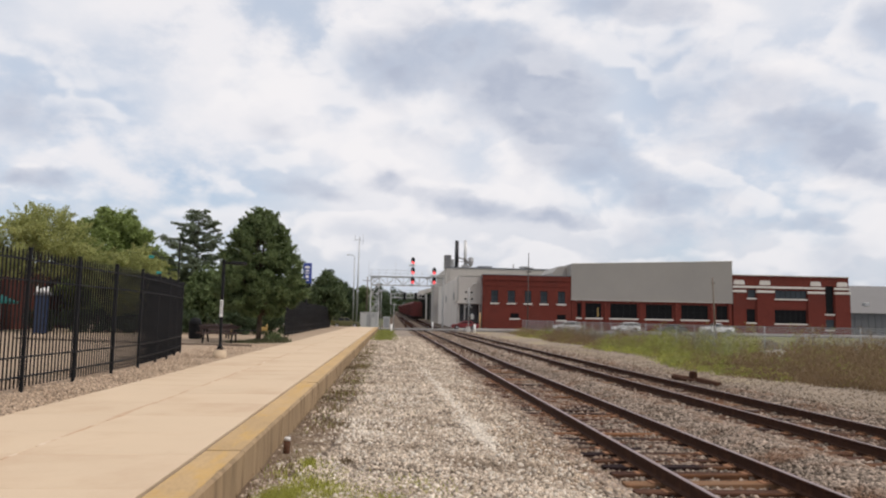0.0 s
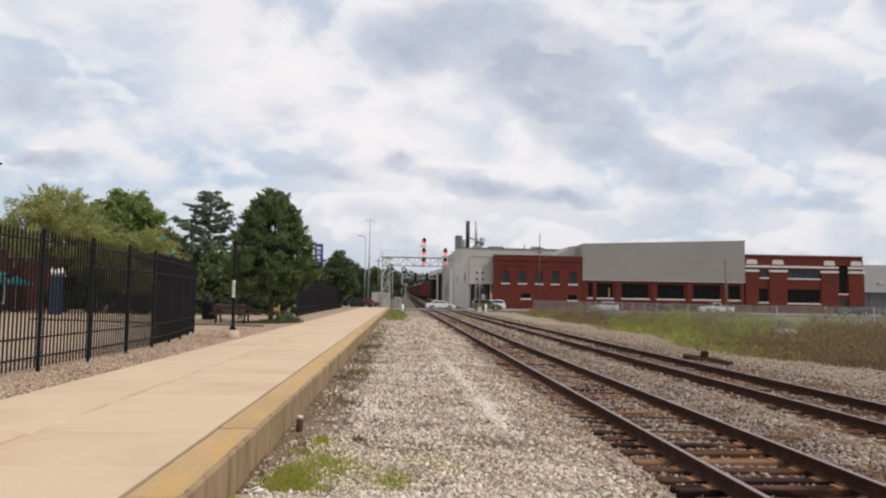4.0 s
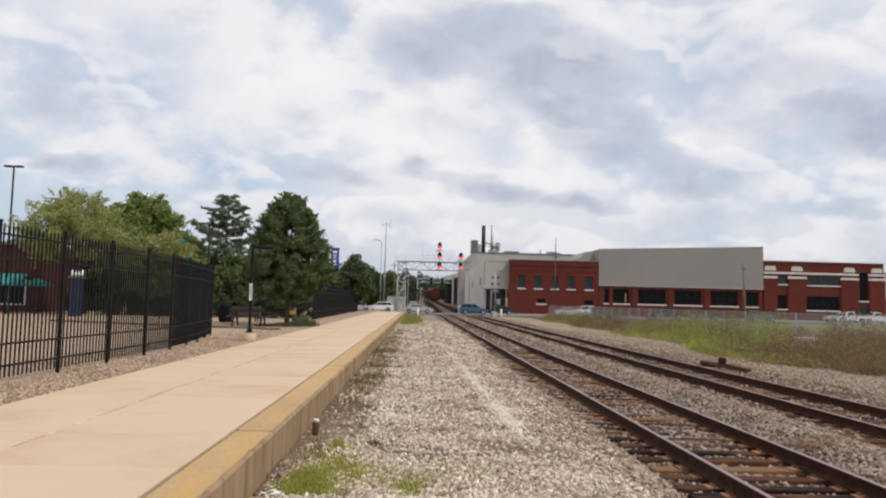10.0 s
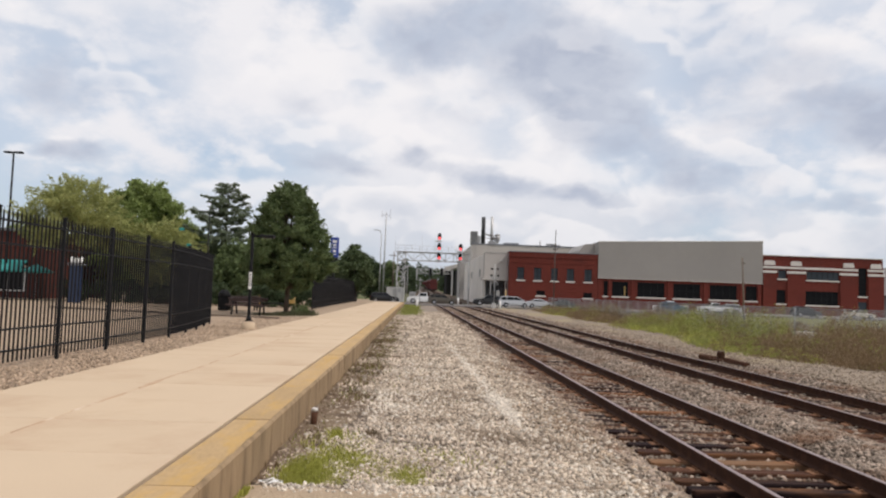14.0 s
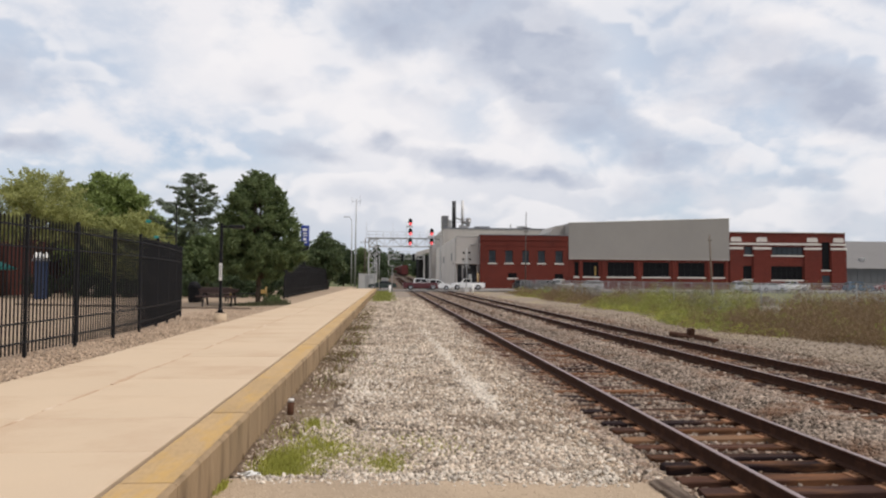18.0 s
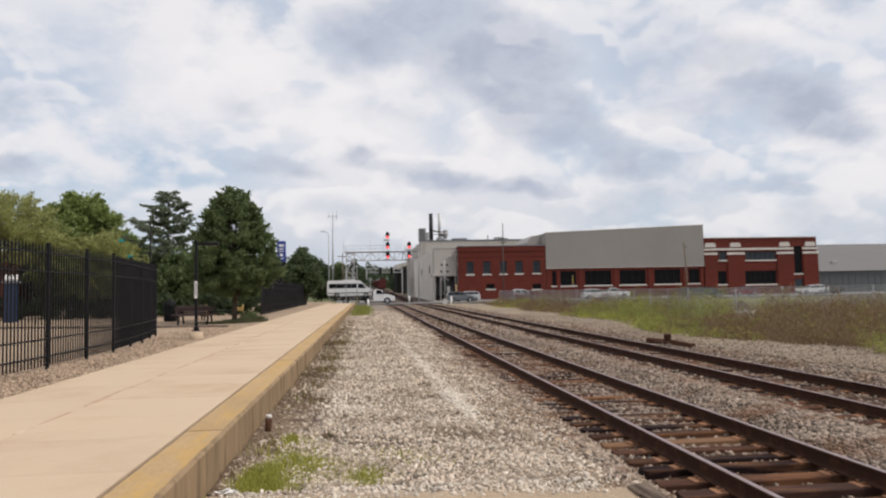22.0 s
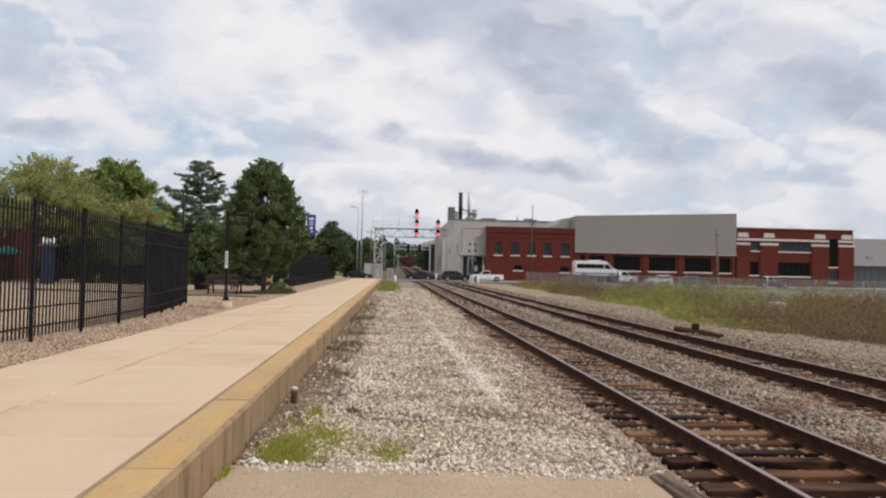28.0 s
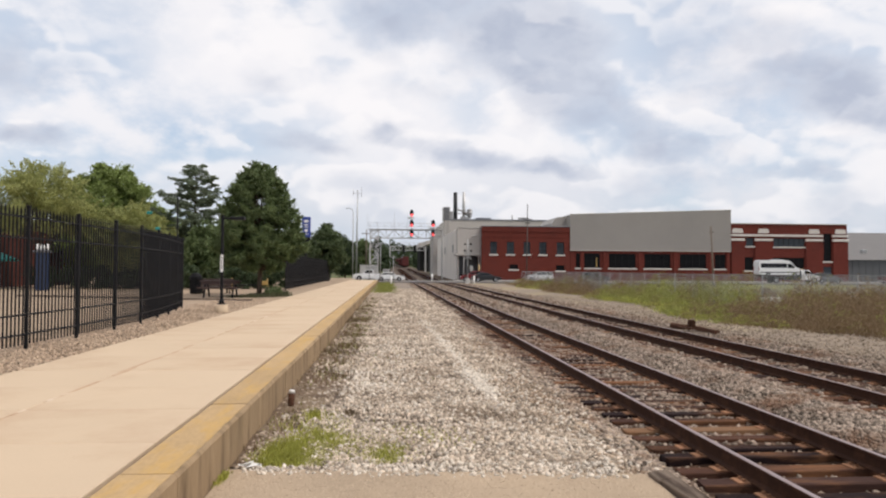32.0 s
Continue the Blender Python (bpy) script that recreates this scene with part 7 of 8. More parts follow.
def tow_truck():
    """White rollback tow truck."""
    t = thing("tow_truck", (0, 118, ROAD_Z), "white flatbed tow truck with a black deck", "tow truck", "traffic")
    wt = paint("truck_white", (0.80, 0.80, 0.79))
    cab = G().prism([(2.15, 0.55), (2.15, 2.0), (2.35, 2.28), (3.35, 2.26), (3.95, 1.55), (5.05, 1.38), (5.2, 1.1), (5.2, 0.55)] + arc(4.35, 0.48, 0.56, 8, 172, 8), "y", -1.05, 1.05)
    c = part("cab", cab, wt, t)
    for sd in (-1, 1):
        g = G().face([(2.6, sd * 1.056, 1.55), (3.78, sd * 1.056, 1.55), (3.3, sd * 1.056, 2.12), (2.6, sd * 1.056, 2.12)])
        part("side_window", g, CAR_GLASS, c)
        part("mirror", G().box(3.7, 3.85, min(sd * 1.08, sd * 1.32), max(sd * 1.08, sd * 1.32), 1.5, 1.95, 0.03), BLACK_MATT, c)
        part("headlight", G().box(5.1, 5.22, sd * 0.8 - 0.16, sd * 0.8 + 0.16, 0.9, 1.15, 0.03), LAMP_CLEAR, c)
    part("windscreen", G().face([(3.45, -0.92, 2.2), (3.45, 0.92, 2.2), (3.97, 0.95, 1.57), (3.97, -0.95, 1.57)]), CAR_GLASS, c)
    part("beacon", G().box(2.5, 2.75, -0.6, 0.6, 2.28, 2.42, 0.03), COPING, c)
    part("bumper", G().box(5.15, 5.32, -1.0, 1.0, 0.42, 0.7, 0.04), CHROME, c)
    part("deck", G().box(-4.75, 2.0, -1.22, 1.22, 0.98, 1.12, 0.02), BLACK_MATT, t)
    part("headboard", G().box(1.85, 2.0, -1.15, 1.15, 1.1, 2.1, 0.02), BLACK_MATT, t)
    part("chassis", G().box(-4.2, 4.6, -0.45, 0.45, 0.62, 0.9), BLACK_MATT, t)
    for sd in (-1, 1):
        part("toolbox", G().box(0.2, 1.7, min(sd * 0.75, sd * 1.15), max(sd * 0.75, sd * 1.15), 0.5, 0.97, 0.03), BLACK_MATT, t)
        part("side_rail", G().box(-4.7, 1.9, min(sd * 1.17, sd * 1.23), max(sd * 1.17, sd * 1.23), 1.12, 1.25, 0.01), BLACK_MATT, t)
    for x in (4.35, -2.3):
        for y in (-0.95, 0.95):
            wheel(t, x, y, 0.48, 0.28)
    for sd in (-1, 1):
        part("mud_guard", G().box(-2.95, -1.7, min(sd * 0.78, sd * 1.15), max(sd * 0.78, sd * 1.15), 0.93, 0.975), BLACK_MATT, t)
    return t


def passenger_van():
    """Long high-roofed white passenger van, riding on the tow truck's deck."""
    t = thing("passenger_van", (0, 118, 1.1), "long white high-roof passenger van on a tow truck", "van", "traffic")
    wt = paint("van_white", (0.76, 0.76, 0.755))
    # outline from the tail over the roof to the nose
    top = [(-3.6, 0.5), (-3.6, 2.2), (-3.5, 2.62), (-3.2, 2.72), (1.35, 2.7), (1.75, 2.58), (2.7, 1.62), (3.4, 1.35), (3.62, 1.1), (3.66, 0.5)]
    low = [(3.5, 0.32)] + arc(2.55, 0.34, 0.42, -4, 184, 8) + [(-1.6, 0.3)] + arc(-2.05, 0.34, 0.42, -4, 184, 8) + [(-3.5, 0.34)]
    b = part("body", G().prism(top + low, "y", -0.98, 0.98), wt, t)
    for sd in (-1, 1):
        for a, d in ((-3.3, -2.13), (-2.11, -0.93), (-0.91, 0.22), (0.24, 1.2)):
            g = G().face([(a, sd * 0.986, 1.45), (d, sd * 0.986, 1.45), (d, sd * 0.986, 2.18), (a, sd * 0.986, 2.18)])
            part("side_window", g, CAR_GLASS, b)
        g = G().face([(1.32, sd * 0.986, 1.42), (2.55, sd * 0.986, 1.42), (2.5, sd * 0.986, 1.6), (1.95, sd * 0.986, 2.16), (1.32, sd * 0.986, 2.16)])
        part("door_window", g, CAR_GLASS, b)
        part("side_moulding", G().box(-3.5, 3.2, min(sd * 0.975, sd * 1.0), max(sd * 0.975, sd * 1.0), 0.62, 0.76, 0.01), BLACK_MATT, b)
        part("mirror", G().box(2.2, 2.35, min(sd * 1.0, sd * 1.2), max(sd * 1.0, sd * 1.2), 1.45, 1.85, 0.03), BLACK_MATT, b)
        part("headlight", G().box(3.3, 3.62, sd * 0.75 - 0.17, sd * 0.75 + 0.17, 0.95, 1.2, 0.04), LAMP_CLEAR, b)
        part("tail_light", G().box(-3.62, -3.5, sd * 0.88 - 0.08, sd * 0.88 + 0.08, 0.9, 1.6, 0.02), LAMP_RED, b)
    g = G().face([(1.8, -0.88, 2.55), (1.8, 0.88, 2.55), (2.72, 0.92, 1.64), (2.72, -0.92, 1.64)])
    part("windscreen", g, CAR_GLASS, b)
    part("roof_unit", G().box(-1.0, 0.9, -0.6, 0.6, 2.69, 2.83, 0.05), wt, b, "white rooftop cooling unit")
    for x in (2.55, -2.05):
        for y in (-0.86, 0.86):
            wheel(t, x, y, 0.35)
    return t


def work_truck():
    """White work truck with a flat bed, a rack and a headboard."""
    t = vehicle("work_truck", "pickup", paint("work_truck_white", (0.74, 0.74, 0.73)), "white flatbed work truck with a ladder rack", category="truck")
    part("rack", G().bar((-2.7, -0.9, 1.2), (-2.7, -0.9, 2.1), 0.06, 0.06).bar((-2.7, 0.9, 1.2), (-2.7, 0.9, 2.1), 0.06, 0.06).bar((-2.7, -0.95, 2.1), (-2.7, 0.95, 2.1), 0.06, 0.06)
         .bar((-0.8, -0.95, 2.1), (-0.8, 0.95, 2.1), 0.06, 0.06).bar((-2.7, -0.9, 2.1), (-0.6, -0.9, 2.1), 0.06, 0.06).bar((-2.7, 0.9, 2.1), (-0.6, 0.9, 2.1), 0.06, 0.06), BLACK, t)
    return t


P_WHITE = paint("car_white", (0.74, 0.74, 0.73))
P_SILVER = paint("car_silver", (0.50, 0.51, 0.52), 0.3)
P_BLACK = paint("car_black", (0.007, 0.007, 0.008))
P_NAVY = paint("car_navy", (0.009, 0.012, 0.022))
P_TEAL = paint("car_teal", (0.035, 0.095, 0.16), 0.1)
P_OLIVE = paint("car_olive", (0.10, 0.095, 0.035), 0.1)
P_MAROON = paint("car_maroon", (0.085, 0.010, 0.013))
P_RED = paint("car_red", (0.17, 0.012, 0.014))
P_CREAM = paint("car_cream", (0.62, 0.57, 0.47), 0.1)
P_BROWN = paint("car_brown", (0.085, 0.07, 0.05), 0.1)
P_GREY = paint("car_grey", (0.13, 0.14, 0.15), 0.3)
P_GREEN = paint("car_green", (0.02, 0.035, 0.03))

# ---- traffic: (thing, heads right, rows of seconds and place along the road) ----
TRAFFIC = [
    (vehicle("sport_utility_car", "suv", P_OLIVE, "olive green sport utility car crossing the tracks"), True, [(0, -7), (1, -3.9), (2, 0.8), (3, 6.6), (3.5, 10.2), (7.5, 39), (32, 215.4)]),
    (vehicle("saloon_car", "sedan", P_WHITE, "white saloon car crossing the tracks"), True, [(0, -17.8), (2, -7), (3, -1.6), (3.5, 1.9), (5.5, 22.5), (6, 27.5), (7, 40.7), (11, 93.5), (32, 370.7)]),
    (vehicle("sport_utility_car", "suv", P_NAVY, "dark navy sport utility car crossing the tracks"), True, [(0, -27.4), (1.5, -19.9), (5.5, 0.4), (6, 2.8), (7, 9.0), (8, 15.4), (8.5, 18.7), (10, 31.2), (14, 64.5), (32, 214.5)]),
    (vehicle("saloon_car", "sedan", P_CREAM, "cream saloon car crossing the tracks"), True, [(0, -49.9), (2, -35.7), (6, -7.3), (7, -0.2), (8, 6.6), (9, 15), (10, 25), (11, 35.3), (12, 47.9), (16, 98.3), (32, 299.9)]),
    (vehicle("sport_utility_car", "suv", P_TEAL, "teal blue sport utility car crossing the tracks"), True, [(0, -43.6), (3, -28.6), (7, -8.6), (8, -3.9), (9, 2.1), (10, 9.3), (11, 16.7), (12, 24.8), (13, 32.8), (14, 42.2), (18, 79.8), (32, 211.4)]),
    (vehicle("saloon_car", "sedan", P_SILVER, "silver saloon car crossing the tracks"), True, [(0, -53.9), (5, -26.9), (9, -5.3), (9.5, -2.6), (10, 0.3), (11, 4.9), (12, 9.7), (13, 14.9), (14, 20.3), (14.5, 25.8), (18.5, 69.8), (32, 218.3)]),
    (vehicle("minivan", "minivan", P_SILVER, "silver minivan crossing the tracks"), True, [(0, -72.7), (7, -28.6), (11, -3.4), (12, 2.9), (13, 9.2), (14, 16.1), (14.5, 21.6), (18.5, 65.6), (32, 214.1)]),
    (vehicle("sport_utility_car", "suv", P_BROWN, "brown sport utility car crossing the tracks"), True, [(0, -64.4), (8, -24.4), (12, -4.4), (13, -0.4), (14, 4.4), (14.5, 6.5), (16.5, 15.5), (17, 19.1), (21, 47.9), (32, 127.1)]),
    (vehicle("sport_utility_car", "suv", P_BLACK, "black sport utility car crossing the tracks"), True, [(0, -73.2), (9, -28.2), (13, -8.2), (14, -5), (14.5, -2.1), (16.5, 10.1), (17, 13.9), (17.5, 18.3), (21.5, 53.5), (32, 145.9)]),
    (vehicle("pickup_truck", "crew", P_MAROON, "maroon crew-cab pickup with a white cab roof", P_WHITE, category="pickup truck"), True, [(0, -84.3), (12.5, -21.8), (16.5, -1.8), (17, 0.7), (18, 5.4), (18.5, 8.4), (19, 10.4), (20, 16.2), (20.5, 18.5), (21, 20.5), (25, 44.5), (32, 86.5)]),
    (vehicle("sport_utility_car", "suv", P_WHITE, "white sport utility car crossing the tracks"), True, [(0, -92.8), (14.5, -11.6), (18.5, 10.8), (19, 13.6), (20, 19.7), (21, 29.1), (22, 38.1), (23, 48.8), (27, 91.6), (32, 145.1)]),
    (vehicle("sport_utility_car", "suv", P_GREY, "dark grey sport utility car crossing the tracks"), True, [(0, -118.4), (15, -29.9), (19, -6.3), (20, -0.4), (21, 6.9), (22, 15.3), (23, 19.9), (27, 43.9), (32, 73.9)]),
    (vehicle("sport_utility_car", "suv", P_BLACK, "black sport utility car crossing the tracks"), True, [(0, -125.9), (20, -25.9), (24, -5.9), (25, -3.4), (25.5, -0.9), (28, 10.1), (28.5, 12.7), (29, 16.4), (29.5, 19), (32, 34)]),
    (vehicle("saloon_car", "sedan", P_BLACK, "black saloon car crossing the tracks"), True, [(0, -144.8), (23.5, -27.3), (27.5, -7.3), (28, -5.7), (29, -1.1), (29.5, 1.5), (30, 3.7), (31, 9.6), (32, 15.8)]),
    (vehicle("saloon_car", "sedan", P_WHITE, "white saloon car crossing the tracks"), True, [(0, -158.5), (26, -28.5), (30, -8.5), (31, -5.7), (31.5, -3.1), (32, 0.1)]),
    (vehicle("saloon_car", "sedan", P_RED, "dark red saloon car crossing the tracks"), False, [(0, 12.8), (1, 8.9), (2, 4.7), (2.5, 0.4), (3.5, -4.1), (7.5, -28.1), (32, -175.1)]),
    (vehicle("sport_utility_car", "suv", P_WHITE, "white sport utility car crossing the tracks"), False, [(0, 30.5), (1, 28.5), (2, 25.9), (3, 20.7), (3.5, 18.2), (5.5, 5.4), (6.5, -1.6), (7, -4.7), (11, -29.5), (32, -159.7)]),
    (vehicle("sport_utility_car", "suv", P_WHITE, "white sport utility car crossing the tracks"), False, [(0, 40.9), (1, 40.9), (2, 39.5), (3, 38), (6, 24), (7, 17), (8, 9.9), (9, 0.6), (10, -6.2), (14, -33.4), (32, -155.8)]),
    (vehicle("saloon_car", "sedan", P_NAVY, "dark navy saloon car crossing the tracks"), False, [(0, 49.2), (1, 49.2), (2, 48.2), (3, 47.5), (6, 37), (9, 20.9), (10, 14.3), (11, 8.1), (12, -1.1), (16, -37.9), (32, -185.1)]),
    (vehicle("pickup_truck", "pickup", P_WHITE, "white pickup truck crossing the tracks", category="pickup truck"), False, [(0, 57.1), (3, 56.3), (6, 49.7), (7, 46.3), (8, 40.7), (9, 35.5), (11, 21.7), (12, 13.8), (13, 4.1), (14, 1.4), (18, -22.6), (32, -106.6)]),
    (vehicle("pickup_truck", "crew", P_BLACK, "black crew-cab pickup truck crossing the tracks", category="pickup truck"), False, [(0, 103.7), (5, 73.2), (9, 48.8), (11, 36.6), (13, 20.3), (14, 12.8), (14.5, 9.1), (16.5, -5.4), (20.5, -34.4), (32, -117.8)]),
    (vehicle("saloon_car", "sedan", P_GREEN, "dark green saloon car crossing the tracks"), False, [(0, 111.8), (12.5, 34.3), (16.5, 9.5), (17, 6.4), (18, -1), (18.5, -4.7), (22.5, -34.3), (32, -104.6)]),
    (vehicle("pickup_truck", "pickup", P_WHITE, "white pickup truck crossing the tracks", category="pickup truck"), False, [(0, 166.1), (9, 88.2), (13, 53.6), (17, 19), (18, 13.6), (19, 6.3), (20, 0.1), (24, -27.5), (32, -84)]),
    (vehicle("sport_utility_car", "suv", P_SILVER, "silver sport utility car crossing the tracks"), False, [(0, 124.3), (16, 44.3), (20, 24.3), (21, 19.4), (22, 17.1), (23, 10.4), (24, 3.8), (25, -1), (29, -25), (32, -43)]),
    (vehicle("pickup_truck", "pickup", P_WHITE, "white pickup truck crossing the tracks", category="pickup truck"), False, [(0, 199.3), (18, 71.5), (22, 43.1), (23, 36), (24, 29.5), (25, 25.3), (27.5, 17.2), (28, 15.9), (29, 12.6), (30, 8.6), (31, 3.6), (32, -3.3)]),
    (vehicle("saloon_car", "sedan", P_NAVY, "dark blue saloon car crossing the tracks"), False, [(0, 383.4), (21, 96.1), (25, 41.4), (27.5, 7.2), (28, 4.4), (29, -1.5), (29.5, -4.5), (32, -19.5)]),
    (vehicle("sport_utility_car", "suv", P_RED, "red sport utility car crossing the tracks"), False, [(0, 173.4), (26.5, 40.9), (30.5, 20.9), (31, 19.8), (31.5, 18), (32, 14.4)]),
    (vehicle("sport_utility_car", "suv", P_WHITE, "white sport utility car crossing the tracks"), False, [(0, 202.9), (24, 68.5), (28, 46.1), (30, 34.9), (31, 28.5), (32, 25.8)]),
    (work_truck(), False, [(0, 131.7), (13, 57.6), (17, 34.8), (18, 29.1), (19, 21.2), (20, 14.6), (21, 8.2), (23, -4.2), (27, -28.6), (32, -58.6)]),
]
TOW = tow_truck()
VAN = passenger_van()
TOW_ROWS = [(0, -112.6), (17, -27.6), (21, -6.6), (22, -2.6), (23, 2.5), (24, 7.6), (25, 13.1), (25.5, 16.1), (28, 33.2), (29, 40.8), (30, 48.7), (31, 56.9), (32, 65.2)]
TRAIN_ROWS = [(0, 233), (3, 250), (6, 277), (8, 296), (10, 318), (13, 343), (17, 368), (22, 378), (32, 383)]

# ---- small things by the tracks ----
def small_things():
    t = thing("rusty_stake", (-1.44, 11.0, -0.12), "short rusty pipe stub with a pale cap beside the platform", "pipe stub")
    part("pipe", G().tube((0, 0, -0.1), (0.015, 0, 0.21), 0.045, 0.05, 12), RUST, t)
    part("cap", G().tube((0.015, 0, 0.21), (0.017, 0, 0.255), 0.052, 0.04, 12), WHITE_STONE, t)
    t = thing("scrap_iron", (10.47, 24.7, -0.12), "dark rusty scrap iron and old track fittings beside the outer track", "scrap iron")
    part("bar", G().bar((-0.02, -1.75, 0.07), (0.0, -0.2, 0.09), 0.17, 0.15).bar((0.14, -1.5, 0.04), (0.12, -0.1, 0.04), 0.09, 0.08), RUST, t)
    part("block", G().box(-0.16, 0.1, 0.1, 1.0, -0.02, 0.15, 0.04), RUST, t, "", pose(-0.05, 0.45, 0, 0, 0, 8))
    part("bracket", G().box(-0.11, 0.11, -0.12, 0.12, 0.0, 0.34, 0.04).tube((0, -0.15, 0.28), (0, 0.15, 0.28), 0.07, 0.07, 10), RUST, t, "", pose(0, 0.28, 0))
    part("plate", G().box(-0.1, 0.1, -0.3, 0.3, 0.0, 0.09, 0.02), RUST, t, "", pose(-0.18, 0.3, 0, 0, 0, 20))
    t = thing("litter_scrap", (-1.40, 7.62, -0.10), "crumpled white litter at the path's edge", "litter")
    g = G()
    for k in range(9):
        a = k * 0.7
        g.face([(0.05 * math.cos(a), 0.03 * math.sin(a), 0.02), (0.13 * math.cos(a), 0.07 * math.sin(a), 0.015 + 0.02 * (k % 3)), (0.12 * math.cos(a + 0.8), 0.06 * math.sin(a + 0.8), 0.03), (0.03, 0.01, 0.05)])
    part("paper", g, WHITE, t)
    # dark bars added to draw the strip of shade across the gravel
    t = thing("edging_timber", (-14.0, 41.2, PARK_Z), "low timber bars on the pea gravel, standing in for a shade strip", "timber")
    part("timber", G().bar((-7.4, 3.0, 0.03), (-0.1, 0.1, 0.03), 0.14, 0.14), OLD_WOOD, t)
    part("timber", G().bar((0.1, 0.0, 0.03), (6.9, -2.3, 0.03), 0.14, 0.14), OLD_WOOD, t)
    t = thing("concrete_slab", (24.9, 46.3, -0.15), "broken white concrete slab in the weeds", "slab")
    part("block", G().box(-0.9, 0.6, -0.5, 0.4, 0.0, 0.36, 0.05), WHITE_STONE, t)
    part("fragment", G().box(0.75, 1.35, -0.3, 0.3, 0.0, 0.28, 0.05), WHITE_STONE, t)


small_things()


def pale_side(x, y):
    return near_density(x, y) * np.clip((2.75 - x + 0.25 * np.sin(y * 0.9)) / 0.9, 0, 1)


def brown_side(x, y):
    return near_density(x, y) * (1 - np.clip((2.75 - x + 0.25 * np.sin(y * 0.9)) / 0.9, 0, 1))


stones("near_stones", 54000, -1.58, 3.2, 5.0, 15, 0.033, STONE, "pale crushed limestone ballast by the platform", pale_side)
stones("middle_stones", 28000, -1.58, 3.2, 15, 32, 0.048, STONE, "pale crushed limestone ballast by the platform", pale_side)
stones("rusty_stones", 16000, 1.4, 3.2, 6.0, 34, 0.040, STONE_BROWN, "rust-stained ballast beside the near rail", brown_side)
stones("further_stones", 16000, -1.58, 3.2, 32, 75, 0.085, STONE, "pale crushed limestone ballast by the platform", near_density)


def streak(x, y):
    """Whiter stones along a worn line, in two trodden patches, and a few elsewhere."""
    d = (x - 1.66 + 0.0185 * (y - 11.0)) / (0.13 + 0.03 * np.sin(y))
    ends = np.clip((y - 10.8) / 2.5, 0, 1) * np.clip((30 - y) / 6, 0, 1)
    p1 = np.clip(1 - ((x + 0.45) / 0.8) ** 2 - ((y - 13.4) / 1.8) ** 2, 0, 1)
    p2 = np.clip(1 - ((x - 0.2) / 1.1) ** 2 - ((y - 18.5) / 3.0) ** 2, 0, 1)
    broken = 0.65 + 0.35 * np.sin(3.1 * y + 2.0 * x) * np.sin(5.3 * x - 1.7 * y)
    return near_density(x, y) * np.clip(np.exp(-d * d) * ends + broken * (0.75 * p1 + 0.55 * p2) + 0.10, 0, 1)


stones("pale_stones", 62000, -1.5, 3.0, 7.5, 40, 0.040, STONE_PALE, "whiter limestone stones in a worn streak", streak, sink=0.15)


def worn_line(x, y):
    d = (x - 1.66 + 0.0185 * (y - 11.0)) / (0.09 + 0.03 * np.sin(y) + 0.02 * np.sin(y * 3.7))
    return np.exp(-d * d) * np.clip((y - 10.6) / 2.0, 0, 1) * np.clip((30 - y) / 5, 0, 1)


stones("worn_line_stones", 13000, 1.05, 1.95, 10.6, 30, 0.036, STONE_WHITE, "white crushed stones along a worn line", worn_line, sink=0.0)
stones("track_stones", 80000, 2.6, 7.2, 3.0, 40, 0.046, STONE_GREY, "grey-brown ballast between the rails", near_density)
stones("outer_stones", 42000, 6.4, 12.4, 7.0, 55, 0.052, STONE_GREY, "grey-brown ballast round the outer track", lambda x, y: near_density(x, y) * (1 - np.clip((x - 10.6) / 1.3, 0, 1)))
stones("far_stones", 19000, 2.6, 12.8, 34, 108, 0.09, STONE_GREY, "pale ballast further along the tracks", near_density)
stones("shoulder_stones", 18000, 11.4, 16.0, 13, 60, 0.045, STONE_DUSTY, "scattered dusty stones on the dirt shoulder", lambda x, y: np.clip(0.9 - (x - 11.4) / 4.0, 0.25, 1),
       lambda x, y: -0.15 + 0.03 * np.sin(x * 1.1 + y * 0.5) + 0.02 * np.sin(x * 3.1 - y * 1.7))
stones("path_pebbles", 17000, -9.2, -5.7, 9.0, 42, 0.04, RIVER_STONE, "pea gravel along the fence", None, lambda x, y: PARK_Z + 0 * x)
stones("asphalt_grit", 6500, -1.55, 2.35, 3.6, 7.4, 0.012, GRIT, "loose grit on the asphalt path", None, lambda x, y: -0.086 + 0 * x, sink=0.5)
stones("spilled_stones", 1500, -1.45, 2.3, 7.0, 7.62, 0.032, STONE_PALE, "limestone stones spilled over the edge of the path",
       lambda x, y: np.exp(-(np.clip(7.40 - 0.092 * (x + 1.57) - y, 0, 1) / 0.05) ** 2) * (0.6 + 0.4 * np.sin(6.3 * x) * np.sin(2.9 * x + 1)), lambda x, y: -0.092 + 0 * x, sink=0.15)


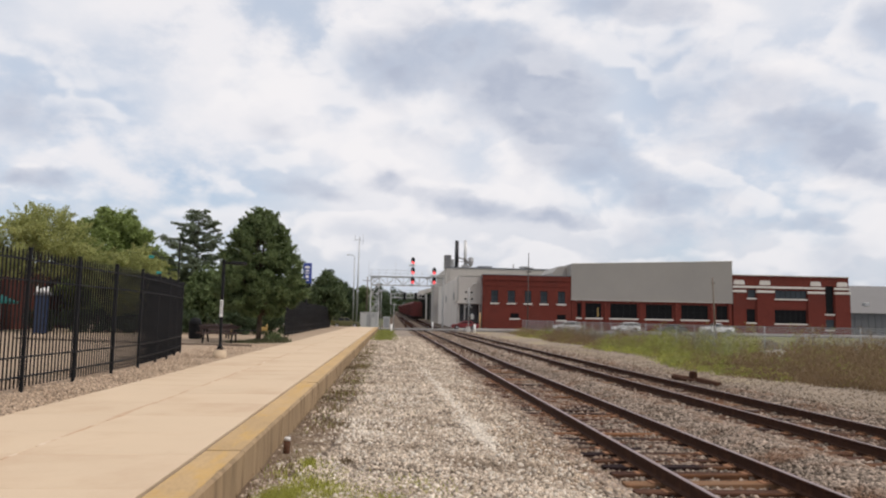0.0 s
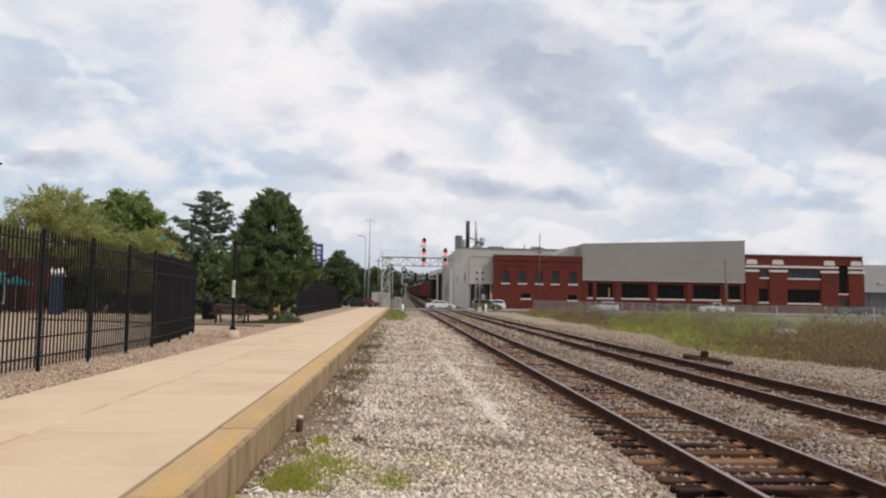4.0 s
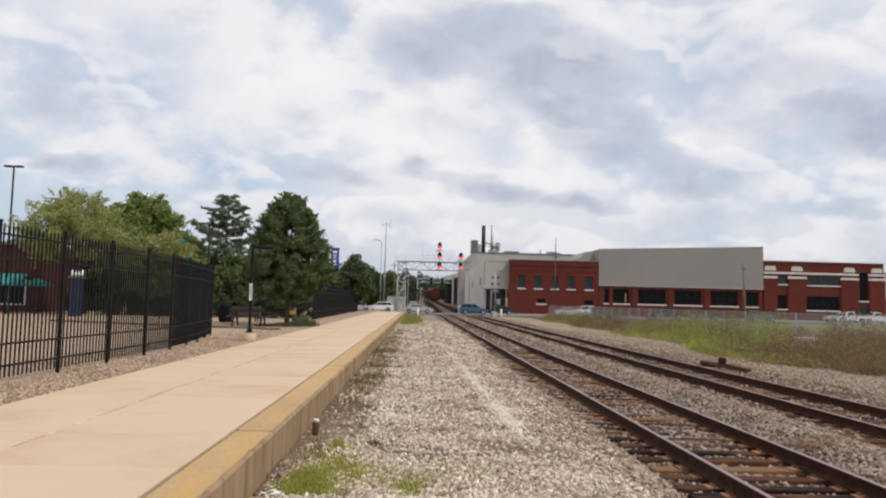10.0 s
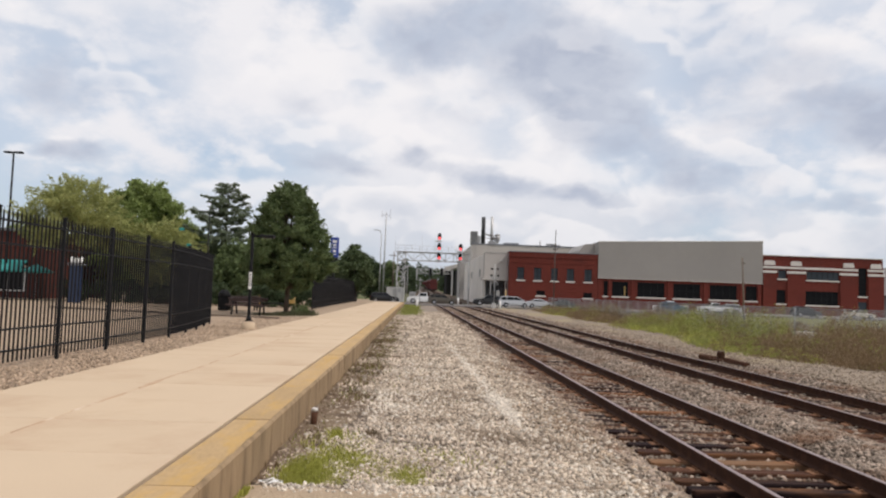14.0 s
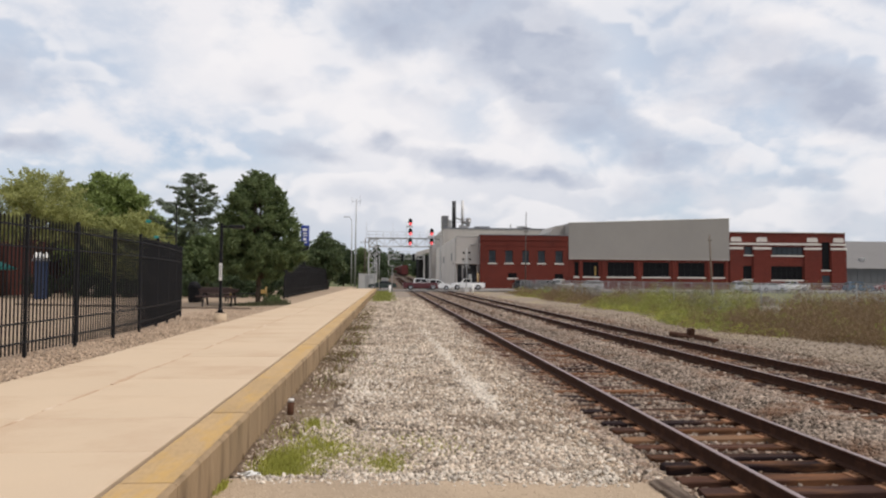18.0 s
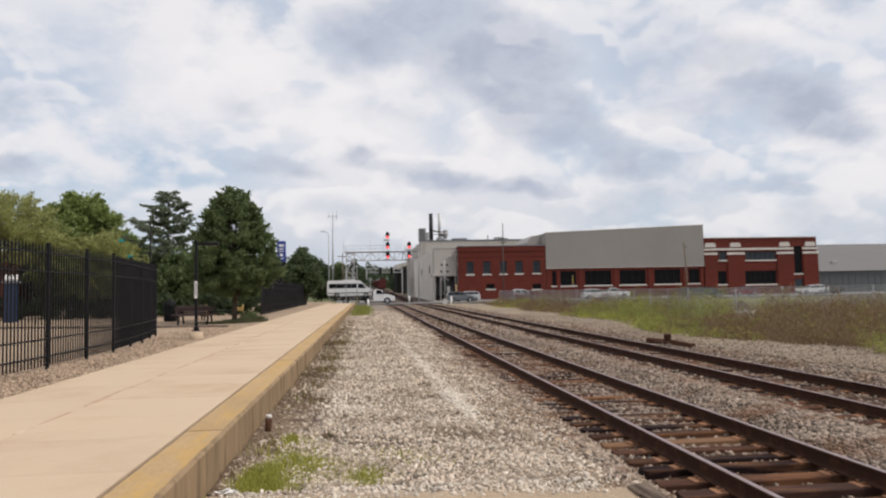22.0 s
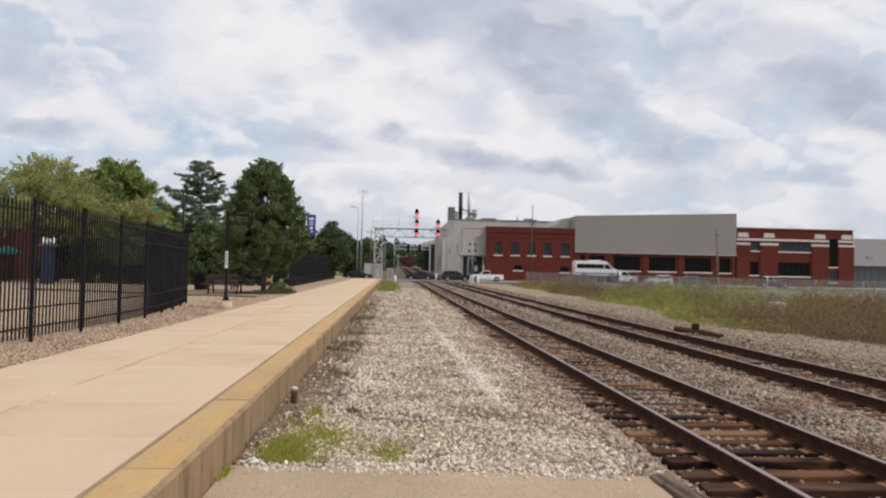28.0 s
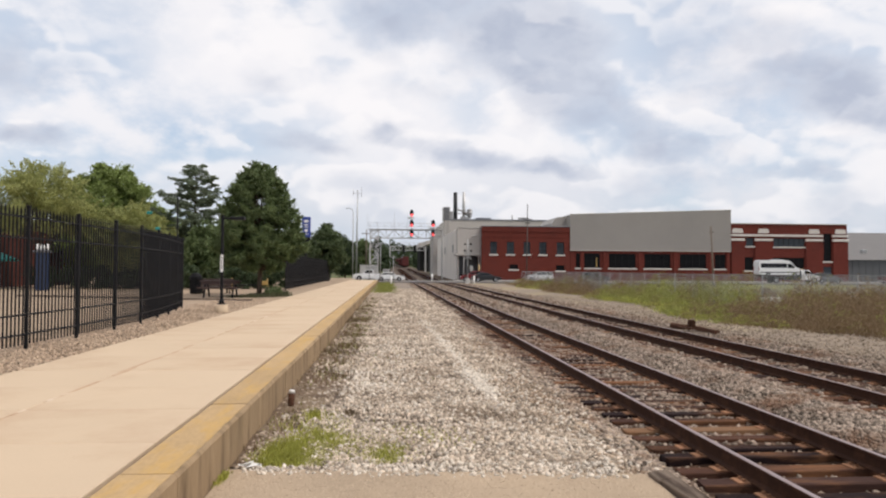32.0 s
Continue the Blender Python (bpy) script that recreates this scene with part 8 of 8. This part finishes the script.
def greenery():
    spots = [(-1.12, 8.2, 0.24, 0.55, 9, 1.0), (-0.84, 8.0, 0.32, 0.45, 6.5, 0.75), (-0.80, 8.7, 0.36, 0.8, 4.5, 0.7), (-0.56, 8.1, 0.45, 0.55, 2.6, 0.6), (-0.40, 8.8, 0.5, 0.6, 1.8, 0.6), (-0.08, 7.95, 0.22, 0.35, 1.8, 0.7),
             (0.04, 8.35, 0.24, 0.4, 1.4, 0.6), (0.25, 8.9, 0.7, 0.9, 1.2, 0.5), (-1.0, 9.6, 0.5, 0.9, 1.0, 0.7), (-1.02, 10.2, 0.12, 0.25, 0.5, 1.2)]
    grass("near_grass", 19000, spots, 0.098, GRASS, "bright green grass tuft in the ballast", -0.125, 0.005)
    spots = [(-1.1, 14 + 1.7 * k, 0.5, 0.9, 1.0 + 0.8 * (k % 3 == 0), 0.8 + 0.4 * (k % 2)) for k in range(22)] + [(-1.42, 8.6, 0.2, 0.7, 0.8, 0.6), (-1.35, 10.2, 0.3, 0.9, 0.8, 0.6), (0.2, 13.5, 0.8, 0.8, 0.5, 0.6), (-0.3, 17, 1.2, 1.5, 0.8, 0.7)]
    grass("foot_weeds", 4500, spots, 0.14, DRY, "thin brown-green weeds along the platform foot", -0.12, 0.007, None, "weeds")
    grass("foot_grass", 1300, spots, 0.13, WEED, "thin green weeds along the platform foot", -0.12, 0.007, None, "weeds")
    spots = [(-1.3, 18.0, 0.45, 0.7, 2.0, 1.0), (-1.42, 28.6, 0.35, 1.4, 2.0, 1.2), (-0.54, 10.45, 0.10, 0.12, 0.5, 0.6), (-0.30, 11.4, 0.12, 0.12, 0.4, 0.6), (-1.2, 14.4, 0.5, 0.5, 1.0, 0.8),
             (-1.1, 22.5, 0.6, 1.0, 1.6, 1.0), (-1.3, 36.0, 0.5, 2.0, 1.6, 1.4), (-1.45, 12.2, 0.2, 0.8, 1.0, 0.7)]
    grass("dead_plants", 1700, spots, 0.10, DEAD, "dark brown dead plants along the platform foot", -0.12, 0.010, None, "weeds")
    spots = [(-1.57, 7.2, 0.04, 0.22, 3.0, 1.0), (-1.57, 6.2, 0.03, 0.15, 2.0, 0.9), (-1.57, 5.4, 0.03, 0.2, 0.8, 0.8)]
    grass("crack_grass", 320, spots, 0.06, GRASS, "tufts of green grass in the crack beside the path", -0.09, 0.006, None, "grass", 4.0)
    spots = [(-8.2, 45.0, 1.3, 1.4, 3.0, 0.5), (-7.5, 44.8, 0.8, 1.0, 2.0, 1.0), (-6.7, 45.4, 0.6, 1.0, 1.6, 1.5)]
    grass("tree_grass", 3600, spots, 0.26, TREE_GRASS, "rough grey-green grass round the pear tree", PARK_Z, 0.02)
    spots = [(-0.5, 64 + 4 * k, 0.9, 2.6, 1.0, 1.0) for k in range(11)]
    grass("far_grass", 4200, spots, 0.26, WEED, "strip of bright grass at the platform's far end", -0.12, 0.03)

    def patch(x, y, a, b):
        return np.array([noise.noise(Vector((u * a, v * b, 0.3))) for u, v in zip(x, y)])

    def edge(x, y):
        return np.clip((x - 12.7 - 1.3 * np.clip((27 - y) / 8, 0, 1) - 1.1 * np.clip((y - 34) / 10, 0, 1) - 0.5 * np.sin(y * 0.35) - 0.02 * (y - 20)) / 1.4, 0, 1)

    def clear(x, y):
        return np.where((np.abs(x - 0.538 * y) < 0.026 * y) & (y > 33) & (y < 47), 0.0, 1.0)

    def keep_green(x, y):
        return clear(x, y) * edge(x, y) * np.clip(0.55 + 1.7 * patch(x, y, 0.16, 0.07) - 0.4 * np.clip((x / y - 0.5) / 0.2, 0, 1) - 0.4 * np.clip((y - 52) / 12, 0, 1), 0.08, 1)

    def keep_dry(x, y):
        return clear(x, y) * edge(x, y) * np.clip(0.45 + 0.35 * np.clip((x / y - 0.5) / 0.25, 0, 1) + 0.5 * np.clip((y - 52) / 12, 0, 1) - 1.7 * patch(x, y, 0.16, 0.07), 0.1, 1)

    def tall(x, y):
        return (0.30 + 0.80 * np.clip((x - 13) / 5, 0, 1)) * np.clip(0.95 + 1.5 * patch(x, y, 0.45, 0.2), 0.4, 1.7)

    weeds("green_weeds", 5600, (12.6, 22, 14, 100), tall, WEED, "tall green weeds along the lot fence", keep_green, 64, 0.05)
    weeds("low_weeds", 1500, (12.8, 16.5, 18, 90), lambda x, y: 0.34 + 0 * x, GRASS, "low bright green weeds at the edge of the gravel", keep_green, 50, 0.045)
    weeds("dry_weeds", 5200, (12.6, 22, 14, 100), tall, DRY, "tall dead brown weeds along the lot fence", keep_dry, 64, 0.05)
    weeds("lot_green_weeds", 3800, (20, 66, 20, 66), lambda x, y: 0.32 + 0 * x, WEED, "rough green grass in the lot", lambda x, y: 0.5 * keep_green(x, y), leaf=0.07)
    weeds("lot_dry_weeds", 5200, (19, 66, 18, 50), lambda x, y: 0.75 + 0.55 * np.clip((x - 22) / 16, 0, 1), DRY, "tall dead weeds in the lot", keep_dry, leaf=0.08)


greenery()
platform()
tracks()


def motions():
    near, far = 120.0, 126.0
    for car, right, rows in TRAFFIC:
        y, turn = (near, 0) if right else (far, 180)
        walk(car, [(t, pose(x, y, ROAD_Z, 0, 0, turn)) for t, x in rows])
    walk(TOW, [(t, pose(x + 1.6, near, ROAD_Z)) for t, x in TOW_ROWS])
    walk(VAN, [(t, pose(x, near, ROAD_Z + 1.12)) for t, x in TOW_ROWS])
    for k, car in enumerate(FREIGHT):
        slope = math.degrees(math.atan(0.0115))
        walk(car, [(t, pose(TRACKS[1], y + 26.3 * k, float(grade(y + 26.3 * k)), slope)) for t, y in TRAIN_ROWS])


motions()
